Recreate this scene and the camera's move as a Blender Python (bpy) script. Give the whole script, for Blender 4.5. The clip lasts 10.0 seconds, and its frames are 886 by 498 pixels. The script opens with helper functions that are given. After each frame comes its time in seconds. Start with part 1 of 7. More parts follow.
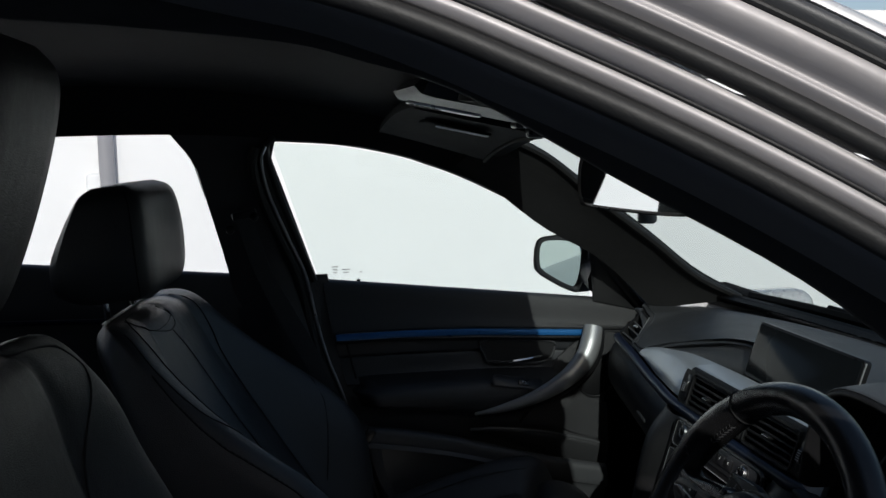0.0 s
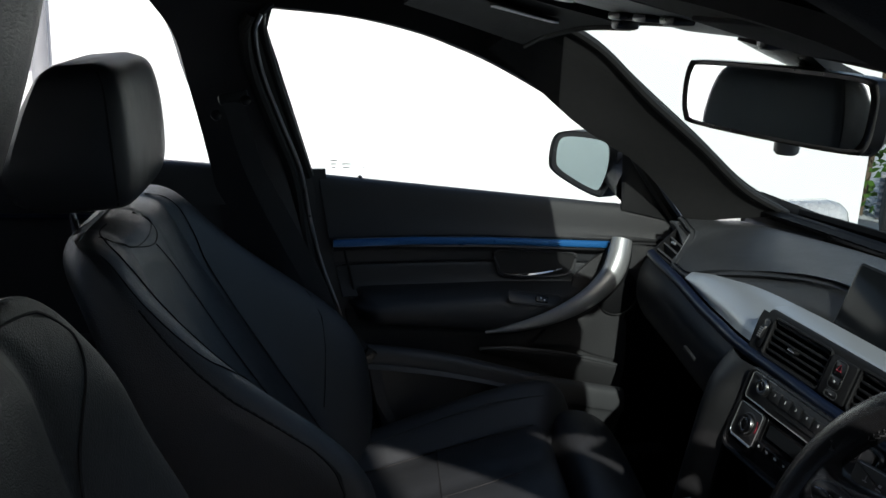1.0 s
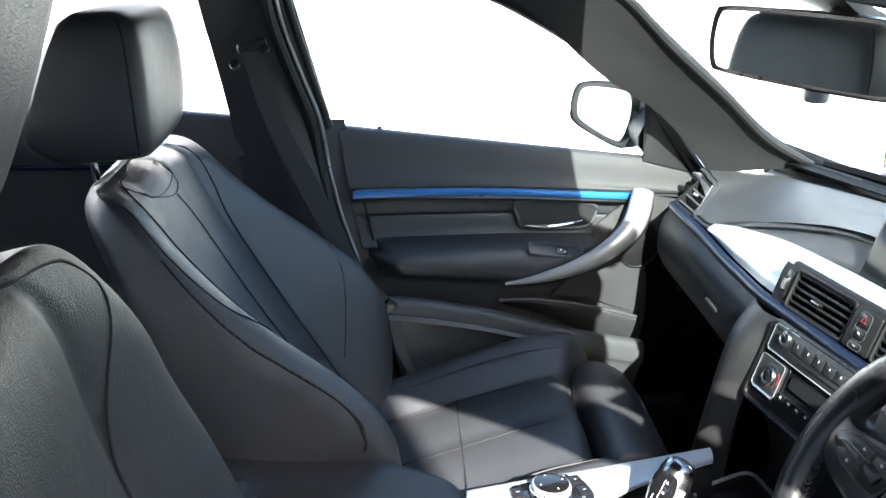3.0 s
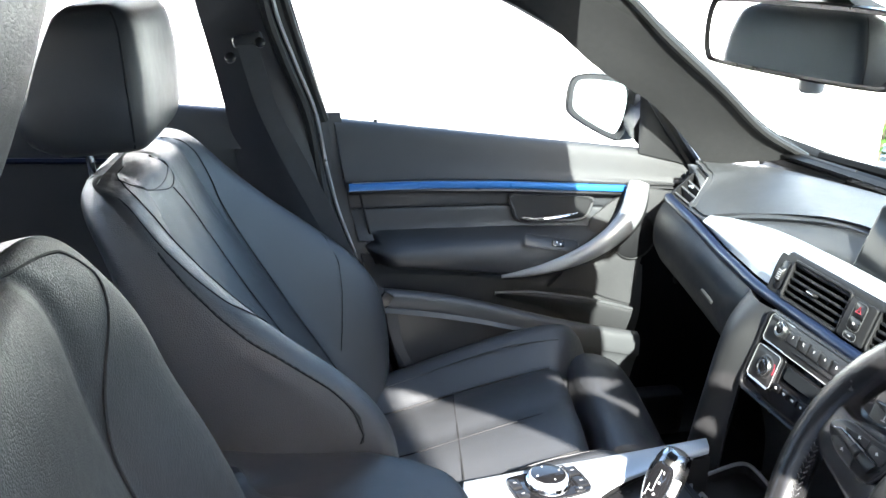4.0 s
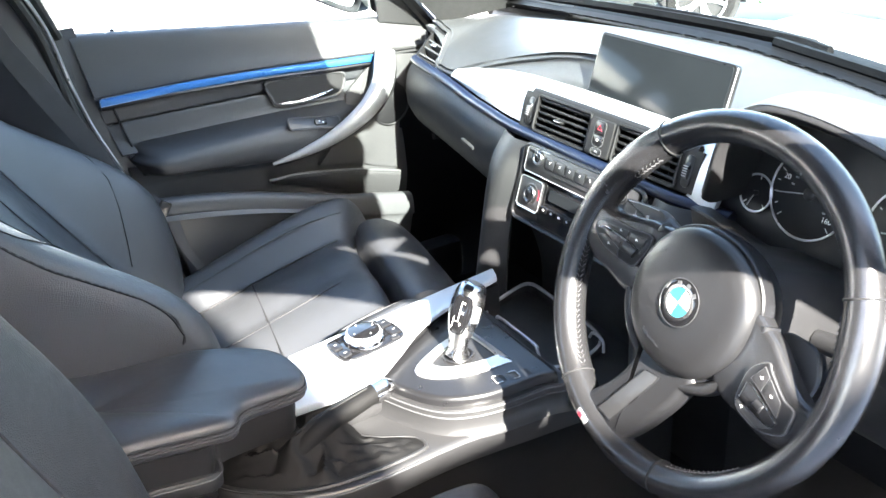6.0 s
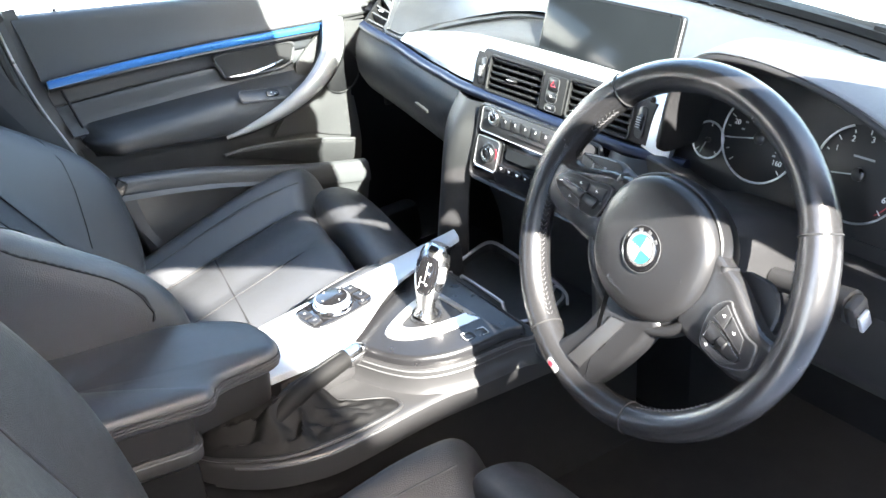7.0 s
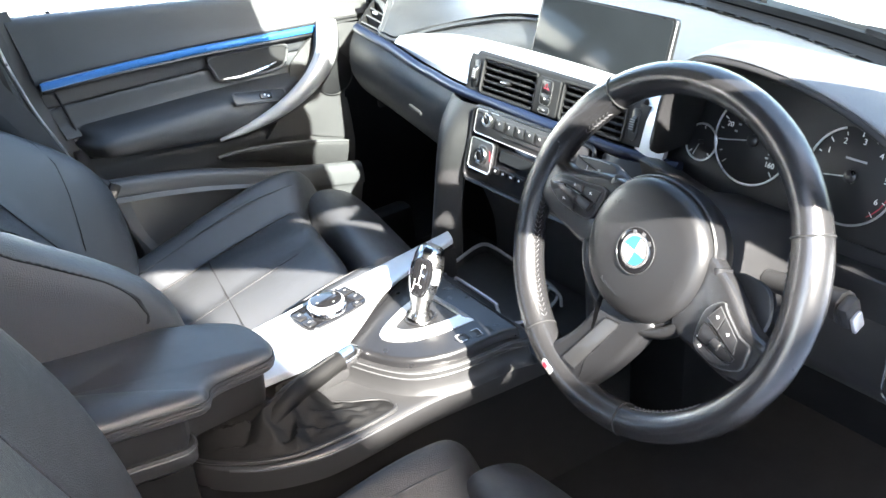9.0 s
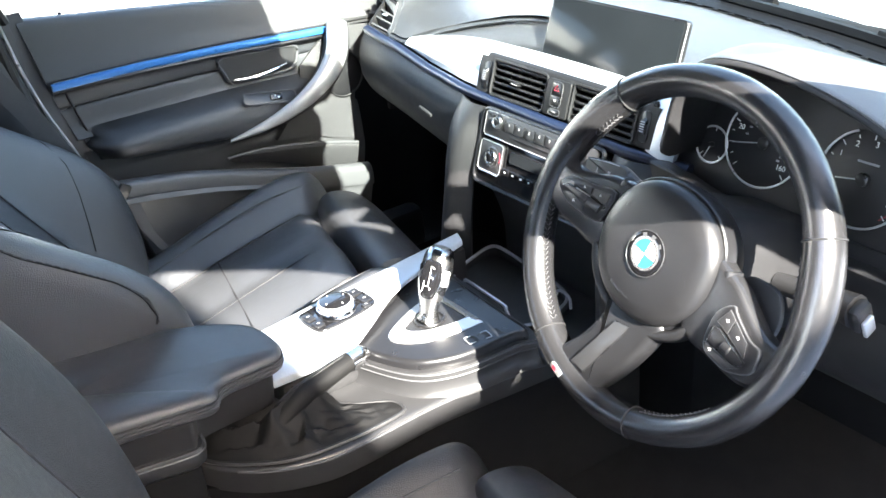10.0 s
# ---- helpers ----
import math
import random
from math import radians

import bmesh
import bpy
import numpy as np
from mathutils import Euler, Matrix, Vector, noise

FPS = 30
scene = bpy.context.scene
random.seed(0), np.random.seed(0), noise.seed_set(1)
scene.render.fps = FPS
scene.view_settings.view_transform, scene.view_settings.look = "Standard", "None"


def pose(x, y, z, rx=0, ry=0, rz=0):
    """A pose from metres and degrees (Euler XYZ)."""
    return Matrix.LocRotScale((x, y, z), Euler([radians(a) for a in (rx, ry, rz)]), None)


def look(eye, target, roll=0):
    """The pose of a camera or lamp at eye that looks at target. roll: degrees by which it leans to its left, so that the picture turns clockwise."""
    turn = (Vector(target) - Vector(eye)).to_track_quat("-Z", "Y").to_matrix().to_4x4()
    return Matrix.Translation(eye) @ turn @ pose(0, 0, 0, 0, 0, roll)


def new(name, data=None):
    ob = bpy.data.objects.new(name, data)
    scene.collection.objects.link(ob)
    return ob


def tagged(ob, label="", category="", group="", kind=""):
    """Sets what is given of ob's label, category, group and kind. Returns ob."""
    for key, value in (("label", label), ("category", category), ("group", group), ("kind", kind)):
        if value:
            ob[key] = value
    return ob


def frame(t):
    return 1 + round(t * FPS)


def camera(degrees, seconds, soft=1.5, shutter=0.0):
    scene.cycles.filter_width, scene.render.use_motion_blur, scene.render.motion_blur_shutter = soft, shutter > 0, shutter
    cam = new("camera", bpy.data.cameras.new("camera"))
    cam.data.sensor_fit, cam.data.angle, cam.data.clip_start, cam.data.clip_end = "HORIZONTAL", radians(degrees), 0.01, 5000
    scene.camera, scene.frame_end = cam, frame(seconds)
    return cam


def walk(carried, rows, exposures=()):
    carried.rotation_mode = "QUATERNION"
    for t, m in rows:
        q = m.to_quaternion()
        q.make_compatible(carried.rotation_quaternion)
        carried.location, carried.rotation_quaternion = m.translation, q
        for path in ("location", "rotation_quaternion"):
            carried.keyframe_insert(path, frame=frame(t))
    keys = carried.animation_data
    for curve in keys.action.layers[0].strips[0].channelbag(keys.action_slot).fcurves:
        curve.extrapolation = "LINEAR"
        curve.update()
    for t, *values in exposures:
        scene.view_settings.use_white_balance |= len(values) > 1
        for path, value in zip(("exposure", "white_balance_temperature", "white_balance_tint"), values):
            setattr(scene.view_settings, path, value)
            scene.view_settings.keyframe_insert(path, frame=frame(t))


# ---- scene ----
cam = camera(50.07, 10.0)
PATH = [
    (0.0, pose(0.0084, -1.1698, 1.2864, 82.697, 0.669, -10.952)),
    (0.5, pose(-0.0511, -0.9619, 1.3262, 77.053, -1.990, -14.262)),
    (0.8, pose(-0.0892, -0.8982, 1.3279, 75.266, -2.156, -16.093)),
    (1.0, pose(-0.0867, -0.8790, 1.3125, 74.341, -2.543, -14.619)),
    (1.5, pose(-0.0884, -0.8720, 1.3094, 72.871, -2.071, -13.641)),
    (2.0, pose(-0.0918, -0.8774, 1.3097, 71.425, -2.469, -14.308)),
    (2.5, pose(-0.0905, -0.8730, 1.3091, 71.536, -2.304, -13.599)),
    (4.0, pose(-0.0922, -0.8760, 1.3048, 71.174, -2.221, -13.937)),
    (4.5, pose(-0.0933, -0.8764, 1.3060, 71.033, -1.846, -14.136)),
    (5.0, pose(-0.0967, -0.8815, 1.3034, 71.188, -1.763, -14.770)),
    (5.5, pose(-0.1071, -0.9101, 1.3014, 68.196, 1.284, -23.095)),
    (6.0, pose(-0.1556, -0.9293, 1.3162, 64.109, 3.031, -31.887)),
    (6.2, look((-0.164, -0.931, 1.317), (0.777, 0.591, 0.421), -4.2)),
    (7.5, pose(-0.1823, -0.9389, 1.3216, 61.465, 4.605, -36.173)),
    (8.0, pose(-0.1838, -0.9387, 1.3222, 61.225, 4.499, -36.247)),
    (8.5, pose(-0.1819, -0.9383, 1.3222, 61.947, 4.178, -36.458)),
    (9.0, pose(-0.1812, -0.9376, 1.3206, 61.925, 4.501, -36.378)),
    (9.5, pose(-0.1794, -0.9373, 1.3215, 61.877, 4.548, -35.966)),
    (10.0, pose(-0.1797, -0.9365, 1.3203, 62.057, 4.569, -35.747)),
]
walk(cam, PATH, [(0, -0.50, 6930, 10), (0.5, -0.25, 6980, 10), (0.9, 0.15, 7030, 10), (1.5, 0.98, 7080, 10), (2, 1.67, 7080, 10), (2.5, 2.57, 7090, 10), (3.8, 3.61, 7150, 10), (4.5, 3.92, 7200, 10), (5.5, 4.24, 7380, 10), (6.2, 4.52, 7410, 10), (7.3, 4.48, 7430, 10), (8.5, 4.43, 7430, 10), (10, 4.33, 7430, 10)])

# ---------------------------------------------------------------- light
SUN_DIR = Vector((0.14, 1.0, -0.66)).normalized()
sun_data = bpy.data.lights.new("sun", "SUN")
sun_data.energy, sun_data.angle, sun_data.color = 4.0, radians(0.55), (0.955, 0.98, 1.0)
sun = new("sun", sun_data)
sun.rotation_mode = "QUATERNION"
sun.rotation_quaternion = SUN_DIR.to_track_quat("-Z", "Y")
world = bpy.data.worlds.new("sky")
scene.world = world
world.use_nodes = True
sky = world.node_tree.nodes.new("ShaderNodeTexSky")
sky.sky_type, sky.sun_disc = "NISHITA", False
sky.air_density, sky.dust_density = 0.8, 1.6
sky.sun_elevation = math.asin(-SUN_DIR.z)
sky.sun_rotation = math.atan2(-SUN_DIR.x, -SUN_DIR.y)
world.node_tree.nodes["Background"].inputs["Strength"].default_value = 0.15
world.node_tree.links.new(sky.outputs[0], world.node_tree.nodes["Background"].inputs["Color"])


# ---------------------------------------------------------------- materials
def material(name, base, rough=0.5, metal=0.0, grain=0.0, grain_size=900.0, vary=0.15, vary_size=6.0, coat=0.0, kind="noise", spec=0.5, rough_vary=0.08):
    """A surface with two scales of variation and a fine relief."""
    m = bpy.data.materials.new(name)
    m.use_nodes = True
    nt = m.node_tree
    b = nt.nodes["Principled BSDF"]
    b.inputs["Roughness"].default_value, b.inputs["Metallic"].default_value = rough, metal
    b.inputs["Coat Weight"].default_value, b.inputs["Specular IOR Level"].default_value = coat, spec
    b.inputs["Coat Roughness"].default_value = 0.04
    co = nt.nodes.new("ShaderNodeTexCoord")
    big = nt.nodes.new("ShaderNodeTexNoise")
    big.inputs["Scale"].default_value, big.inputs["Detail"].default_value = vary_size, 5.0
    nt.links.new(co.outputs["Object"], big.inputs["Vector"])
    ramp = nt.nodes.new("ShaderNodeMix")
    ramp.data_type = "RGBA"
    ramp.inputs[6].default_value = (*[c * (1 - vary) for c in base], 1)
    ramp.inputs[7].default_value = (*[min(1, c * (1 + vary)) for c in base], 1)
    nt.links.new(big.outputs[0], ramp.inputs[0])
    nt.links.new(ramp.outputs[2], b.inputs["Base Color"])
    fine = nt.nodes.new("ShaderNodeTexNoise")
    fine.inputs["Scale"].default_value, fine.inputs["Detail"].default_value = vary_size * 7, 3.0
    nt.links.new(co.outputs["Object"], fine.inputs["Vector"])
    rr = nt.nodes.new("ShaderNodeMapRange")
    rr.inputs[3].default_value, rr.inputs[4].default_value = max(0.02, rough - rough_vary), min(1, rough + rough_vary)
    nt.links.new(fine.outputs[0], rr.inputs[0])
    nt.links.new(rr.outputs[0], b.inputs["Roughness"])
    if grain:
        if kind == "leather":
            t = nt.nodes.new("ShaderNodeTexVoronoi")
            t.feature = "DISTANCE_TO_EDGE"
            t.inputs["Scale"].default_value = grain_size
            warp = nt.nodes.new("ShaderNodeTexNoise")
            warp.inputs["Scale"].default_value = grain_size * 0.6
            add = nt.nodes.new("ShaderNodeVectorMath")
            add.operation = "MULTIPLY_ADD"
            add.inputs[1].default_value = (0.4 / grain_size,) * 3
            nt.links.new(co.outputs["Object"], warp.inputs["Vector"])
            nt.links.new(warp.outputs[1], add.inputs[0])
            nt.links.new(co.outputs["Object"], add.inputs[2])
            nt.links.new(add.outputs[0], t.inputs["Vector"])
            cl = nt.nodes.new("ShaderNodeMapRange")
            cl.inputs[2].default_value = 0.25
            nt.links.new(t.outputs[0], cl.inputs[0])
            height = cl.outputs[0]
        elif kind == "brushed":
            mp = nt.nodes.new("ShaderNodeMapping")
            mp.inputs["Scale"].default_value = (grain_size, grain_size * 0.02, grain_size)
            t = nt.nodes.new("ShaderNodeTexNoise")
            t.inputs["Scale"].default_value = 1.0
            nt.links.new(co.outputs["Object"], mp.inputs[0])
            nt.links.new(mp.outputs[0], t.inputs["Vector"])
            height = t.outputs[0]
        else:
            t = nt.nodes.new("ShaderNodeTexNoise")
            t.inputs["Scale"].default_value, t.inputs["Detail"].default_value = grain_size, 2.0
            nt.links.new(co.outputs["Object"], t.inputs["Vector"])
            height = t.outputs[0]
        bump = nt.nodes.new("ShaderNodeBump")
        bump.inputs["Strength"].default_value, bump.inputs["Distance"].default_value = grain, 0.0006
        nt.links.new(height, bump.inputs["Height"])
        nt.links.new(bump.outputs[0], b.inputs["Normal"])
    return m


def glass_material(name, tint, gloss=0.08):
    """A thin pane: light goes straight through, tinted, with a faint reflection."""
    m = bpy.data.materials.new(name)
    m.use_nodes = True
    nt = m.node_tree
    nt.nodes.remove(nt.nodes["Principled BSDF"])
    tr, gl, mx = nt.nodes.new("ShaderNodeBsdfTransparent"), nt.nodes.new("ShaderNodeBsdfGlossy"), nt.nodes.new("ShaderNodeMixShader")
    tr.inputs[0].default_value, gl.inputs["Roughness"].default_value = (*tint, 1), 0.01
    mx.inputs[0].default_value = gloss
    nt.links.new(tr.outputs[0], mx.inputs[1])
    nt.links.new(gl.outputs[0], mx.inputs[2])
    nt.links.new(mx.outputs[0], nt.nodes["Material Output"].inputs[0])
    return m


LEATHER = material("black_leather", (0.038, 0.0395, 0.043), 0.36, 0, 0.42, 400, 0.15, 9, kind="leather", spec=0.8)
# driver's seat leather, its colour darkened to hold the shade in the door opening
LEATHER_WORN_SHADED = material("shaded_worn_grained_leather", (0.020, 0.0205, 0.022), 0.48, 0, 0.42, 400, 0.2, 11, kind="leather", spec=0.45)
LEATHER_SMOOTH = material("smooth_black_leather", (0.030, 0.032, 0.036), 0.42, 0, 0.25, 560, 0.15, 9, kind="leather", spec=0.6)
RIM_LEATHER = material("worn_wheel_leather", (0.0145, 0.0145, 0.0155), 0.25, 0, 0.10, 700, 0.12, 6, kind="leather", rough_vary=0.05, spec=0.75)
AIRBAG = material("fine_grained_black_plastic", (0.0115, 0.0115, 0.0124), 0.38, 0, 0.2, 1300, 0.1, 8)
GRAPHITE = material("graphite_satin_metal", (0.09, 0.09, 0.093), 0.34, 0.7, 0.1, 1200, 0.08, 9, kind="brushed")
GAITER = material("soft_black_gaiter_leather", (0.006, 0.0059, 0.0060), 0.6, 0, 0.1, 600, 0.15, 20, kind="leather", spec=0.16)
SEAM = material("seam_groove", (0.008, 0.008, 0.009), 0.8)
THREAD = material("grey_thread", (0.04, 0.04, 0.043), 0.7, 0, 0.4, 1500)
DASH = material("dash_soft_plastic", (0.045, 0.047, 0.0495), 0.46, 0, 0.4, 700, 0.1, 5, kind="leather", spec=0.8)
DOOR_TRIM = material("door_soft_plastic", (0.046, 0.046, 0.048), 0.46, 0, 0.4, 800, 0.12, 5, kind="leather")
PLASTIC = material("hard_black_plastic", (0.015, 0.015, 0.016), 0.5, 0, 0.4, 1100, 0.15, 7)
PLASTIC_GREY = material("dark_grey_plastic", (0.06, 0.061, 0.064), 0.42, 0, 0.3, 1300, 0.12, 7)
CONSOLE_GREY = material("grey_satin_console_plastic", (0.022, 0.022, 0.023), 0.34, 0, 0.15, 900, 0.08, 7)
SATIN = material("satin_black_plastic", (0.010, 0.010, 0.011), 0.3, 0, 0.1, 900, 0.15, 8)
VENT_BLACK = material("matte_vent_black", (0.013, 0.013, 0.014), 0.58, 0, 0.3, 1100, 0.12, 7, spec=0.25)
RADIO_GREY = material("dark_radio_plastic", (0.022, 0.022, 0.0235), 0.36, 0, 0.1, 900, 0.1, 8)
GLOSS = material("gloss_black", (0.008, 0.008, 0.009), 0.08, 0, vary=0.2, rough_vary=0.03)
PULL_SILVER = material("satin_pull_silver", (0.40, 0.405, 0.41), 0.36, 0.55, 0.05, 900, 0.05, 6)
ALU = material("brushed_aluminium_trim", (0.52, 0.555, 0.59), 0.36, 0.45, 0.25, 1400, 0.06, 4, kind="brushed")
SATIN_SILVER = material("satin_silver_plastic", (0.55, 0.56, 0.57), 0.3, 0.7, 0.05, 900, 0.06, 6)
LEVER_SILVER = material("satin_lever_silver", (0.48, 0.48, 0.48), 0.27, 1.0, vary=0.05)
CHROME_SOFT = material("satin_chrome", (0.62, 0.62, 0.63), 0.2, 1.0, vary=0.04)
CHROME = material("chrome", (0.8, 0.8, 0.82), 0.09, 1.0, vary=0.03, rough_vary=0.04)
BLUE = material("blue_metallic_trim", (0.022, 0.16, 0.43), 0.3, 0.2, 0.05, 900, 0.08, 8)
# much darker than the front door's blue; for dashboard and rear door strips
BLUE_DARK = material("dark_blue_metallic_trim", (0.006, 0.0115, 0.030), 0.35, 0.1, 0.05, 900, 0.08, 8)
PILLAR_PLASTIC = material("dark_grey_pillar_plastic", (0.040, 0.038, 0.041), 0.5, 0, 0.4, 1100, 0.12, 9)
HEADLINER = material("anthracite_headliner_cloth", (0.0085, 0.0085, 0.009), 0.9, 0, 0.8, 1300, 0.2, 10)
PILLAR_CLOTH = material("grey_pillar_cloth", (0.010, 0.010, 0.0105), 0.85, 0, 0.8, 1300, 0.12, 12)
CARPET = material("black_carpet", (0.0075, 0.0077, 0.0082), 0.95, 0, 0.9, 700, 0.35, 24, spec=0.1)
RUBBER = material("black_rubber_seal", (0.012, 0.012, 0.012), 0.55, 0, 0.3, 500, 0.3, 12)
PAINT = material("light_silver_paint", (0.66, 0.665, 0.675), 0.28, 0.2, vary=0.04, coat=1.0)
# darker copy of the silver paint; the flanges' dull reflection is in its colour
PAINT_DIMMED = material("dimmed_silver_paint", (0.30, 0.285, 0.29), 0.48, 0.4, vary=0.12, vary_size=18, coat=0.08)
SENSOR_GREY = material("pale_sensor_plastic", (0.22, 0.22, 0.22), 0.35)
FRIT = material("black_glass_edge", (0.0035, 0.0035, 0.0038), 0.6, 0, 0.1, 900, 0.2, 8, spec=0.12)
SCREEN_GLASS = material("dark_screen_glass", (0.012, 0.014, 0.016), 0.14, 0, vary=0.25, vary_size=11, rough_vary=0.05, spec=0.15)
DIAL = material("dial_black", (0.006, 0.006, 0.007), 0.5)
WEBBING = material("belt_webbing", (0.055, 0.055, 0.058), 0.6, 0, 1.0, 900, 0.2, 30)
WHITE_PRINT = material("white_print", (0.7, 0.7, 0.7), 0.5)
RED_PRINT = material("red_print", (0.34, 0.025, 0.045), 0.4)
BLUE_PRINT = material("light_blue_enamel", (0.01, 0.38, 0.60), 0.5, spec=0.2)
WING_GLASS = material("blue_tinted_mirror", (0.44, 0.52, 0.51), 0.02, 1.0, vary=0.01, rough_vary=0.005)
MIRROR = material("mirror_silver", (0.82, 0.86, 0.86), 0.02, 1.0, vary=0.01, rough_vary=0.005)
SIDE_GLASS = glass_material("green_tinted_side_glass", (0.80, 0.87, 0.85), 0.04)
REAR_GLASS = glass_material("rear_side_glass", (0.92, 0.93, 0.94), 0.04)
SCREEN_PANE = glass_material("windscreen_glass", (0.60, 0.66, 0.65), 0.05)
WALL_WHITE = material("white_painted_wall", (0.82, 0.83, 0.84), 0.6, 0, 0.3, 60, 0.03, 1.5)
# for the unseen shading wall; dark so it throws little light back
SHADE_WALL_GREY = material("shade_wall_grey", (0.150, 0.158, 0.166), 0.8, 0, 0.4, 60, 0.1, 1.5)
CONCRETE = material("pale_concrete", (0.51, 0.535, 0.555), 0.85, 0, 0.8, 40, 0.12, 0.7)
POST_GREY = material("grey_downpipe", (0.3, 0.3, 0.32), 0.5)
LEAF = material("hedge_leaf", (0.045, 0.12, 0.012), 0.55, vary=0.5, vary_size=3)
BARK = material("hedge_wood", (0.12, 0.09, 0.06), 0.9, vary=0.3)
TYRE = material("tyre_rubber", (0.006, 0.006, 0.006), 0.85, 0, 0.4, 120, spec=0.2)
ALLOY = material("alloy_wheel", (0.7, 0.71, 0.72), 0.25, 0.6)
SUV_PAINT = material("dark_teal_paint", (0.008, 0.014, 0.014), 0.4, 0.0, vary=0.05, spec=0.3)
DARK_GLASS = material("dark_car_glass", (0.02, 0.025, 0.03), 0.05)
# near black, so that the sunlit block looks shaded by the parked car
BOX_SHADED = material("shaded_green_grey_block", (0.008, 0.010, 0.0095), 0.8, vary=0.3, vary_size=5)
WIRE = material("galvanised_rail", (0.25, 0.25, 0.25), 0.5, 0.6)


# ---------------------------------------------------------------- mesh helpers
def finish(name, bm, mat, parent=None, label="", smooth=40, category="", kind="", group=""):
    me = bpy.data.meshes.new(name)
    bmesh.ops.recalc_face_normals(bm, faces=bm.faces)
    bm.to_mesh(me)
    bm.free()
    if smooth:
        me.polygons.foreach_set("use_smooth", [True] * len(me.polygons))
        me.set_sharp_from_angle(angle=radians(smooth))
    me.materials.append(mat)
    return tagged(hang(new(name, me), parent), label, category, group, kind)


def hang(ob, parent):
    """Makes ob a part of parent, without moving it."""
    if parent:
        ob.parent = parent
        if parent.type == "EMPTY":
            ob.matrix_parent_inverse = Matrix.Translation(parent.location).inverted()
    return ob


def part(name, bm, mat, parent, label="", smooth=40):
    return finish(name, bm, mat, parent, label, smooth)


def thing(name, label, category, at=(0, 0, 0), group="", kind=""):
    ob = new(name)
    ob.location = at
    ob.empty_display_size = 0.05
    return tagged(ob, label, category, group, kind)


def structure(name, bm, mat, label, category, smooth=40):
    return finish(name, bm, mat, None, label, smooth, category, "structure")


def spline(pts, n):
    """n points along a Catmull-Rom curve through pts."""
    p = [Vector(a) for a in pts]
    if len(p) == 2:
        return [p[0].lerp(p[1], i / (n - 1)) for i in range(n)]
    q = [2 * p[0] - p[1], *p, 2 * p[-1] - p[-2]]
    out = []
    for i in range(n):
        f = i / (n - 1) * (len(p) - 1)
        k = min(int(f), len(p) - 2)
        t = f - k
        a, b, c, d = q[k:k + 4]
        out.append(0.5 * ((2 * b) + (c - a) * t + (2 * a - 5 * b + 4 * c - d) * t * t + (3 * b - a - 3 * c + d) * t ** 3))
    return out


def loft(rings, closed=True, caps=True, bm=None):
    bm = bm or bmesh.new()
    vs = [[bm.verts.new(p) for p in r] for r in rings]
    n = len(vs[0])
    for a, b in zip(vs, vs[1:]):
        for i in range(n if closed else n - 1):
            j = (i + 1) % n
            bm.faces.new((a[i], a[j], b[j], b[i]))
    if caps and closed:
        bm.faces.new(vs[0][::-1])
        bm.faces.new(vs[-1])
    return bm


def sheet(rows, nu=12, nv=4, thick=0.004, bm=None, away=None):
    """A curved panel with thickness through rows of control points; away: a point that the back is turned to."""
    rr = [spline(r, nu) for r in rows]
    cols = [spline([r[i] for r in rr], (len(rows) - 1) * nv + 1) for i in range(nu)]
    g = np.array([[tuple(p) for p in c] for c in cols])
    du = np.gradient(g, axis=0)
    dv = np.gradient(g, axis=1)
    nrm = np.cross(du, dv)
    nrm /= np.linalg.norm(nrm, axis=2, keepdims=True) + 1e-9
    if away is not None:
        mid = g.reshape(-1, 3).mean(0)
        if ((np.array(away) - mid) * nrm.mean((0, 1))).sum() < 0:
            nrm = -nrm
    back = g + nrm * thick
    bm = bm or bmesh.new()
    A, B = ([[bm.verts.new(p) for p in c] for c in q] for q in (g, back))
    m, n = len(A), len(A[0])
    for i in range(m - 1):
        for j in range(n - 1):
            bm.faces.new((A[i][j], A[i + 1][j], A[i + 1][j + 1], A[i][j + 1]))
            bm.faces.new((B[i][j], B[i][j + 1], B[i + 1][j + 1], B[i + 1][j]))
    for i in range(m - 1):
        for j, s in ((0, 1), (n - 1, 0)):
            bm.faces.new((A[i][j], B[i][j], B[i + 1][j], A[i + 1][j]))
    for j in range(n - 1):
        for i in (0, m - 1):
            bm.faces.new((A[i][j], A[i][j + 1], B[i][j + 1], B[i][j]))
    return bm


def tube(pts, r, n=24, seg=10, closed=False, flat=1.0, up=(0, 0, 1), bm=None, taper=None, smooth_path=True):
    """A swept round or flattened bar along a path; r may be a list, flat squashes it across up."""
    path = spline(pts, n) if smooth_path and not closed else [Vector(p) for p in pts]
    n = len(path)
    rings = []
    for i, p in enumerate(path):
        a, b = path[(i - 1) % n if closed else max(i - 1, 0)], path[(i + 1) % n if closed else min(i + 1, n - 1)]
        d = (b - a).normalized()
        side = d.cross(Vector(up))
        side = side.normalized() if side.length > 1e-4 else Vector((1, 0, 0))
        top = side.cross(d)
        if isinstance(r, (list, tuple)):
            f = i / max(n - 1, 1) * (len(r) - 1)
            k = min(int(f), len(r) - 2)
            rad = r[k] + (r[k + 1] - r[k]) * (f - k)
        else:
            rad = r
        rings.append([p + side * math.cos(2 * math.pi * k / seg) * rad + top * math.sin(2 * math.pi * k / seg) * rad * flat for k in range(seg)])
    if closed:
        rings.append(rings[0])
    return loft(rings, True, not closed, bm)


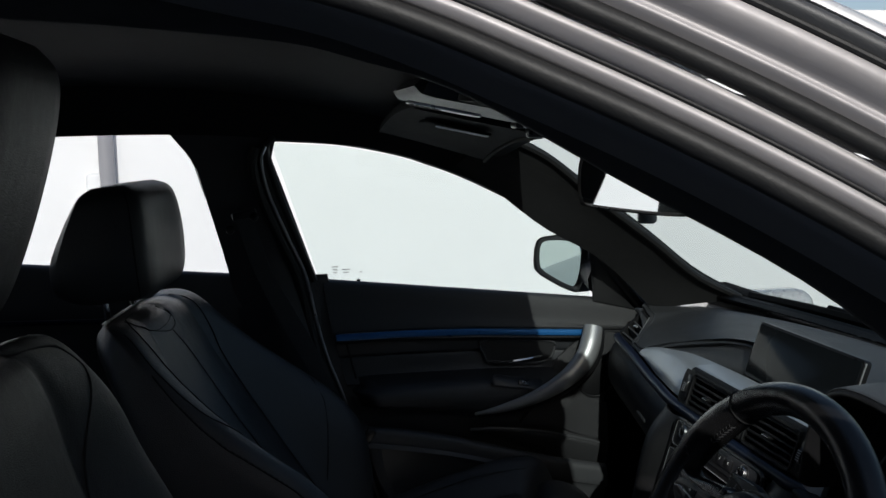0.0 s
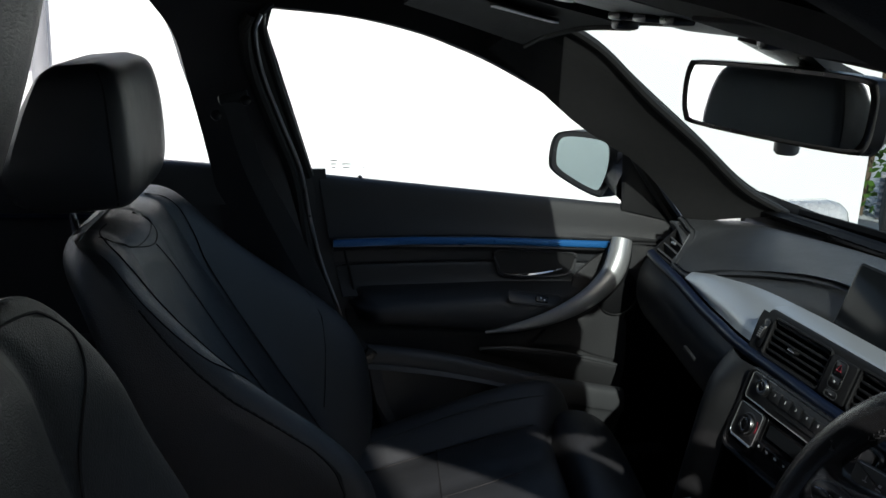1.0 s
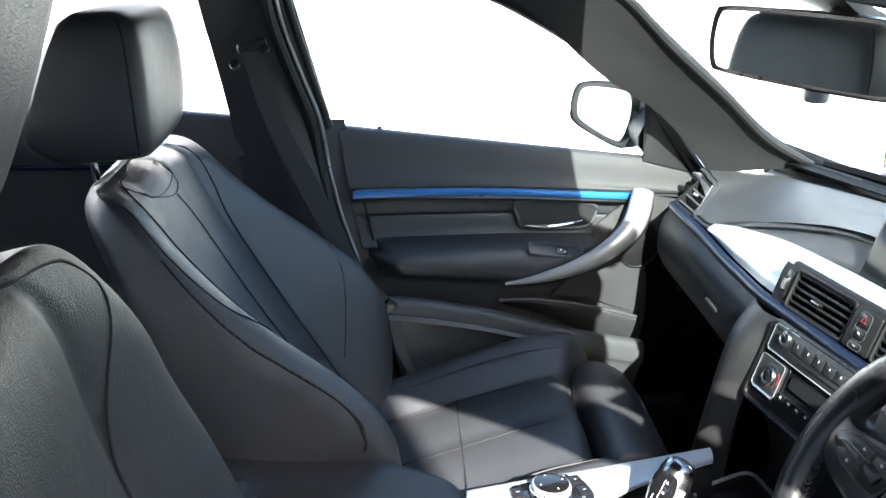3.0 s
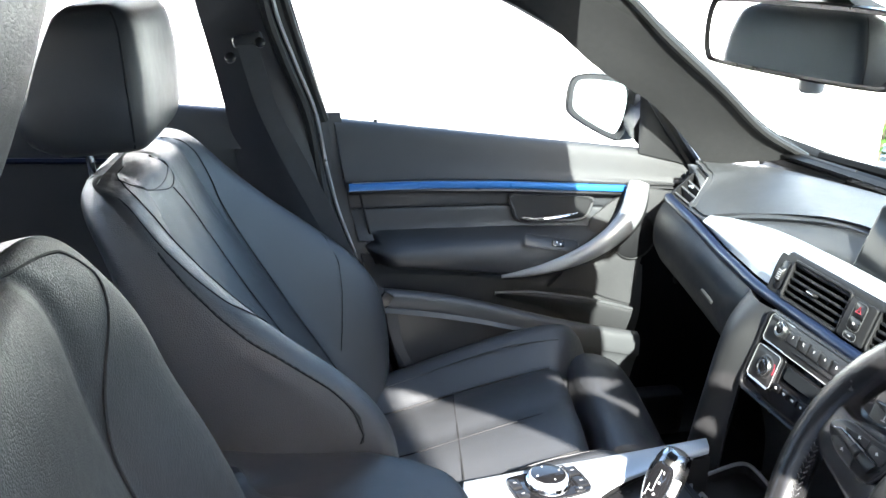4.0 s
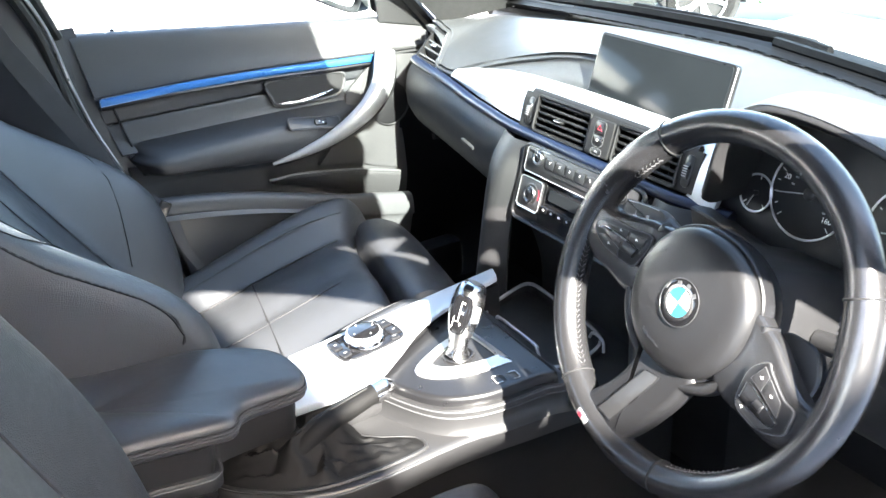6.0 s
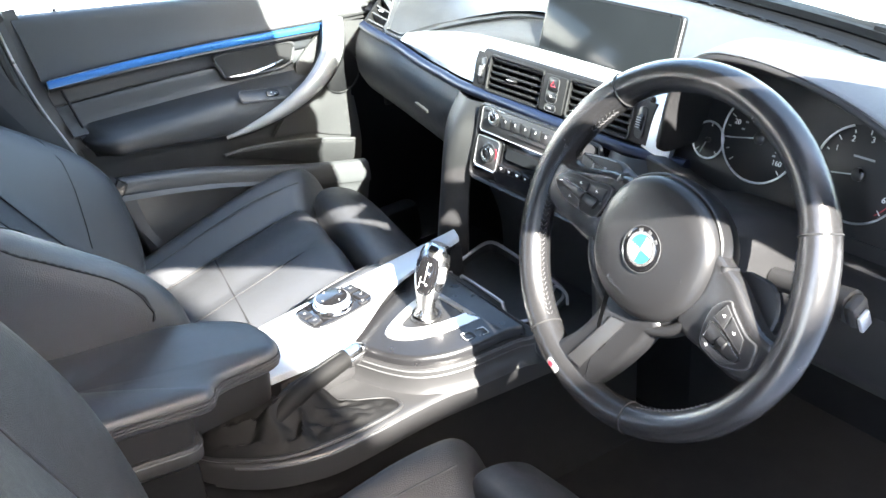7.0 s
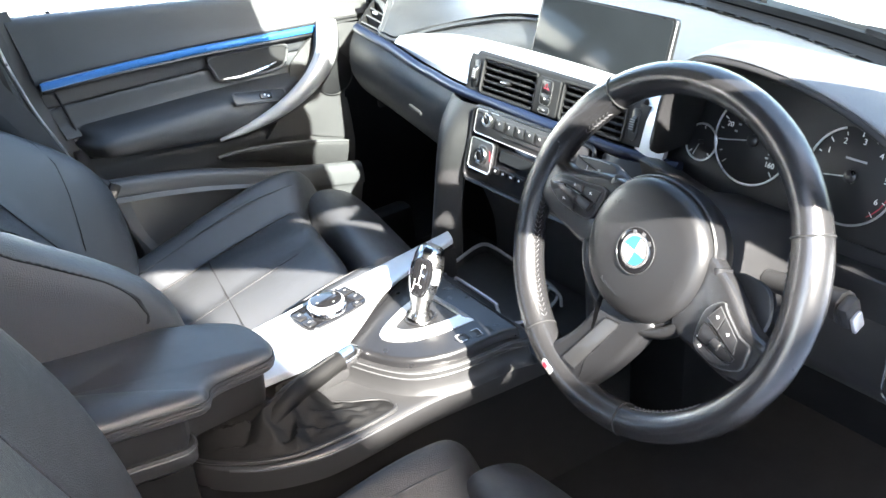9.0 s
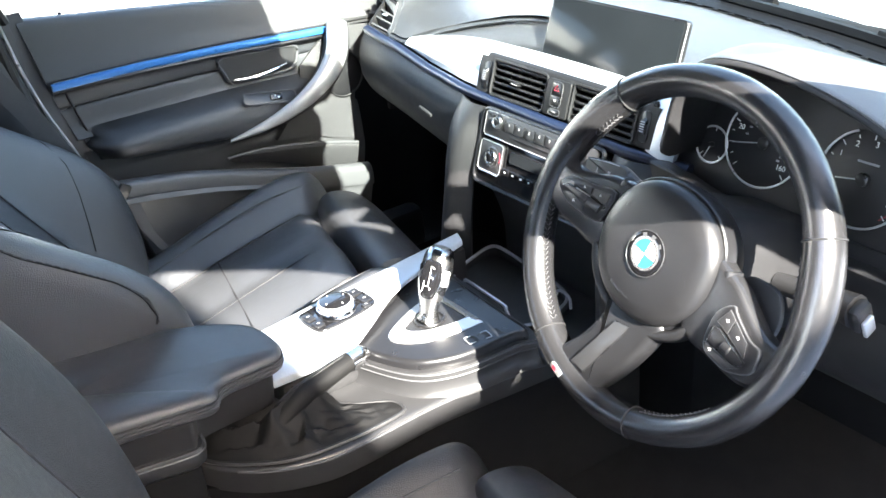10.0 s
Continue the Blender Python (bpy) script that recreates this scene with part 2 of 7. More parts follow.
def box(c, size, bevel=0.004, m=None, bm=None, seg=2):
    """A bevelled block, c its middle; m turns it."""
    own = bmesh.new()
    bmesh.ops.create_cube(own, size=1.0)
    bmesh.ops.scale(own, vec=size, verts=own.verts)
    if bevel:
        bmesh.ops.bevel(own, geom=own.edges[:], offset=min(bevel, min(size) * 0.45), segments=seg, affect="EDGES", profile=0.5)
    bmesh.ops.transform(own, matrix=Matrix.Translation(c) @ (m.to_4x4() if m else Matrix()), verts=own.verts)
    if bm is None:
        return own
    me = bpy.data.meshes.new("tmp")
    own.to_mesh(me)
    own.free()
    bm.from_mesh(me)
    bpy.data.meshes.remove(me)
    return bm


def prism(poly, depth, m, bevel=0.0, seg=2):
    """An outline in the x-y plane of m, pushed out along its z by depth, with rounded edges at the top."""
    bm = bmesh.new()
    n = len(poly)
    lo = [bm.verts.new((p[0], p[1], 0)) for p in poly]
    hi = [bm.verts.new((p[0], p[1], depth)) for p in poly]
    bm.faces.new(lo[::-1])
    top = bm.faces.new(hi)
    for i in range(n):
        bm.faces.new((lo[i], lo[(i + 1) % n], hi[(i + 1) % n], hi[i]))
    bmesh.ops.recalc_face_normals(bm, faces=bm.faces)
    if bevel:
        bmesh.ops.bevel(bm, geom=list(top.edges), offset=bevel, segments=seg, affect="EDGES", profile=0.5)
    bmesh.ops.transform(bm, matrix=m, verts=bm.verts)
    return bm


def rounded(w, h, r, n=5, cx=0, cy=0):
    """A rectangle with round corners."""
    out = []
    for sx, sy, a in ((1, 1, 0), (-1, 1, 90), (-1, -1, 180), (1, -1, 270)):
        for k in range(n + 1):
            b = radians(a + 90 * k / n)
            out.append((cx + sx * (w / 2 - r) + r * math.cos(b), cy + sy * (h / 2 - r) + r * math.sin(b)))
    return out


def smooth_poly(poly, n=6):
    """A closed outline rounded through its points."""
    p = [Vector((*a, 0)) for a in poly]
    out, k = [], len(p)
    for i in range(k):
        a, b, c, d = p[(i - 1) % k], p[i], p[(i + 1) % k], p[(i + 2) % k]
        for j in range(n):
            t = j / n
            v = 0.5 * ((2 * b) + (c - a) * t + (2 * a - 5 * b + 4 * c - d) * t * t + (3 * b - a - 3 * c + d) * t ** 3)
            out.append((v.x, v.y))
    return out


def disc(r, n=32, r2=None):
    return [(r * math.cos(2 * math.pi * k / n), (r2 or r) * math.sin(2 * math.pi * k / n)) for k in range(n)]


def lathe(profile, m, seg=28):
    """A turned body: profile of (radius, height) along the z of m."""
    rings = [[m @ Vector((r * math.cos(2 * math.pi * k / seg), r * math.sin(2 * math.pi * k / seg), h)) for k in range(seg)] for r, h in profile]
    return loft(rings)


def axes(origin, xaxis, yaxis):
    """A pose with the given x axis and, near enough, y axis."""
    x = Vector(xaxis).normalized()
    z = x.cross(Vector(yaxis)).normalized()
    y = z.cross(x)
    m = Matrix((x, y, z)).transposed().to_4x4()
    m.translation = origin
    return m


def words(text, size, m, mat, parent, name="lettering", depth=0.0003):
    """Letters of the built-in font as a mesh of their own, centred on m."""
    cu = bpy.data.curves.new(name, "FONT")
    cu.body, cu.size, cu.align_x, cu.align_y, cu.extrude = text, size, "CENTER", "CENTER", depth
    ob = bpy.data.objects.new(name, cu)
    me = bpy.data.meshes.new_from_object(ob)
    bpy.data.objects.remove(ob)
    me.transform(m)
    me.materials.append(mat)
    return hang(new(name, me), parent)


def lerp(a, b, t):
    return a + (b - a) * t


def knots(x, xs, ys):
    return float(np.interp(x, xs, ys))


# ---------------------------------------------------------------- body shell of the car
def belt(x):
    return 1.0 - 0.109 * x


SIDE_TOP = [(-0.75, 1.20), (-0.5, 1.262), (-0.33, 1.280), (-0.2, 1.279), (-0.14, 1.272), (0.045, 1.262), (0.155, 1.254), (0.265, 1.233), (0.37, 1.199), (0.48, 1.148), (0.61, 1.074), (0.693, 1.01), (0.80, 0.93)]


def window_top(x):
    return knots(x, [a for a, b in SIDE_TOP], [b for a, b in SIDE_TOP])


def side_y(z):
    """How far the inner skin of the side stands from the middle at a height."""
    return knots(z, [0.3, 0.93, 1.28, 1.34], [0.70, 0.71, 0.585, 0.54])


# roof lining
rows = []
for x in (-1.3, -0.9, -0.5, -0.1, 0.2, 0.36, 0.43):
    sag = knots(x, [-1.3, -0.5, 0.05, 0.2, 0.36, 0.43], [0.06, 0.0, 0.0, 0.042, 0.076, 0.090])
    rows.append([(x, y, 1.388 - sag - 0.036 * abs(y / 0.58) ** 3) for y in (-0.58, -0.48, -0.3, 0, 0.3, 0.48, 0.58)])
structure("ceiling", sheet(rows, 19, 3, 0.02, away=(0, 0, 3)), HEADLINER, "anthracite cloth roof lining", "ceiling")

# outer roof skin
rows = []
for x in (-1.4, -0.9, -0.5, -0.1, 0.2, 0.38, 0.46):
    sag = knots(x, [-1.4, -0.5, 0.05, 0.2, 0.38, 0.46], [0.07, 0.0, 0.005, 0.03, 0.085, 0.12])
    rows.append([(x, y, 1.465 - sag - 0.025 * abs(y / 0.62) ** 3) for y in (-0.625, -0.5, -0.3, 0, 0.3, 0.5, 0.625)])
structure("roof", sheet(rows, 19, 3, 0.012, away=(0, 0, 0)), PAINT, "light silver painted car roof", "roof")

# windscreen header trim
structure("header_trim", tube([(0.445, y, 1.291 - 0.055 * abs(y / 0.6) ** 2.5) for y in (-0.58, -0.3, 0, 0.3, 0.58)], 0.02, 20, 8, flat=0.7), HEADLINER, "cloth edge above the windscreen", "trim")


# driver's side: rubber seals and painted flanges of the open door's frame
def offset_rail(up, out):
    pts = []
    for x, y, z in ((-0.55, 0.64, 1.374), (-0.25, 0.645, 1.394), (-0.10, 0.65, 1.382), (0.0, 0.655, 1.363), (0.05, 0.66, 1.352), (0.10, 0.67, 1.334), (0.15, 0.685, 1.311), (0.20, 0.70, 1.287), (0.25, 0.72, 1.260), (0.30, 0.742, 1.230), (0.35, 0.765, 1.197), (0.40, 0.785, 1.162), (0.50, 0.80, 1.088), (0.60, 0.81, 1.015), (0.70, 0.815, 0.940), (0.80, 0.82, 0.86)):
        pts.append((x + up * 0.45, -(y + out), z + up))
    return pts


def rail_band(name, prof, mat, label=""):
    """One band of the roof rail: a profile of (up, out) swept along it."""
    part(name, sheet([offset_rail(u, o) for u, o in prof], 60, 3, 0.006, away=(0.1, 0, 1.35)), mat, frame_thing, label)


frame_thing = thing("door_frame_right", "silver painted roof rail round the open driver's door", "door frame", (0, -0.7, 0), kind="structure")
rail_band("inner_lip", [(-0.014, -0.03), (-0.006, -0.008), (0.0, -0.001), (0.005, 0.0)], PLASTIC_GREY, "soft grey edge of the lining")
part("inner_seal", tube(offset_rail(0.0035, 0.003), 0.0068, 60, 12), RUBBER, frame_thing, "thick black rubber seal")
rail_band("inner_flange", [(0.009, 0.001), (0.011, 0.005), (0.015, 0.007), (0.0185, 0.006)], PAINT_DIMMED, "inner flange in dimmed silver paint")
part("flange_groove", tube(offset_rail(0.0192, 0.0062), 0.0012, 60, 6), RUBBER, frame_thing)
rail_band("step_flange", [(0.0198, 0.006), (0.022, 0.010), (0.027, 0.013), (0.031, 0.012)], PAINT_DIMMED, "step flange in dimmed silver paint")
part("middle_seal", tube(offset_rail(0.0372, 0.014), 0.0062, 60, 10), RUBBER, frame_thing, "black rubber seal")
rail_band("outer_flange", [(0.034, 0.010), (0.040, 0.014), (0.044, 0.018), (0.047, 0.020), (0.051, 0.019), (0.056, 0.024), (0.062, 0.026), (0.0665, 0.025)], PAINT_DIMMED, "outer flange in dimmed silver paint")
part("drip_channel", tube(offset_rail(0.068, 0.025), 0.002, 60, 8), RUBBER, frame_thing)
rail_band("roof_gutter", [(0.0695, 0.025), (0.073, 0.028), (0.077, 0.027), (0.079, 0.022)], PLASTIC_GREY, "dark roof moulding")
rail_band("roof_edge", [(0.0795, 0.024), (0.084, 0.022), (0.087, 0.010), (0.088, -0.015), (0.086, -0.05)], PAINT, "bright painted roof edge")
LINING = [(-0.55, -0.575, 1.365), (-0.25, -0.575, 1.375), (0.0, -0.58, 1.362), (0.083, -0.587, 1.347), (0.147, -0.59, 1.327), (0.248, -0.60, 1.272), (0.388, -0.615, 1.192), (0.52, -0.635, 1.085), (0.66, -0.655, 0.98), (0.80, -0.67, 0.875)]
lip = spline(offset_rail(0.003, -0.003), 40)
deep = spline(LINING, 40)
part("lining_face", sheet([[lip[k] for k in range(0, 40, 3)], [lip[k].lerp(deep[k], 0.35) + Vector((0, 0, 0.006)) for k in range(0, 40, 3)], [lip[k].lerp(deep[k], 0.7) + Vector((0, 0, 0.012)) for k in range(0, 40, 3)], [deep[k] + Vector((0, 0, 0.014)) for k in range(0, 40, 3)]], 50, 4, 0.008, away=(0.1, -0.6, 1.8)), HEADLINER, frame_thing, "wide dark cloth lining of the roof rail")
part("pillar_lining", tube(LINING, [0.020, 0.020, 0.022, 0.024, 0.025, 0.026, 0.025, 0.024, 0.024, 0.024], 50, 10), HEADLINER, frame_thing, "dark cloth pillar lining")

# driver's side rear post, sill and rear side
structure("rear_post_right", sheet([[(-0.30, -0.66, 1.33), (-0.24, -0.70, 1.0), (-0.20, -0.72, 0.7), (-0.16, -0.72, 0.38)], [(-0.42, -0.64, 1.33), (-0.36, -0.68, 1.0), (-0.32, -0.70, 0.7), (-0.30, -0.70, 0.38)]], 12, 3, 0.04, away=(0, -2, 0.9)), HEADLINER, "dark lined post behind the driver's door", "pillar")
structure("sill_right", box((0.2, -0.70, 0.37), (1.3, 0.13, 0.10), 0.02), PLASTIC, "black plastic door sill", "sill")
structure("rear_side_right", box((-0.95, -0.72, 0.68), (1.2, 0.06, 0.62), 0.03), DOOR_TRIM, "dark closed rear door on the driver's side", "door")
structure("floor", box((0.1, 0, 0.30), (2.4, 1.42, 0.04), 0.01), CARPET, "black carpeted car floor", "floor")
structure("bulkhead", box((1.0, 0, 0.60), (0.05, 1.52, 0.68), 0.01), CARPET, "dark carpeted footwell wall", "wall")
structure("rear_wall", box((-1.32, 0, 0.75), (0.05, 1.42, 0.9), 0.02), HEADLINER, "dark rear end of the cabin", "wall")
structure("footwell_lining", box((0.84, 0.738, 0.52), (0.46, 0.012, 0.72), 0.004), CARPET, "black carpeted footwell side", "lining")
structure("sill_left", box((0.2, 0.715, 0.37), (1.3, 0.06, 0.10), 0.02), PLASTIC, "black plastic door sill", "sill")

# ---------------------------------------------------------------- passenger side pillars and glass
structure("roof_rail_left", sheet([[(x, side_y(window_top(x)) - 0.0, window_top(x) + 0.006) for x in (-0.9, -0.5, -0.15, 0.1, 0.26, 0.4, 0.5)], [(x, side_y(window_top(x)) - 0.05, window_top(x) + 0.095) for x in (-0.9, -0.5, -0.15, 0.1, 0.27, 0.43, 0.55)]], 26, 4, 0.03, away=(0, 2, 1.6)), HEADLINER, "dark cloth lining over the side windows", "trim")
# windscreen pillar, wide at the foot
structure("windscreen_pillar_left", sheet([
    [(0.37, 0.575, 1.215), (0.44, 0.59, 1.172), (0.55, 0.605, 1.09), (0.66, 0.625, 1.03), (0.74, 0.64, 0.965), (0.80, 0.65, 0.905)],
    [(0.40, 0.555, 1.245), (0.49, 0.555, 1.205), (0.60, 0.575, 1.125), (0.71, 0.595, 1.045), (0.81, 0.61, 0.975), (0.87, 0.62, 0.92)],
    [(0.42, 0.53, 1.275), (0.53, 0.53, 1.225), (0.64, 0.545, 1.14), (0.76, 0.565, 1.055), (0.86, 0.585, 0.98), (0.96, 0.59, 0.93)]], 20, 4, 0.03, away=(1.0, 2, 1.4)), PILLAR_CLOTH, "grey cloth covered windscreen pillar", "pillar")
structure("windscreen_edge_left", tube([(0.415, 0.527, 1.283), (0.53, 0.527, 1.231), (0.64, 0.541, 1.146), (0.76, 0.560, 1.061), (0.86, 0.580, 0.986), (0.96, 0.586, 0.936)], 0.008, 40, 8), RUBBER, "black edge where the pillar meets the glass", "trim")
structure("windscreen_pillar_right", sheet([
    [(0.37, -0.575, 1.235), (0.44, -0.59, 1.195), (0.55, -0.605, 1.09), (0.66, -0.625, 1.00), (0.74, -0.64, 0.935), (0.80, -0.65, 0.87)],
    [(0.42, -0.565, 1.25), (0.53, -0.585, 1.16), (0.64, -0.602, 1.075), (0.76, -0.622, 0.985), (0.86, -0.635, 0.92), (0.96, -0.635, 0.90)]], 20, 4, 0.012, away=(1.0, -2, 1.4)), HEADLINER, "dark cloth covered windscreen pillar", "pillar")
# door post behind the passenger
structure("door_post_left", sheet([
    [(-0.150, 0.585, 1.285), (-0.108, 0.606, 1.225), (-0.088, 0.632, 1.15), (-0.055, 0.683, 1.006), (-0.03, 0.69, 0.85), (0.0, 0.70, 0.5)],
    [(-0.07, 0.585, 1.30), (-0.04, 0.62, 1.225), (-0.01, 0.645, 1.15), (0.02, 0.66, 1.009), (0.06, 0.67, 0.85), (0.10, 0.68, 0.5)],
    [(0.05, 0.600, 1.30), (0.030, 0.620, 1.225), (0.050, 0.642, 1.15), (0.106, 0.692, 1.0), (0.142, 0.712, 0.85), (0.25, 0.71, 0.5)]], 18, 4, 0.03, away=(0, 2, 1)), PILLAR_PLASTIC, "dark grey lined door post beside the passenger seat", "pillar")
edge_line = [(0.020, 0.590, 1.256), (0.012, 0.598, 1.228), (0.024, 0.617, 1.167), (0.056, 0.647, 1.085), (0.089, 0.676, 1.005), (0.109, 0.695, 0.911), (0.130, 0.697, 0.831), (0.157, 0.697, 0.757), (0.180, 0.696, 0.68), (0.235, 0.69, 0.5)]
post_seal = [(p[0] - 0.016, p[1] - 0.003, p[2]) for p in edge_line]
structure("door_post_seal", tube(post_seal, 0.009, 40, 8), RUBBER, "black rubber door seal", "seal")
structure("door_edge_trim", tube(edge_line, 0.0032, 60, 6), SATIN_SILVER, "thin bright edge of the closed door", "trim")


def pane(name, outline, mat, label):
    """A thin sheet of glass over an outline of points."""
    bm = bmesh.new()
    vs = [bm.verts.new(p) for p in outline]
    bm.faces.new(vs)
    bmesh.ops.triangulate(bm, faces=bm.faces)
    ob = structure(name, bm, mat, label, "window", 0)
    ob.visible_shadow = False
    return ob


# ---------------------------------------------------------------- passenger door
STRIP_Z = lambda x: knots(x, [0.1, 0.147, 0.29, 0.435, 0.661, 0.75], [0.873, 0.874, 0.875, 0.871, 0.858, 0.852])
ARM_TOP = lambda x: knots(x, [0.15, 0.44, 0.70], [0.785, 0.785, 0.775])
ARM_LOW = lambda x: knots(x, [0.15, 0.18, 0.42, 0.70], [0.742, 0.736, 0.709, 0.69])
POCKET = lambda x: knots(x, [0.15, 0.213, 0.415, 0.68], [0.698, 0.698, 0.687, 0.63])
LIP = lambda x: knots(x, [0.15, 0.219, 0.337, 0.452, 0.551, 0.69], [0.702, 0.696, 0.674, 0.641, 0.612, 0.580])


def door_rear(z):
    return knots(z, [0.3, 0.533, 0.727, 0.873, 0.987], [0.30, 0.242, 0.178, 0.142, 0.122])


def door_line(zf, y, x1=0.72, n=7):
    out = []
    x0 = door_rear(zf(0.15))
    for i in range(n):
        x = lerp(x0, x1, i / (n - 1))
        out.append((x, y(x) if callable(y) else y, zf(x)))
    return out


pdoor = thing("door_left", "black passenger door with blue strip and silver pull", "door", (0.42, 0.72, 0.35), kind="structure")
B_ = belt
part("upper_trim", sheet([door_line(lambda x: B_(x), 0.735, 0.80), door_line(lambda x: B_(x) + 0.002, 0.715, 0.80), door_line(lambda x: B_(x) - 0.008, 0.702, 0.80), door_line(lambda x: B_(x) - 0.05, 0.697, 0.80), door_line(lambda x: STRIP_Z(x) + 0.012, 0.69, 0.80), door_line(lambda x: STRIP_Z(x) + 0.006, 0.692, 0.80)], 16, 4, 0.012, away=(0.4, 2, 0.9)), DOOR_TRIM, pdoor, "dark grained upper trim")
strip_pts = [(x, 0.684, STRIP_Z(x)) for x in (0.146, 0.22, 0.29, 0.36, 0.435, 0.55, 0.662)]
part("accent_strip", tube(strip_pts, 0.0055, 30, 8, flat=1.25, up=(0, 0, 1)), BLUE, pdoor, "satin blue accent strip")
part("strip_under_edge", tube([(a, b + 0.002, c - 0.0105) for a, b, c in strip_pts], 0.0035, 30, 6), SATIN, pdoor)
part("insert_panel", sheet([door_line(lambda x: STRIP_Z(x) - 0.008, 0.693), door_line(lambda x: STRIP_Z(x) - 0.02, 0.70), door_line(lambda x: lerp(STRIP_Z(x), ARM_TOP(x), 0.46), 0.7015), door_line(lambda x: lerp(STRIP_Z(x), ARM_TOP(x), 0.50), 0.7075), door_line(lambda x: lerp(STRIP_Z(x), ARM_TOP(x), 0.55), 0.7035), door_line(lambda x: ARM_TOP(x) + 0.012, 0.70), door_line(lambda x: ARM_TOP(x) - 0.01, 0.69)], 16, 4, 0.012, away=(0.4, 2, 0.9)), LEATHER_SMOOTH, pdoor, "black leather insert")
ARM_ROWS = ((0.006, 0.698, 0.0, 0.64), (-0.003, 0.676, 0.0, 0.635), (-0.014, 0.655, 0.0, 0.628), (0.0, 0.646, 0.45, 0.610), (0.0, 0.645, 0.7, 0.585), (0.0, 0.652, 0.93, 0.535), (0.0, 0.670, 1.0, 0.50), (-0.006, 0.694, 1.0, 0.485))
rows_ = []
for dz, y0, f, x1 in ARM_ROWS:
    x0 = 0.176 + 0.03 * abs(f - 0.4)
    row = []
    for q in (0.0, 0.03, 0.09, 0.2, 0.4, 0.6, 0.8, 0.93, 1.0):
        x = lerp(x0, x1, q)
        row.append((x, lerp(y0, 0.696, max(0.0, 1 - q / 0.09) ** 2 if q < 0.5 else max(0.0, (q - 0.8) / 0.2) ** 2), lerp(ARM_TOP(x), ARM_LOW(x), f) + dz))
    rows_.append(row)
part("armrest", sheet(rows_, 30, 4, 0.010, away=(0.4, 2, 0.7)), LEATHER_SMOOTH, pdoor, "padded armrest")
part("insert_seam", tube([(door_rear(z) + 0.022, 0.697, z) for z in (0.862, 0.84, 0.81, 0.785, 0.76)], 0.0022, 20, 6), SEAM, pdoor)
part("lower_trim", sheet([door_line(lambda x: ARM_LOW(x) + 0.01, 0.70), door_line(lambda x: ARM_LOW(x) - 0.012, 0.695), door_line(lambda x: POCKET(x) + 0.004, 0.69), door_line(lambda x: POCKET(x) - 0.05, 0.695), door_line(lambda x: POCKET(x) - 0.2, 0.70, 0.69), door_line(lambda x: 0.36, 0.70, 0.68)], 16, 4, 0.012, away=(0.4, 2, 0.6)), DOOR_TRIM, pdoor)
part("pocket_flare", sheet([
    [(0.415, 0.674, 0.672), (0.476, 0.668, 0.673), (0.565, 0.666, 0.659), (0.631, 0.667, 0.643), (0.690, 0.670, 0.625)],
    [(0.415, 0.668, 0.669), (0.476, 0.660, 0.668), (0.565, 0.658, 0.654), (0.631, 0.659, 0.637), (0.690, 0.662, 0.619)],
    [(0.418, 0.672, 0.666), (0.486, 0.668, 0.655), (0.575, 0.668, 0.630), (0.635, 0.669, 0.609), (0.690, 0.672, 0.590)],
    [(0.425, 0.680, 0.658), (0.500, 0.684, 0.635), (0.590, 0.686, 0.598), (0.64, 0.687, 0.575), (0.690, 0.688, 0.555)]], 20, 5, 0.006, away=(0.5, 2, 0.64)), DOOR_TRIM, pdoor, "flared trim over the door pocket")
part("flare_lip", tube([(0.415, 0.669, 0.671), (0.476, 0.662, 0.672), (0.565, 0.660, 0.658), (0.631, 0.661, 0.642), (0.690, 0.664, 0.624)], 0.0035, 24, 8), PLASTIC_GREY, pdoor)
part("pocket", sheet([door_line(lambda x: LIP(x) + 0.002, 0.655, 0.695), door_line(lambda x: LIP(x) + 0.006, 0.64, 0.695), door_line(lambda x: LIP(x) - 0.002, 0.627, 0.695), door_line(lambda x: LIP(x) - 0.035, 0.625, 0.695), door_line(lambda x: LIP(x) - 0.05, 0.632, 0.692), door_line(lambda x: 0.40, 0.655, 0.68)], 16, 4, 0.012, away=(0.4, 2, 0.6)), PLASTIC_GREY, pdoor, "dark grey plastic door pocket")
grip = [(0.672, 0.654, 0.876), (0.662, 0.641, 0.848), (0.650, 0.632, 0.823), (0.631, 0.626, 0.801), (0.605, 0.622, 0.780), (0.568, 0.624, 0.757), (0.523, 0.631, 0.736), (0.470, 0.642, 0.719), (0.420, 0.652, 0.709)]
part("pull_handle", tube(grip, [0.0195, 0.0215, 0.0215, 0.0205, 0.0185, 0.016, 0.0125, 0.008, 0.003], 48, 14, flat=0.7, up=(0.3, 1, 0)), PULL_SILVER, pdoor, "curved satin silver pull handle")
part("pull_backing", tube([(a + 0.012, b + 0.028, c - 0.012) for a, b, c in grip], [0.022, 0.026, 0.026, 0.024, 0.022, 0.019, 0.015, 0.010, 0.005], 40, 10, flat=0.8, up=(0.3, 1, 0)), PLASTIC, pdoor)
M_DOOR = axes((0.522, 0.700, 0.823), (1, 0, -0.03), (0, 0, 1))
bezel = part("handle_bezel", tube([M_DOOR @ Vector((*p, 0.004)) for p in smooth_poly([(-0.078, 0.024), (0.0, 0.024), (0.072, 0.020), (0.078, 0.0), (0.062, -0.022), (0.0, -0.026), (-0.058, -0.024), (-0.072, -0.004)], 5)], 0.003, closed=True, seg=6), PLASTIC_GREY, pdoor)
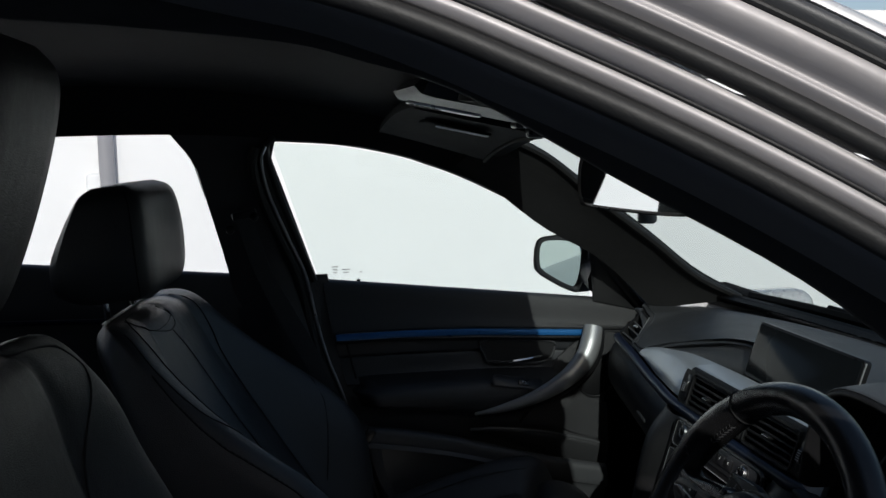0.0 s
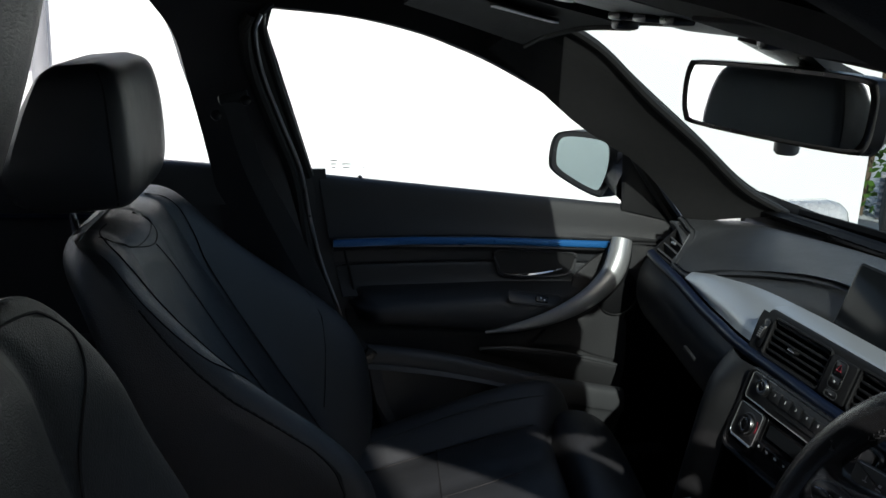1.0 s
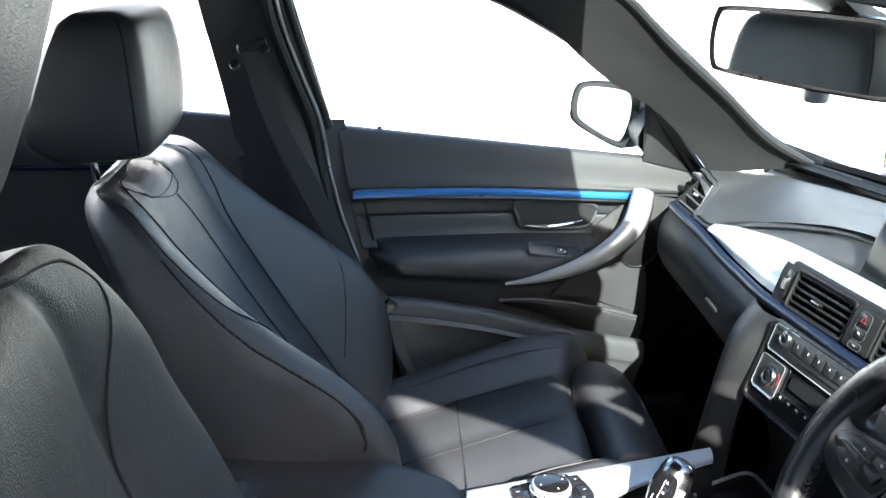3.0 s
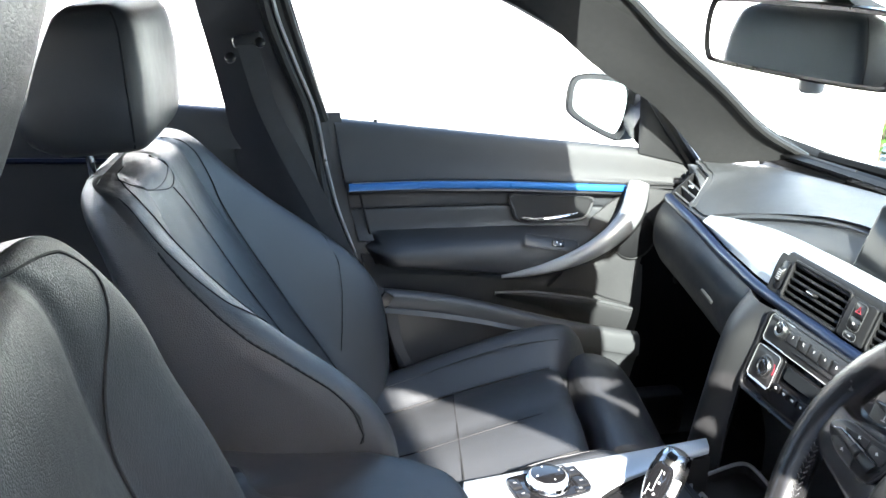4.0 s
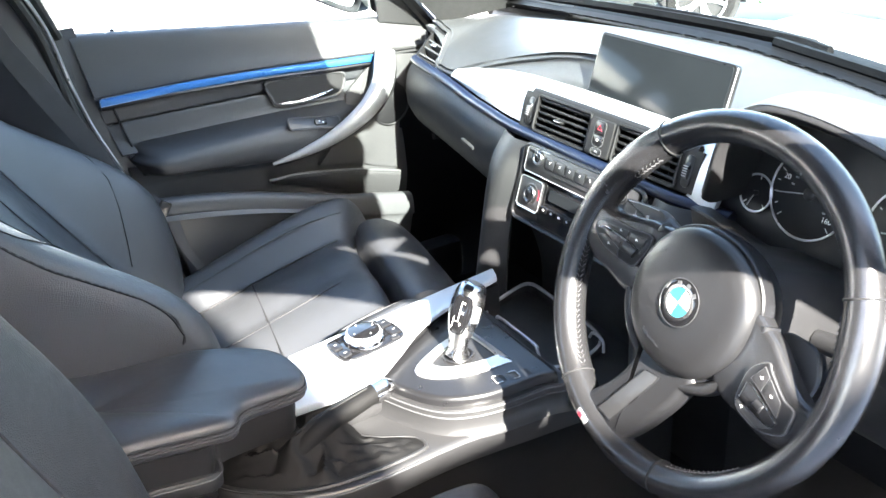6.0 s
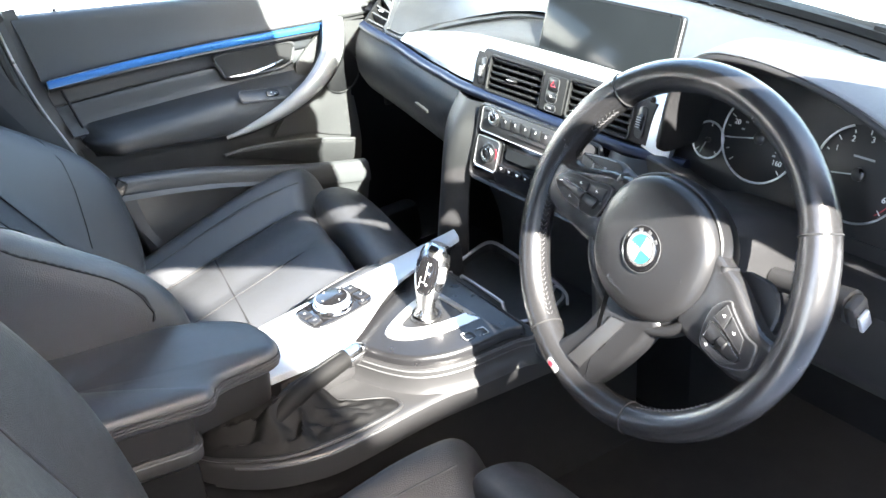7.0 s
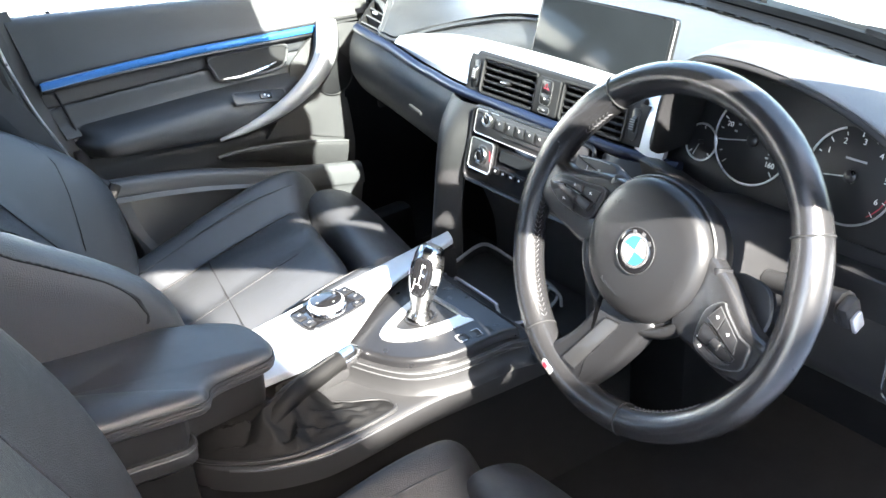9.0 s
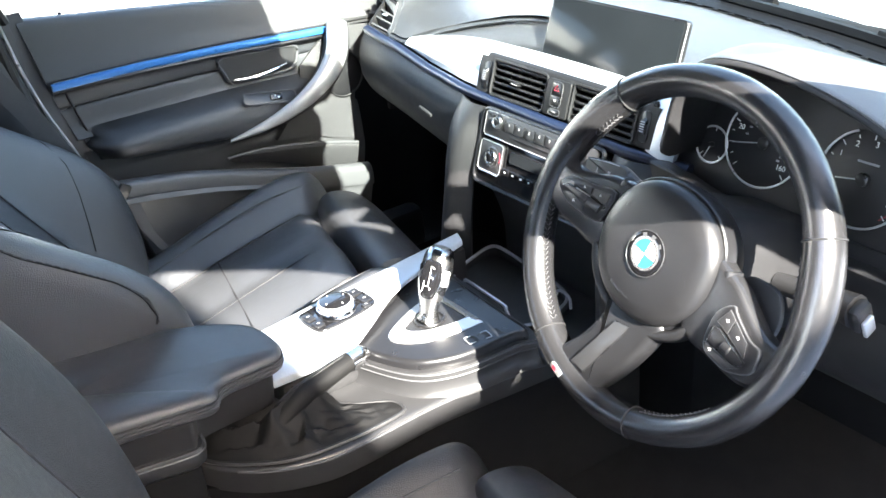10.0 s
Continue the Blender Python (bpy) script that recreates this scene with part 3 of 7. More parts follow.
part("handle_recess", prism(smooth_poly([(-0.076, 0.022), (0.0, 0.022), (0.070, 0.018), (0.075, 0.0), (0.060, -0.020), (0.0, -0.024), (-0.056, -0.022), (-0.070, -0.004)], 5), 0.003, M_DOOR), PLASTIC, pdoor)
part("release_lever", tube([(0.462, 0.690, 0.807), (0.49, 0.684, 0.806), (0.515, 0.680, 0.808), (0.545, 0.682, 0.811), (0.572, 0.690, 0.813)], [0.004, 0.0055, 0.0065, 0.0055, 0.003], 18, 8, flat=0.6), CHROME, pdoor, "chrome door release lever")
M_SW = axes((0.510, 0.6515, 0.7685), (1, 0, -0.16), (0, 0.58, 0.81))
sw = part("switch_panel", prism(rounded(0.105, 0.022, 0.007), 0.003, M_SW, 0.0012), SATIN, pdoor)
part("switch_edge", tube([M_SW @ Vector((p[0], p[1], 0.0025)) for p in rounded(0.107, 0.024, 0.007)], 0.0009, closed=True, seg=5), PLASTIC_GREY, sw)
part("window_switch", prism(rounded(0.024, 0.012, 0.003, 3, 0.012), 0.006, M_SW, 0.0015), GLOSS, sw)
for k in (0, 1):
    part("switch_mark", prism(rounded(0.003, 0.003, 0.0008, 2, 0.009 + 0.007 * k, 0.0015 - 0.003 * k), 0.0065, M_SW), WHITE_PRINT, sw)
part("lock_pin", lathe([(0.006, 0), (0.006, 0.004), (0.0035, 0.007), (0.0042, 0.011), (0.001, 0.0125)], Matrix.Translation((0.197, 0.722, belt(0.197) - 0.006))), SATIN, pdoor)
part("front_panel", sheet([
    [(0.600, 0.690, 0.800), (0.65, 0.688, 0.840), (0.70, 0.686, 0.856), (0.765, 0.684, 0.848)],
    [(0.592, 0.684, 0.765), (0.64, 0.686, 0.785), (0.69, 0.687, 0.800), (0.740, 0.687, 0.805)],
    [(0.575, 0.678, 0.738), (0.63, 0.682, 0.745), (0.68, 0.686, 0.750), (0.718, 0.688, 0.755)],
    [(0.545, 0.668, 0.705), (0.61, 0.676, 0.700), (0.66, 0.684, 0.695), (0.706, 0.688, 0.690)],
    [(0.520, 0.672, 0.675), (0.60, 0.680, 0.660), (0.65, 0.686, 0.640), (0.696, 0.688, 0.625)]], 20, 5, 0.008, away=(0.65, 2, 0.75)), DOOR_TRIM, pdoor, "smooth trim below the pull")
spk = part("speaker_grille", prism(disc(0.043, 40), 0.006, axes((0.688, 0.690, 0.764), (1, 0.02, 0), (0, 0.05, 1)), 0.002), DIAL, pdoor, "round black speaker mesh")
part("grille_ring", tube([axes((0.688, 0.6835, 0.764), (1, 0.02, 0), (0, 0.05, 1)) @ Vector((*p, 0)) for p in disc(0.044, 40)], 0.0016, closed=True, seg=6), PLASTIC, spk)
part("mirror_sail", sheet([[(0.672, 0.690, 1.045), (0.680, 0.698, 1.0), (0.688, 0.704, 0.918)], [(0.676, 0.684, 1.048), (0.692, 0.692, 1.0), (0.70, 0.698, 0.918)], [(0.70, 0.682, 1.028), (0.745, 0.690, 0.965), (0.815, 0.695, 0.892)]], 12, 4, 0.01, away=(0.7, 2, 1)), PLASTIC, pdoor, "black triangular mirror base cover")
part("frame_front", tube([(0.668, 0.66, 1.055), (0.70, 0.668, 1.015), (0.745, 0.68, 0.962), (0.80, 0.69, 0.90)], 0.012, 14, 8), RUBBER, pdoor)
part("frame_top", tube([(x, side_y(window_top(x)) + 0.012, window_top(x) + 0.013) for x in (0.025, 0.155, 0.26, 0.33, 0.40, 0.5, 0.58, 0.67)], 0.011, 40, 8), RUBBER, pdoor, "black window seal")
part("frame_rear", tube([(0.036, 0.594, 1.276), (0.020, 0.604, 1.250), (0.038, 0.628, 1.18), (0.068, 0.658, 1.095), (0.106, 0.694, 0.99)], 0.008, 24, 8), RUBBER, pdoor)
part("frame_band", sheet([[(a + 0.001, b + 0.006, c) for a, b, c in edge_line[:5]], [(0.050, 0.597, 1.274), (0.028, 0.604, 1.250), (0.050, 0.630, 1.178), (0.079, 0.660, 1.093), (0.114, 0.695, 0.99)]], 24, 3, 0.008, away=(0.05, 2, 1.1)), RUBBER, pdoor, "black rear edge of the window frame")
outline = [(x, side_y(window_top(x)) + 0.02, window_top(x)) for x in (0.03, 0.155, 0.26, 0.33, 0.40, 0.5, 0.58, 0.66)]
wpane = pane("window_1", outline + [(0.69, 0.725, 0.924), (0.40, 0.725, belt(0.4) - 0.004), (0.12, 0.725, belt(0.12) - 0.004)], SIDE_GLASS, "pale green tinted passenger window, closed")
for k, (dx, w) in enumerate(((0, 0.012), (0.022, 0.020), (0.052, 0.010))):
    for j in range(3 - k):
        part("etched_mark", box((0.15 + dx, 0.7175, 1.0 + 0.006 * j), (w * (0.6 + 0.2 * j), 0.0008, 0.0016), 0), POST_GREY, wpane, smooth=0)

part("shut_face", sheet([[(knots(z, [p[2] for p in edge_line[::-1]], [p[0] for p in edge_line[::-1]]) + 0.002, 0.703, z) for z in (1.0, 0.94, 0.88, 0.80, 0.72, 0.62, 0.50)], [(door_rear(z) + 0.012, 0.705, z) for z in (1.0, 0.94, 0.88, 0.80, 0.72, 0.62, 0.50)]], 24, 3, 0.006, away=(0.15, 2, 0.8)), PLASTIC_GREY, pdoor, "dark shut face at the rear of the door")

# wing mirror outside
wing = thing("wing_mirror", "black wing mirror on the passenger door", "mirror", (0.68, 0.80, 0.95))
M_WM = axes((0.625, 0.825, 0.987), (-0.06, -1, 0.02), (-0.1, 0, 1)) @ Matrix.Rotation(radians(0), 4, "Z")
shape = smooth_poly([(-0.092, -0.012), (-0.084, 0.036), (-0.05, 0.056), (0.05, 0.062), (0.090, 0.052), (0.090, 0.0), (0.065, -0.054), (0.035, -0.060), (-0.03, -0.046), (-0.078, -0.030)], 5)
M_WM = axes((0.660, 0.835, 0.985), (0.38, -0.92, 0.03), (0, 0, 1))
part("housing", loft([[M_WM @ Vector((p[0] * s, p[1] * s, d)) for p in shape] for d, s in ((0.0, 0.96), (0.004, 1.0), (-0.03, 1.02), (-0.065, 0.9), (-0.09, 0.55))]), DIAL, wing, "black mirror housing")
part("mirror_glass", prism([(p[0] * 0.83, p[1] * 0.80) for p in shape], 0.003, M_WM @ Matrix.Translation((0.004, 0.002, 0.004)) @ Matrix.Rotation(radians(-4), 4, "Y") @ Matrix.Rotation(radians(3), 4, "X")), WING_GLASS, wing, "mirror glass")
part("arm", tube([(0.712, 0.80, 0.985), (0.722, 0.76, 0.972), (0.724, 0.722, 0.962)], [0.040, 0.042, 0.042], 8, 12, flat=1.0), DIAL, wing, "black foot of the mirror")

# ---------------------------------------------------------------- rear door and bench
rdoor = thing("door_rear_left", "black rear passenger door with a dark blue strip", "door", (-0.5, 0.72, 0.35), kind="structure")
part("upper_trim", sheet([[(x, 0.735, 1.005 - 0.085 * (x + 0.05)) for x in (-1.1, -0.7, -0.4, -0.02)], [(x, 0.70, 1.008 - 0.085 * (x + 0.05)) for x in (-1.1, -0.7, -0.4, -0.02)], [(x, 0.69, 0.99 - 0.085 * (x + 0.05)) for x in (-1.1, -0.7, -0.4, -0.02)], [(x, 0.685, 0.945 - 0.02 * (x + 0.05)) for x in (-1.1, -0.7, -0.4, -0.02)]], 14, 4, 0.012, away=(0, 2, 0.9)), DOOR_TRIM, rdoor)
part("accent_strip", tube([(x, 0.68, 0.931 - 0.02 * (x + 0.3)) for x in (-0.8, -0.5, -0.1)], 0.005, 12, 6), BLUE_DARK, rdoor, "dark blue accent strip")
part("lower_trim", sheet([[(x, 0.695, 0.97) for x in (-1.1, -0.6, -0.02)], [(x, 0.69, 0.75) for x in (-1.1, -0.6, -0.02)], [(x, 0.66, 0.70) for x in (-1.1, -0.6, -0.02)], [(x, 0.69, 0.38) for x in (-1.1, -0.6, -0.02)]], 8, 4, 0.012, away=(0, 2, 0.6)), DOOR_TRIM, rdoor)
pane("window_2", [(-0.80, 0.60, 1.19), (-0.55, 0.60, 1.252), (-0.33, 0.60, 1.282), (-0.145, 0.60, 1.282), (-0.115, 0.61, 1.25), (-0.053, 0.70, 1.012), (-0.42, 0.70, 1.042), (-0.62, 0.70, 1.058)], REAR_GLASS, "clear rear passenger window, closed")
bench = thing("rear_bench", "black leather rear bench in shade", "seat", (-0.85, 0, 0.35))
part("bench_back", sheet([[(-1.02, y, 1.02) for y in (-0.62, -0.3, 0, 0.3, 0.62)], [(-0.95, y, 1.03) for y in (-0.62, -0.3, 0, 0.3, 0.62)], [(-0.85, y, 0.80) for y in (-0.62, -0.3, 0, 0.3, 0.62)], [(-0.78, y, 0.55) for y in (-0.62, -0.3, 0, 0.3, 0.62)]], 16, 4, 0.1, away=(-3, 0, 0.8)), LEATHER, bench)
part("bench_cushion", box((-0.62, 0, 0.44), (0.5, 1.24, 0.24), 0.06, seg=4), LEATHER, bench)

# ---------------------------------------------------------------- seats
def seat(base, lean, name, label, skew=0.0, drop=0.0, slim=1.0, plain=False, ahead=0.0):
    """A sports seat; base is the middle of its cushion's rear end, on the floor; lean tilts its backrest, skew turns it a little, drop lowers and slim narrows its cushion."""
    o = Vector(base)
    s = thing(name, label, "car seat", base, "front seats")
    hide = LEATHER_WORN_SHADED if plain else LEATHER
    root = o + Vector((0.12, 0, 0.31))
    S_UP, S_FWD = Vector((-math.sin(radians(lean)), 0, math.cos(radians(lean)))), Vector((math.cos(radians(lean)), 0, math.sin(radians(lean))))

    def back_pt(a, w, d):
        return root + S_UP * a + Vector((skew * w, w, 0)) + S_FWD * d

    if plain:
        hs = [-0.06, 0.0, 0.06, 0.13, 0.20, 0.27, 0.34, 0.40, 0.45, 0.485, 0.505, 0.512]
        half = [0.225, 0.240, 0.250, 0.256, 0.258, 0.256, 0.250, 0.240, 0.223, 0.198, 0.160, 0.10]
        wing_d = [0.020, 0.034, 0.046, 0.054, 0.056, 0.050, 0.040, 0.036, 0.024, 0.012, 0.0, -0.02]
        mid_d = [0.0, 0.005, 0.012, 0.014, 0.010, 0.004, 0.0, 0.002, 0.006, 0.004, -0.008, -0.03]
        thick = [0.12, 0.125, 0.12, 0.12, 0.12, 0.12, 0.12, 0.12, 0.118, 0.113, 0.10, 0.075]
    else:
        hs = [-0.09, -0.04, 0.02, 0.07, 0.12, 0.17, 0.22, 0.27, 0.32, 0.37, 0.41, 0.445, 0.472, 0.492, 0.506, 0.513]
        half = [0.225, 0.240, 0.250, 0.255, 0.257, 0.257, 0.256, 0.252, 0.244, 0.234, 0.224, 0.213, 0.200, 0.182, 0.155, 0.115]
        wing_d = [-0.005, 0.035, 0.066, 0.084, 0.086, 0.076, 0.059, 0.041, 0.024, 0.011, 0.003, -0.002, -0.009, -0.022, -0.042, -0.062]
        mid_d = [-0.03, -0.028, -0.026, -0.025, -0.025, -0.025, -0.025, -0.025, -0.023, -0.020, -0.015, -0.010, -0.011, -0.022, -0.041, -0.062]
        thick = [0.10, 0.115, 0.12, 0.122, 0.123, 0.124, 0.124, 0.124, 0.118, 0.110, 0.103, 0.097, 0.094, 0.092, 0.088, 0.082]

    def face(a):
        """The front of the backrest at a height: pairs of (share of the half width, depth), on one side."""
        w, b, c = (knots(a, hs, t) for t in (half, wing_d, mid_d))
        if plain:
            return w, [(1.0, 0.25 * b - 0.03), (0.985, 0.7 * b), (0.93, b), (0.85, 0.97 * b), (0.74, 0.66 * b + 0.34 * c), (0.62, 0.22 * b + 0.78 * c), (0.54, c - 0.004), (0.4, c + 0.003), (0.2, c + 0.006), (0, c + 0.007)]
        f, k = min(knots(a, [0.25, 0.42], [1.0, 1.45]), 9.0 * (b + knots(a, hs, thick) - 0.045)), b - c
        return w, [(1.0, b - 0.050 * f), (0.992, b - 0.026 * f), (0.965, b - 0.009 * f), (0.91, b - 0.001), (0.86, b - 0.02 * k), (0.79, b - 0.16 * k), (0.70, b - 0.52 * k), (0.61, b - 0.88 * k), (0.54, c - 0.002), (0.45, c), (0.25, c + 0.005), (0.06, c + 0.0055), (0, c + 0.004)]

    def on_face(a, v, lift=0.0):
        w, prof = face(a)
        return back_pt(a, v * w, knots(abs(v), [p[0] for p in prof[::-1]], [p[1] for p in prof[::-1]]) + lift)

    def ring(i):
        a, t = hs[i], thick[i]
        w, prof = face(a)
        prof = [(-v, d) for v, d in prof] + prof[-2::-1]
        pts = [back_pt(a, v * w, d) for v, d in prof]
        pts += [back_pt(a + (-0.01 if plain else -0.004), v * w, -t + (0.03 if plain else 0.045) * abs(v) ** 4) for v in (0.99, 0.85, 0.5, 0.0, -0.5, -0.85, -0.99)]
        return pts

    def around(pts, n=3):
        """The ring refined n times along a closed smooth curve."""
        out, k = [], len(pts)
        for i in range(k):
            a, b, c, e = pts[i - 1], pts[i], pts[(i + 1) % k], pts[(i + 2) % k]
            for t in [j / n for j in range(n)]:
                out.append(0.5 * ((2 * b) + (c - a) * t + (2 * a - 5 * b + 4 * c - e) * t * t + (3 * b - a - 3 * c + e) * t ** 3))
        return out

    rows_a = [around(ring(i)) for i in range(len(hs))]
    rings = [list(r) for r in zip(*[spline([r[k] for r in rows_a], 48) for k in range(len(rows_a[0]))])]
    back = part("backrest", loft(rings), hide, s)
    # stitched seams
    def seam(ws, lift, r=0.0022, mat=SEAM, name="seam"):
        r *= 1.0 if plain else 0.65
        pts = [on_face(p.x, p.y, lift + 0.0006) for p in spline([(a, v, 0) for a, v in ws], 40)]
        part(name, tube(pts, r, 60, 5), mat, back)
    for g in (-1, 1):
        if plain:
            seam([(0.502, 0.55 * g), (0.488, 0.84 * g), (0.459, 0.90 * g), (0.434, 0.82 * g), (0.40, 0.66 * g), (0.36, 0.57 * g), (0.30, 0.52 * g), (0.25, 0.48 * g), (0.21, 0.46 * g), (0.17, 0.45 * g), (0.12, 0.45 * g), (0.05, 0.45 * g)], 0.0, 0.0014)
        if plain:
            for e in (0, 0.008):
                pts = [back_pt(a, g * (knots(a, hs, half) + 0.001), d - e) for a, d in ((0.42, -0.066), (0.371, -0.036), (0.324, -0.009), (0.268, 0.017), (0.215, 0.030), (0.15, 0.040), (0.112, 0.036), (0.06, 0.02))]
                part("stitching", tube(pts, 0.0013, 40, 5), THREAD, back)
        else:
            # piped edge of the front panel, the seam beside it and a double row of stitches round the side bolster
            if g > 0:
                continue
            seam([(0.500, 0.40 * g), (0.497, 0.66 * g), (0.478, 0.80 * g), (0.44, 0.83 * g), (0.37, 0.82 * g), (0.30, 0.81 * g), (0.26, 0.805 * g)], 0.0004, 0.0016)
            seam([(0.484, 0.965 * g), (0.433, 0.97 * g), (0.376, 0.955 * g), (0.324, 0.93 * g), (0.285, 0.87 * g), (0.262, 0.81 * g)], 0.0002, 0.0015)
            for e in (0.0, 0.010):
                pts = [on_face(p.x, g * p.y, 0.0012) + Vector((0, 0.0016 * g, 0)) for p in spline([(0.415 - e, 0.985, 0), (0.345 - e, 0.984, 0), (0.261 - e, 0.980, 0), (0.186 - e, 0.976, 0), (0.14 - e, 0.978, 0), (0.112 - 0.6 * e, 0.988, 0), (0.09, 0.994 + 0.1 * e, 0)], 40)]
                part("seam", tube(pts, 0.0014, 60, 5), SEAM, back)
                bm = bmesh.new()
                path = spline(pts, 150)
                for k in range(1, 148, 3):
                    tube([path[k] + Vector((0, 0.0006 * g, 0)) + S_FWD * 0.0006, path[k + 1] + Vector((0, 0.0006 * g, 0)) + S_FWD * 0.0006], 0.0009, 2, 4, bm=bm)
                part("stitching", bm, THREAD, back)
    if not plain:
        seam([(0.492, 0.60), (0.46, 0.70), (0.41, 0.66), (0.353, 0.59), (0.273, 0.56), (0.15, 0.54), (0.0, 0.53)], 0.0, 0.0016)
        seam([(0.236, 0.92), (0.19, 0.83), (0.14, 0.755), (0.09, 0.685), (0.045, 0.62)], 0.0, 0.0014)
        seam([(0.443, -0.20), (0.41, -0.10), (0.36, -0.02), (0.30, 0.0), (0.2, 0.0), (0.1, 0.0), (0.02, 0.0)], 0.0004, 0.0013)
        for e in (0.0, 0.012):
            seam([(0.497 - e, -0.72 + e), (0.478, -0.66 + 2 * e), (0.460, -0.46 + e), (0.446 + e, -0.24), (0.452 + e, -0.06), (0.470, 0.0 - 3 * e), (0.490, -0.04 - 2 * e)], 0.0004, 0.0011)
    # headrest on two posts
    hb = root + S_UP * 0.506 + S_FWD * -0.048
    hb = hb + Vector((-0.026 if plain else 0.0, 0, 0.046 if plain else 0.024))
    up = Vector((0.285, 0, 0.958) if plain else (-0.10, 0, 0.995)).normalized()
    fw = Vector((0.958, 0, -0.285) if plain else (0.995, 0, 0.10)).normalized()
    tall = 1.3 if plain else 0.88
    rr = []
    for a, w, df, db in ((0.002, 0.085, 0.040, 0.030), (0.007, 0.106, 0.054, 0.050), (0.03, 0.120, 0.062, 0.076), (0.075, 0.125, 0.066, 0.078), (0.125, 0.121, 0.067, 0.058), (0.165, 0.113, 0.064, 0.038), (0.185, 0.104, 0.056, 0.026), (0.196, 0.088, 0.038, 0.012)):
        sec = []
        for v, d in ((-1, 0.2), (-1.0, 0.72), (-0.975, 0.9), (-0.9, 0.985), (-0.6, 1.02), (0, 1.03), (0.6, 1.02), (0.9, 0.985), (0.975, 0.9), (1.0, 0.72), (1, 0.2)):
            sec.append(hb + up * a * tall + Vector((skew * v * w, v * w, 0)) + fw * d * df)
        for v, d in ((0.985, -0.4), (0.95, -0.8), (0.85, -0.97), (0.4, -1), (0, -1), (-0.4, -1), (-0.85, -0.97), (-0.95, -0.8), (-0.985, -0.4)):
            sec.append(hb + up * a * tall + Vector((skew * v * w, v * w, 0)) + fw * d * db)
        rr.append(sec)
    hr = part("headrest", loft([[Vector(p) for p in r] for r in zip(*[spline([r[k] for r in rr], 24) for k in range(len(rr[0]))])]), hide if plain else LEATHER_SMOOTH, s)
    for g in (-1, 1):
        part("headrest_seam", tube([hb + up * a * tall + Vector((skew * g * w, g * w, 0)) + fw * d for a, w, d in ((0.01, 0.108, 0.043), (0.035, 0.1205, 0.047), (0.08, 0.1245, 0.049), (0.125, 0.1205, 0.049), (0.165, 0.112, 0.047), (0.186, 0.103, 0.041))], 0.0016, 20, 5), SEAM, hr)
        pb = hb + Vector((0.0 if plain else -0.022 + 0.062 * skew * g, 0.062 * g, 0))
        part("headrest_post", tube([pb - up * 0.09, pb + up * 0.06], 0.005, 4, 10), CHROME, s, "chrome headrest post")
        part("post_guide", tube([pb - up * (0.012 if plain else 0.056), pb + up * (0.006 if plain else -0.045)], [0.018, 0.014], 4, 12), SATIN, s)
    # cushion: rises to the front, its bolsters run on beside the thigh support
    def cush_pt(x, w, z):
        return o + Vector((ahead + x + 1.3 * skew * w, w, z - drop))

    rear_z = lambda x: knots(x, [0.06, 0.10, 0.18, 0.28, 0.36, 0.41, 0.44, 0.458, 0.468, 0.472], [0.222, 0.228, 0.238, 0.262, 0.281, 0.293, 0.297, 0.288, 0.266, 0.235])
    cs = []
    for x, bol, w in ((0.06, 0.015, 0.215), (0.10, 0.026, 0.230), (0.18, 0.036, 0.242), (0.28, 0.044, 0.246), (0.36, 0.047, 0.245), (0.41, 0.043, 0.242), (0.44, 0.035, 0.237), (0.458, 0.022, 0.228), (0.468, 0.008, 0.216), (0.472, 0.0, 0.205)):
        sec = []
        zc = rear_z(x)
        bol += knots(x, [0.06, 0.12, 0.24, 0.34, 0.42], [0.0, 0.022, 0.024, 0.012, 0.0]) if plain else 0.0
        for v, d in ((-1, -0.13), (-1.0, -0.03), (-0.985, 0.5 * bol), (-0.92, bol), (-0.83, 0.95 * bol), (-0.72, 0.55 * bol), (-0.62, 0.1 * bol), (-0.55, -0.004), (-0.35, 0.004), (-0.15, 0.006), (0, 0.003), (0.15, 0.006), (0.35, 0.004), (0.55, -0.004), (0.62, 0.1 * bol), (0.72, 0.55 * bol), (0.83, 0.95 * bol), (0.92, bol), (0.985, 0.5 * bol), (1.0, -0.03), (1, -0.13)):
            sec.append(cush_pt(x * (1 + 0.30 * max(0.0, abs(v) - 0.58)), v * w * slim, zc + d))
        cs.append(sec)
    fine = []
    for c in cs:
        fine.append(spline(c, 61))
    cu = part("cushion", loft([list(r) for r in zip(*[spline([c[k] for c in fine], 30) for k in range(61)])]), hide, s)
    xs_ = (0.10, 0.18, 0.28, 0.36, 0.44)
    for g in (-1, 1):
        for e in (0.0, 0.008):
            part("stitching", tube([cush_pt(x * 1.055, g * slim * (knots(x, [0.1, 0.18, 0.28, 0.44], [0.230, 0.242, 0.246, 0.237]) * 0.765 + e), rear_z(x) + knots(x, [0.10, 0.18, 0.28, 0.36, 0.44], [0.020, 0.027, 0.034, 0.0365, 0.028]) + (knots(x, [0.06, 0.12, 0.24, 0.34, 0.42], [0.0, 0.018, 0.019, 0.010, 0.0]) if plain else 0.0)) for x in xs_], 0.0013, 30, 5), THREAD, cu)
        part("cushion_seam", tube([cush_pt(x, g * slim * knots(x, [0.1, 0.18, 0.28, 0.44], [0.230, 0.242, 0.246, 0.237]) * 0.56, rear_z(x) - 0.002) for x in xs_], 0.0016, 24, 5), SEAM, cu)
    part("cushion_seam", tube([cush_pt(0.27, y, rear_z(0.27) + 0.005) for y in (-0.13, -0.05, 0.05, 0.13)], 0.0013, 12, 5), SEAM, cu)
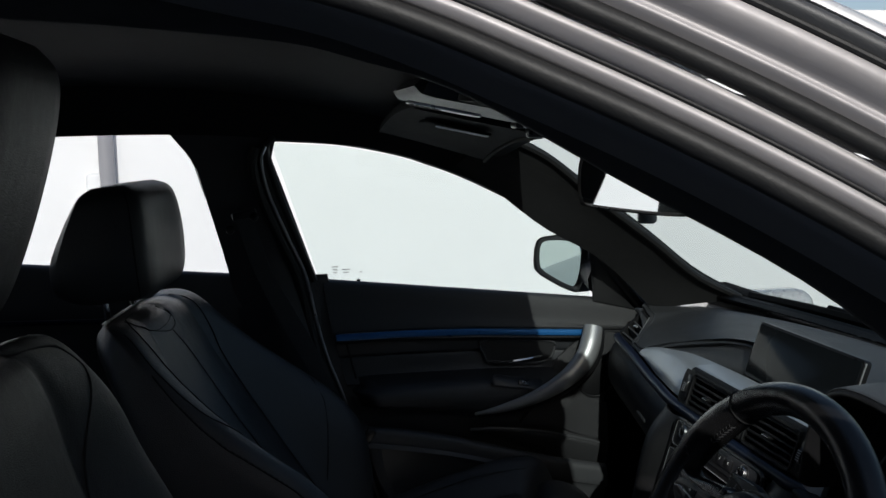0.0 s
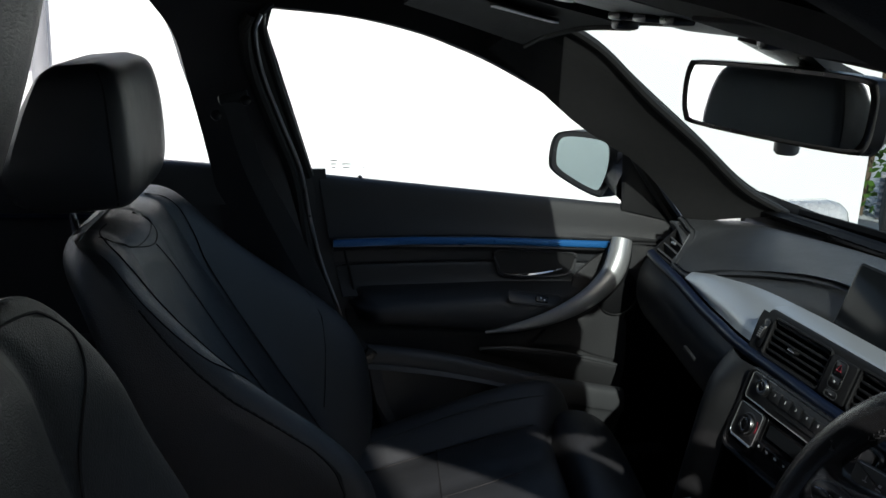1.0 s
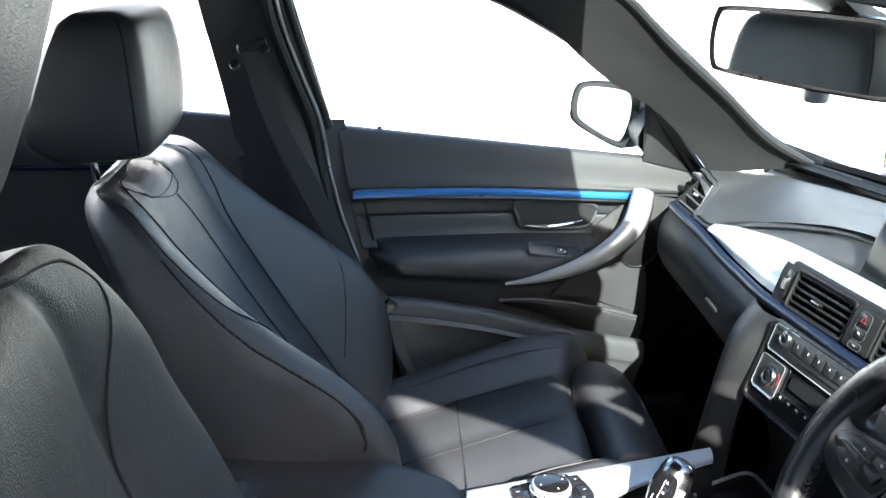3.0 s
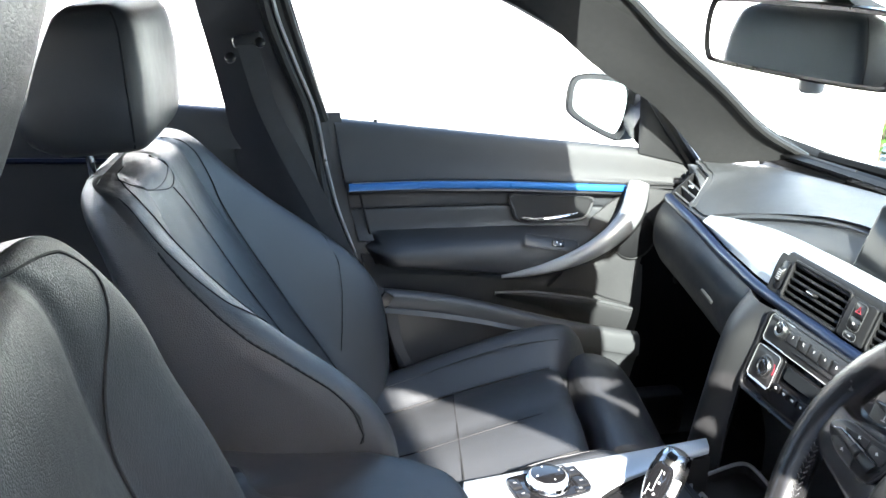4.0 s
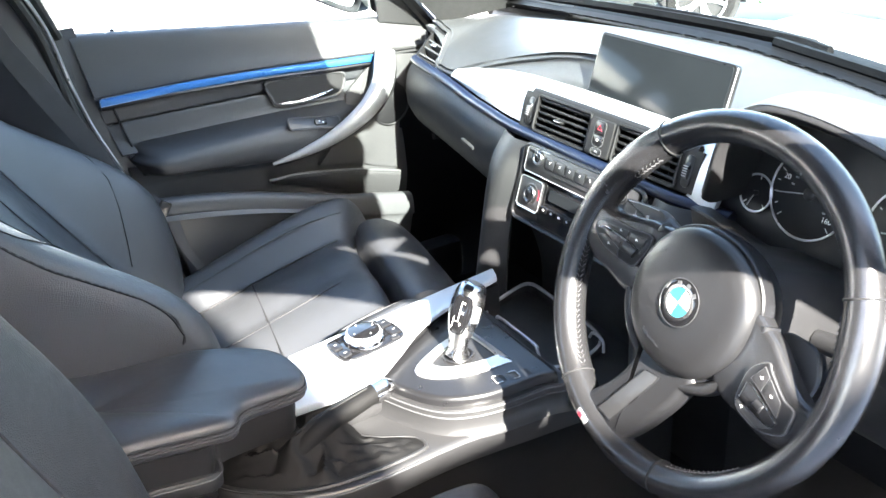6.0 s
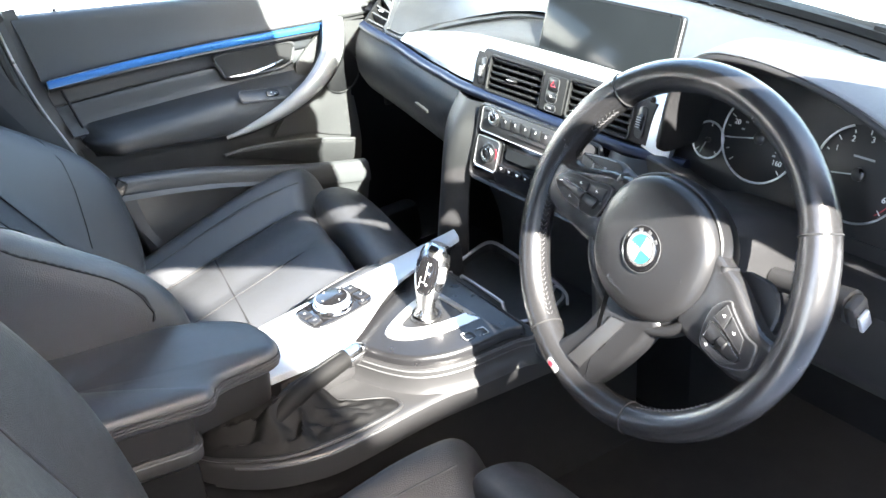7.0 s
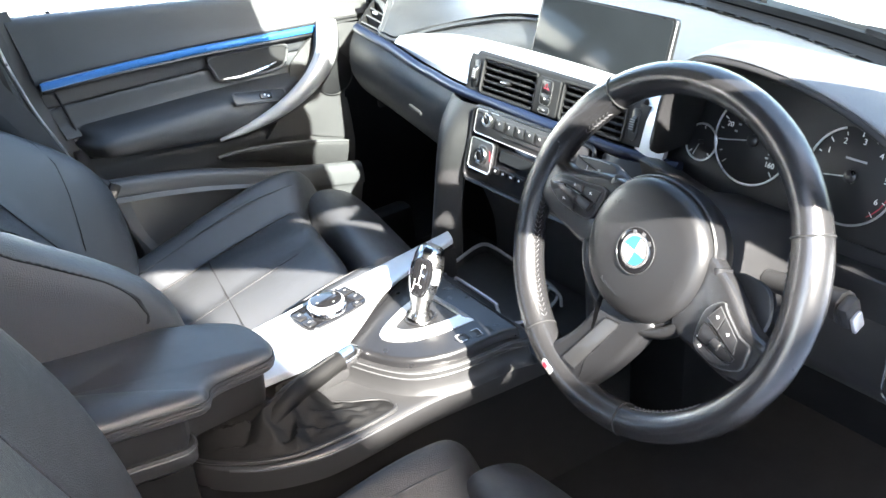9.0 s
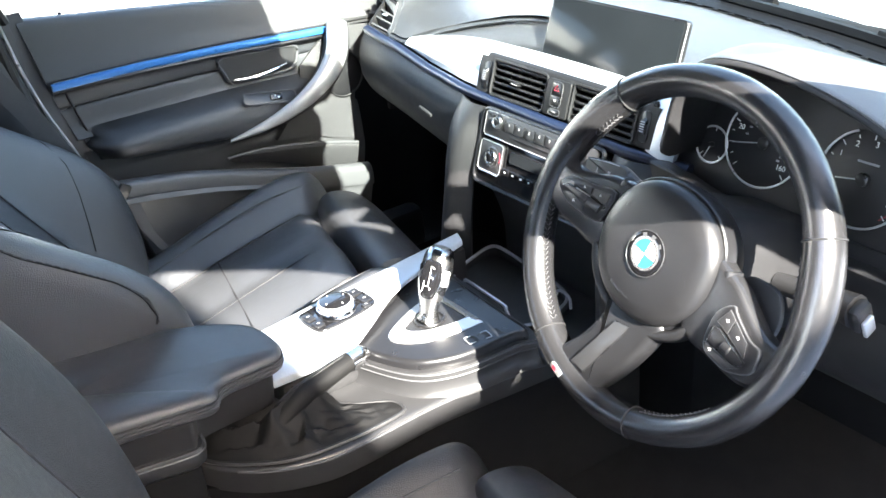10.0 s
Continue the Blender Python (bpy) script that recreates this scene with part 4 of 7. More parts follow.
    part("cushion_seam", tube([cush_pt(x, -0.02, rear_z(x) + 0.0045) for x in (0.10, 0.2, 0.3, 0.4, 0.45)], 0.0012, 16, 5), SEAM, cu)
    # pull-out thigh support
    ext = []
    for x, zt, zb, w in ((0.478, 0.282, 0.20, 0.148), (0.484, 0.303, 0.19, 0.157), (0.505, 0.313, 0.18, 0.162), (0.54, 0.306, 0.18, 0.162), (0.575, 0.285, 0.18, 0.160), (0.600, 0.250, 0.185, 0.154), (0.606, 0.212, 0.195, 0.148)):
        x -= 0.014 if plain else 0.0
        sec = [cush_pt(x, v * w, zt + d) for v, d in ((-1, -0.03), (-0.985, -0.014), (-0.93, -0.004), (-0.6, 0.001), (0, 0.002), (0.6, 0.001), (0.93, -0.004), (0.985, -0.014), (1, -0.03))]
        sec += [cush_pt(x, w, zb), cush_pt(x, -w, zb)]
        ext.append(sec)
    part("thigh_support", loft([list(r) for r in zip(*[spline([c[k] for c in ext], 18) for k in range(len(ext[0]))])]), hide, s, "leather pull-out thigh support")
    part("seat_base", box(o + Vector((0.26, 0, 0.09)), (0.46, 0.44, 0.16), 0.03), PLASTIC, s)
    for g in (-1, 1):
        part("seat_rail", box(o + Vector((0.26, 0.19 * g, 0.012)), (0.56, 0.035, 0.024), 0.004), SATIN, s)
        part("side_cover", box(o + Vector((0.2, 0.245 * g, 0.17)), (0.42, 0.02, 0.11), 0.009), PLASTIC, s)
    return s


seat((0.0, 0.37, 0.30), 33, "passenger_seat", "black leather sports seat with stitched side bolsters", 0.15)
seat((-0.185, -0.37, 0.30), 17, "driver_seat", "grained black leather driver's seat beside the open door", 0.0, 0.060, 0.90, True, 0.016)

# seat belt on the post
beltthing = thing("seat_belt", "black webbing seat belt hanging on the door post", "seat belt", (0.05, 0.65, 0.6))
part("webbing", sheet([[(-0.038, 0.592, 1.124), (-0.031, 0.600, 1.098), (-0.009, 0.625, 1.024), (0.031, 0.642, 0.933), (0.088, 0.640, 0.824), (0.126, 0.636, 0.757), (0.19, 0.625, 0.70)], [(-0.006, 0.592, 1.126), (0.001, 0.600, 1.098), (0.024, 0.625, 1.023), (0.065, 0.640, 0.943), (0.121, 0.638, 0.833), (0.153, 0.634, 0.76), (0.215, 0.624, 0.69)]], 28, 2, 0.0015, away=(0, 2, 1)), WEBBING, beltthing)
for gx, gz in ((-0.048, 1.105), (-0.004, 1.128)):
    part("guide_bolt", lathe([(0.008, 0), (0.008, 0.004), (0.005, 0.006), (0.001, 0.006)], axes((gx, 0.594, gz), (1, 0, 0), (0, 0.3, 1)), 14), SATIN, beltthing)
part("upper_guide", box((-0.022, 0.600, 1.132), (0.046, 0.016, 0.018), 0.006, Matrix.Rotation(radians(-14), 3, "Y")), PLASTIC, beltthing)
part("belt_tongue", box((0.200, 0.616, 0.692), (0.020, 0.010, 0.026), 0.003, Matrix.Rotation(radians(35), 3, "Y")), SATIN, beltthing)
part("lower_webbing", sheet([[(0.20, 0.622, 0.68), (0.215, 0.618, 0.61), (0.245, 0.612, 0.55), (0.26, 0.60, 0.52)], [(0.222, 0.622, 0.67), (0.236, 0.618, 0.60), (0.266, 0.612, 0.545), (0.285, 0.60, 0.515)]], 12, 2, 0.0015, away=(0, 2, 1)), WEBBING, beltthing)
part("anchor", box((0.275, 0.60, 0.50), (0.05, 0.02, 0.04), 0.006), PLASTIC, beltthing)

# ---------------------------------------------------------------- windscreen, wipers, bonnet
def cowl(y):
    """Foot of the windscreen."""
    return knots(y, [-0.65, -0.4, -0.2, 0.0, 0.2, 0.42, 0.65], [0.765, 0.842, 0.892, 0.926, 0.922, 0.918, 0.92])


rows = [[(cowl(y) + 0.02, y, 0.955 - 0.05 * y * y) for y in (-0.63, -0.4, 0, 0.4, 0.63)], [(0.70, y * 0.94, 1.13 - 0.06 * y * y) for y in (-0.63, -0.4, 0, 0.4, 0.63)], [(0.44, y * 0.9, 1.295 - 0.13 * y * y) for y in (-0.63, -0.4, 0, 0.4, 0.63)]]
bm = bmesh.new()
g = [spline(r, 15) for r in rows]
g = list(zip(*[spline([r[k] for r in g], 13) for k in range(15)]))
vs = [[bm.verts.new(p) for p in r] for r in g]
for a, b in zip(vs, vs[1:]):
    for i in range(14):
        bm.faces.new((a[i], a[i + 1], b[i + 1], b[i]))
ws = structure("windscreen", bm, SCREEN_PANE, "faintly green curved windscreen", "windscreen")
band = part("windscreen_band", sheet([[(cowl(y) - 0.004, y, 0.956 - 0.05 * y * y) for y in (-0.62, -0.4, -0.2, 0, 0.2, 0.4, 0.62)], [(cowl(y) + 0.030, y, 0.960 - 0.05 * y * y) for y in (-0.62, -0.4, -0.2, 0, 0.2, 0.4, 0.62)]], 40, 3, 0.003, away=(2, 0, 0)), FRIT, ws, "black edge of the glass")
for k in range(26):
    yy = -0.45 + 0.034 * k
    part("edge_tooth", box((cowl(yy) - 0.008, yy, 0.9565 - 0.05 * yy * yy), (0.005, 0.009, 0.002), 0.0008), FRIT, ws, smooth=0)
wip = thing("wiper", "black wiper resting at the foot of the windscreen", "wiper", (0.95, 0.2, 0.96))
part("blade", tube([(cowl(0.55) + 0.045, 0.55, 0.945), (cowl(0.3) + 0.05, 0.3, 0.958), (cowl(0.0) + 0.055, 0.0, 0.962), (cowl(-0.1) + 0.06, -0.1, 0.960)], 0.007, 20, 6, flat=1.4), FRIT, wip)
part("arm", tube([(cowl(0.3) + 0.055, 0.3, 0.966), (cowl(0.1) + 0.065, 0.1, 0.966), (cowl(-0.05) + 0.085, -0.05, 0.958)], 0.006, 12, 6), FRIT, wip)
wip2 = thing("wiper", "black wiper resting at the foot of the windscreen", "wiper", (0.95, -0.3, 0.96))
part("blade", tube([(cowl(-0.02) + 0.03, -0.02, 0.962), (cowl(-0.3) + 0.035, -0.3, 0.958), (cowl(-0.55) + 0.04, -0.55, 0.945)], 0.007, 20, 6, flat=1.4), FRIT, wip2)
part("arm", tube([(cowl(-0.3) + 0.04, -0.3, 0.966), (cowl(-0.45) + 0.055, -0.45, 0.958), (cowl(-0.52) + 0.08, -0.52, 0.95)], 0.006, 12, 6), FRIT, wip2)
structure("scuttle", sheet([[(cowl(y) + 0.005, y, 0.945 - 0.05 * y * y) for y in (-0.66, -0.4, 0, 0.4, 0.66)], [(cowl(y) + 0.14, y, 0.938 - 0.05 * y * y) for y in (-0.68, -0.4, 0, 0.4, 0.68)]], 16, 3, 0.01, away=(1, 0, 0)), FRIT, "black plastic scuttle panel under the wipers", "trim")
structure("bonnet", sheet([[(cowl(y) + 0.105, y, 0.940 - 0.06 * y * y) for y in (-0.78, -0.5, -0.2, 0, 0.2, 0.5, 0.78)], [(1.35, y, 0.885 - 0.10 * y * y) for y in (-0.8, -0.5, -0.2, 0, 0.2, 0.5, 0.8)], [(1.75, y, 0.79 - 0.10 * y * y) for y in (-0.8, -0.5, -0.2, 0, 0.2, 0.5, 0.8)], [(2.1, y * 0.93, 0.66 - 0.10 * y * y) for y in (-0.8, -0.5, -0.2, 0, 0.2, 0.5, 0.8)]], 26, 5, 0.02, away=(1.5, 0, 0)), PAINT, "light silver car bonnet in full sun", "bonnet")
structure("front_body", box((1.55, 0, 0.5), (1.1, 1.6, 0.5), 0.15, seg=4), PAINT, "light silver front wings and bumper of the car", "car body")
for sgn, nm in ((1, "left"), (-1, "right")):
    structure("body_side_" + nm, box((-0.05, sgn * 0.80, 0.33 if sgn < 0 else 0.60), (2.6 if sgn > 0 else 1.6, 0.10, 0.2 if sgn < 0 else 0.62), 0.04, seg=3), PAINT, "light silver outer body of the car", "car body")
bm = box((-1.0, -0.80, 0.6), (0.9, 0.10, 0.62), 0.04)
structure("rear_quarter_right", bm, PAINT, "light silver rear side of the car", "car body")

# ---------------------------------------------------------------- dashboard
dash = thing("dashboard", "black dashboard with brushed silver and blue trim", "dashboard", (0.75, 0, 0.5))
TRIM_X = lambda y: knots(-y, [-0.60, -0.56, -0.45, -0.33, -0.2, 0.0, 0.15, 0.25, 0.6], [0.706, 0.698, 0.682, 0.662, 0.642, 0.632, 0.636, 0.65, 0.68])
TRIM_Z = lambda y: knots(-y, [-0.60, -0.56, -0.45, -0.33, -0.2, 0.0, 0.15, 0.25, 0.6], [0.869, 0.867, 0.863, 0.855, 0.853, 0.853, 0.850, 0.848, 0.82])
BROW_X = lambda y: knots(-y, [-0.62, -0.56, -0.45, -0.36, -0.25, -0.12, 0.0, 0.15, 0.22, 0.6], [0.745, 0.73, 0.694, 0.692, 0.700, 0.704, 0.704, 0.700, 0.69, 0.69])
BROW_Z = lambda y: knots(-y, [-0.62, -0.56, -0.45, -0.36, -0.25, -0.12, 0.0, 0.15, 0.22, 0.6], [0.925, 0.905, 0.877, 0.898, 0.912, 0.915, 0.915, 0.915, 0.92, 0.93])
PAD_Y = [-0.62, -0.60, -0.56, -0.515, -0.47, -0.44, -0.40, -0.36, -0.30, -0.24, -0.20, -0.15, -0.10, 0.0, 0.15, 0.22, 0.6]
PAD_X = lambda y: knots(-y, PAD_Y, [0.770, 0.762, 0.756, 0.703, 0.694, 0.692, 0.700, 0.706, 0.722, 0.730, 0.732, 0.734, 0.735, 0.730, 0.715, 0.70, 0.70])
PAD_Z = lambda y: knots(-y, PAD_Y, [0.917, 0.916, 0.908, 0.867, 0.866, 0.869, 0.884, 0.898, 0.915, 0.929, 0.938, 0.946, 0.950, 0.948, 0.934, 0.926, 0.935])
FALL = lambda y: (0.11 if y > 0 else 0.05) * y * y
YP = [0.635, 0.61, 0.585, 0.56, 0.54, 0.515, 0.49, 0.465, 0.44, 0.42, 0.40, 0.36, 0.32, 0.28, 0.24, 0.2, 0.14, 0.08, 0.0, -0.1, -0.2, -0.26, -0.38, -0.50, -0.6, -0.64]
part("top_pad", sheet([
    [(min(BROW_X(y), PAD_X(y)) + 0.030, y, BROW_Z(y) - 0.035 if y < 0.42 else PAD_Z(y) - 0.035) for y in YP],
    [(min(BROW_X(y), PAD_X(y)) + 0.008, y, min(BROW_Z(y), PAD_Z(y)) - 0.004) for y in YP],
    [(PAD_X(y) + 0.003, y, PAD_Z(y) - 0.004) for y in YP],
    [(PAD_X(y) - 0.001, y, PAD_Z(y) + 0.000) for y in YP],
    [(PAD_X(y) + 0.003, y, PAD_Z(y) + 0.004) for y in YP],
    [(lerp(PAD_X(y), cowl(y), 0.22), y, lerp(PAD_Z(y) + 0.004, 0.957 - FALL(y), 0.55)) for y in YP],
    [(lerp(PAD_X(y), cowl(y), 0.6), y, lerp(PAD_Z(y) + 0.004, 0.957 - FALL(y), 0.95)) for y in YP],
    [(lerp(PAD_X(y), cowl(y), 0.85), y, 0.956 - FALL(y)) for y in YP],
    [(cowl(y), y, 0.950 - FALL(y)) for y in YP]], 90, 4, 0.010, away=(1.0, 0, 0.3)), DASH, dash, "soft black top pad")
YT = [0.430, 0.41, 0.37, 0.32, 0.27, 0.22, 0.164]
part("silver_trim", sheet([
    [(TRIM_X(y) + 0.003, y, TRIM_Z(y) + 0.008) for y in YT],
    [(lerp(TRIM_X(y), BROW_X(y), 0.25) - 0.004, y, lerp(TRIM_Z(y), BROW_Z(y), 0.35) + 0.004) for y in YT],
    [(lerp(TRIM_X(y), BROW_X(y), 0.65) - 0.002, y, lerp(TRIM_Z(y), BROW_Z(y), 0.78) + 0.003) for y in YT],
    [(BROW_X(y) - 0.002, y, BROW_Z(y) + 0.001) for y in YT]], 40, 5, 0.01, away=(1, 0, 0.5)), ALU, dash, "brushed aluminium trim panel")
YC = [0.166, 0.1, 0.0, -0.08, -0.15, -0.195]
part("silver_trim_band", sheet([
    [(0.6600, y, 0.9120) for y in YC],
    [(0.6645, y, 0.9155) for y in YC],
    [(0.684, y, 0.9160) for y in YC],
    [(BROW_X(y) - 0.002, y, BROW_Z(y) + 0.001) for y in YC]], 24, 4, 0.008, away=(1, 0, 0.5)), ALU, dash, "brushed aluminium band over the vents")
part("silver_trim_end", sheet([
    [(0.632, -0.166, 0.838), (0.629, -0.185, 0.840), (0.630, -0.216, 0.846)],
    [(0.637, -0.172, 0.865), (0.633, -0.190, 0.866), (0.634, -0.221, 0.868)],
    [(0.648, -0.175, 0.900), (0.645, -0.196, 0.903), (0.646, -0.228, 0.906)],
    [(0.672, -0.172, 0.922), (0.670, -0.195, 0.926), (0.670, -0.232, 0.932)],
    [(0.70, -0.172, 0.928), (0.70, -0.195, 0.932), (0.70, -0.222, 0.936)]], 8, 5, 0.008, away=(1, -0.15, 0.8)), ALU, dash, "brushed aluminium trim panel")
part("screen_ledge", sheet([
    [(cowl(y) - 0.012, y, 0.949 - FALL(y)) for y in (0.66, 0.60, 0.54, 0.48, 0.42)],
    [(cowl(y) + 0.004, y, 0.953 - FALL(y)) for y in (0.66, 0.60, 0.54, 0.48, 0.42)],
    [(cowl(y) + 0.022, y, 0.962 - 0.05 * y * y) for y in (0.66, 0.60, 0.54, 0.48, 0.42)]], 12, 3, 0.006, away=(1.5, 0, 0.8)), PLASTIC, dash, "dark ledge under the windscreen edge")
YB = [0.585, 0.56, 0.5, 0.45, 0.39, 0.33, 0.27, 0.2, 0.1, 0.0, -0.08, -0.15, -0.205, -0.238]
part("blue_strip", tube([(TRIM_X(y) - 0.006, y, TRIM_Z(y) + 0.0005) for y in YB], 0.0086, 60, 10, flat=0.95), BLUE_DARK, dash, "dark satin blue trim strip")
part("blue_strip_right", tube([(0.64, y, 0.822) for y in (-0.515, -0.56, -0.60, -0.63)], 0.009, 10, 8), BLUE_DARK, dash, "dark satin blue trim strip")
YG = [0.61, 0.5, 0.4, 0.3, 0.205]
part("glovebox_lid", sheet([
    [(TRIM_X(y) + 0.002, y, TRIM_Z(y) - 0.010) for y in YG],
    [(TRIM_X(y) - 0.012, y, TRIM_Z(y) - 0.03) for y in YG],
    [(TRIM_X(y) - 0.018, y, TRIM_Z(y) - 0.06) for y in YG],
    [(TRIM_X(y) - 0.012, y, TRIM_Z(y) - 0.10) for y in YG],
    [(TRIM_X(y) + 0.03, y, TRIM_Z(y) - 0.15) for y in YG],
    [(TRIM_X(y) + 0.14, y, TRIM_Z(y) - 0.19) for y in YG]], 24, 4, 0.012, away=(1, 0, 0.7)), PLASTIC, dash, "black grained glovebox lid")
part("glovebox_latch", box((0.640, 0.325, 0.787), (0.006, 0.036, 0.006), 0.002, Matrix.Rotation(radians(12), 3, "X")), GRAPHITE, dash, "dark metal glovebox latch")
part("lower_dash_right", sheet([[(0.64, y, 0.835) for y in (-0.2, -0.4, -0.63)], [(0.62, y, 0.76) for y in (-0.2, -0.4, -0.63)], [(0.65, y, 0.66) for y in (-0.2, -0.4, -0.63)], [(0.76, y, 0.58) for y in (-0.2, -0.4, -0.63)]], 12, 4, 0.012, away=(1, -0.4, 0.7)), PLASTIC, dash)
part("side_end", box((0.84, 0.645, 0.79), (0.16, 0.012, 0.22), 0.004), HEADLINER, dash)


# outer vent by the passenger door
def vent(parent, m, w, h, n, mat_frame):
    """An air vent: frame, deep cavity, slats with upright vanes behind them, a thumb tab; m has its middle, x across, y up, z to the cabin."""
    fr = part("vent_frame", tube([m @ Vector((p[0], p[1], 0.003)) for p in rounded(w + 0.005, h + 0.005, 0.005, 3)], 0.0020, closed=True, seg=6), mat_frame, parent)
    part("vent_cavity", prism(rounded(w, h, 0.004, 3), 0.002, m @ Matrix.Translation((0, 0, -0.034))), DIAL, fr)
    for i in range(n):
        y = -h / 2 + h * (i + 0.5) / n
        b = box((0, 0, 0), (w - 0.002, 0.0036, 0.022), 0.0014, Matrix.Rotation(radians(-14), 3, "X"))
        bmesh.ops.transform(b, matrix=m @ Matrix.Translation((0, y, -0.009)), verts=b.verts)
        part("slat", b, VENT_BLACK, fr)
    for i in range(5):
        b = box((0, 0, 0), (0.0022, h - 0.004, 0.010), 0.0008)
        bmesh.ops.transform(b, matrix=m @ Matrix.Translation((-w / 2 + w * (i + 0.5) / 5, 0, -0.026)), verts=b.verts)
        part("vane", b, DIAL, fr)
    b = box((0, 0, 0), (0.016, 0.0045, 0.010), 0.0018)
    bmesh.ops.transform(b, matrix=m @ Matrix.Translation((-0.004, -0.001, 0.003)), verts=b.verts)
    part("slat_tab", b, SATIN, fr)
    b = box((0, 0, 0), (0.014, 0.0010, 0.001), 0.0003)
    bmesh.ops.transform(b, matrix=m @ Matrix.Translation((-0.004, -0.001, 0.0082)), verts=b.verts)
    part("tab_line", b, SATIN_SILVER, fr, "bright line on the thumb tab")
    return fr


V_BL, V_BR, V_TR, V_TL = Vector((0.698, 0.585, 0.874)), Vector((0.702, 0.517, 0.864)), Vector((0.754, 0.560, 0.907)), Vector((0.757, 0.600, 0.915))
V_N = (V_BR - V_BL).cross(V_TL - V_BL).normalized()


def on_vent(u, v, d=0.0):
    return (V_BL.lerp(V_BR, u)).lerp(V_TL.lerp(V_TR, u), v) + V_N * d


ov = part("outer_vent", sheet([[on_vent(u, v, -0.030) for u in (-0.08, 0.5, 1.05)] for v in (-0.08, 0.5, 1.06)], 4, 4, 0.003, away=tuple(on_vent(0.5, 0.5, -1))), DIAL, dash, "slanted outer vent by the passenger door")
for edge in (((0, 0), (0, 1)), ((0, 1), (1, 1)), ((0, 0), (1, 0))):
    part("vent_rim", sheet([[on_vent(*edge[0], d), on_vent(0.5 * (edge[0][0] + edge[1][0]), 0.5 * (edge[0][1] + edge[1][1]), d), on_vent(*edge[1], d)] for d in (-0.030, -0.012, 0.0015)], 4, 4, 0.004, away=tuple(on_vent(0.5, 0.5))), VENT_BLACK, ov)
part("bright_edge", tube([on_vent(1.0, v, 0.001) for v in (-0.02, 0.3, 0.7, 1.02)], 0.0017, 12, 6), SATIN_SILVER, ov, "thin silver edge of the vent")
for v in (0.10, 0.33, 0.56, 0.79):
    part("slat", sheet([[on_vent(u, v + k, d) for u in (0.04, 0.5, 0.95)] for k, d in ((0.02, -0.001), (0.0, -0.010), (-0.05, -0.020))], 4, 3, 0.0035, away=tuple(on_vent(0.5, 2.0))), PLASTIC_GREY, ov)
part("slat_tab", tube([on_vent(0.40, 0.50, 0.001), on_vent(0.58, 0.53, 0.002)], 0.0028, 4, 8), SATIN_SILVER, ov)

# centre vents with the hazard switches between them
SIDE_IN = (0.158, 0.148, 0.07, 0.0, -0.07, -0.158, -0.170)
V_UP = (0.30, 0, 0.954)
V_LEFT, V_RIGHT = axes((0.642, 0.077, 0.8865), (0, -1, 0), V_UP), axes((0.642, -0.093, 0.8865), (0, -1, 0), V_UP)
# surround with two openings, built from bars that leave the vents free
vf = part("centre_vent_housing", sheet([
    [(0.6335, y, 0.8615) for y in SIDE_IN],
    [(0.6345, y, 0.8640) for y in SIDE_IN],
    [(0.6350, y, 0.8650) for y in SIDE_IN]], 14, 3, 0.014, away=(1, 0, 0.8)), VENT_BLACK, dash, "black centre vent surround")
part("housing_top", sheet([
    [(0.6505, y, 0.9105) for y in SIDE_IN],
    [(0.6530, y, 0.9140) for y in SIDE_IN],
    [(0.658, y, 0.9155) for y in SIDE_IN],
    [(0.664, y, 0.9130) for y in SIDE_IN]], 14, 4, 0.010, away=(1, 0, 0.8)), VENT_BLACK, vf)
for y0, y1 in ((0.170, 0.134), (0.020, -0.036), (-0.150, -0.182)):
    part("housing_post", sheet([[(x, y, z) for y in (y0, lerp(y0, y1, 0.5), y1)] for x, z in ((0.6335, 0.8615), (0.6385, 0.880), (0.6445, 0.900), (0.6505, 0.9115))], 8, 4, 0.020, away=(1, 0, 0.8)), VENT_BLACK, vf)
vent(dash, V_LEFT, 0.112, 0.046, 5, VENT_BLACK)
vent(dash, V_RIGHT, 0.112, 0.046, 5, VENT_BLACK)
for yy in (0.150, -0.166):
    m = axes((0.641, yy, 0.8865), (0, -1, 0), V_UP)
    slot = part("wheel_slot", prism(rounded(0.014, 0.040, 0.006), 0.003, m @ Matrix.Translation((0, 0, -0.001)), 0.001), SATIN, dash)
    wh = part("vent_wheel", lathe([(0.013, -0.004), (0.0145, -0.003), (0.0145, 0.003), (0.013, 0.004)], m @ Matrix.Rotation(radians(90), 4, "Y") @ Matrix.Translation((0.008, 0, 0))), SATIN, dash)
    for k in range(5):
        b = box((0, 0, 0), (0.007, 0.0011, 0.001), 0)
        bmesh.ops.transform(b, matrix=m @ Matrix.Translation((0, -0.006 + 0.003 * k, 0.0068)), verts=b.verts)
        part("wheel_mark", b, POST_GREY, wh, smooth=0)
M_HZ = axes((0.639, -0.0085, 0.8865), (0, -1, 0), V_UP)
part("switch_surround", prism(rounded(0.046, 0.050, 0.004), 0.004, M_HZ, 0.0015), VENT_BLACK, dash)
part("switch_pair_edge", tube([M_HZ @ Vector((p[0], p[1] + 0.0055, 0.0055)) for p in rounded(0.0215, 0.0345, 0.006)], 0.0005, closed=True, seg=5), PLASTIC_GREY, dash, "thin grey outline round the switches")
part("hazard_switch", prism(rounded(0.020, 0.0175, 0.004, 3, 0.0, 0.0135), 0.0065, M_HZ, 0.0015), SATIN, dash)
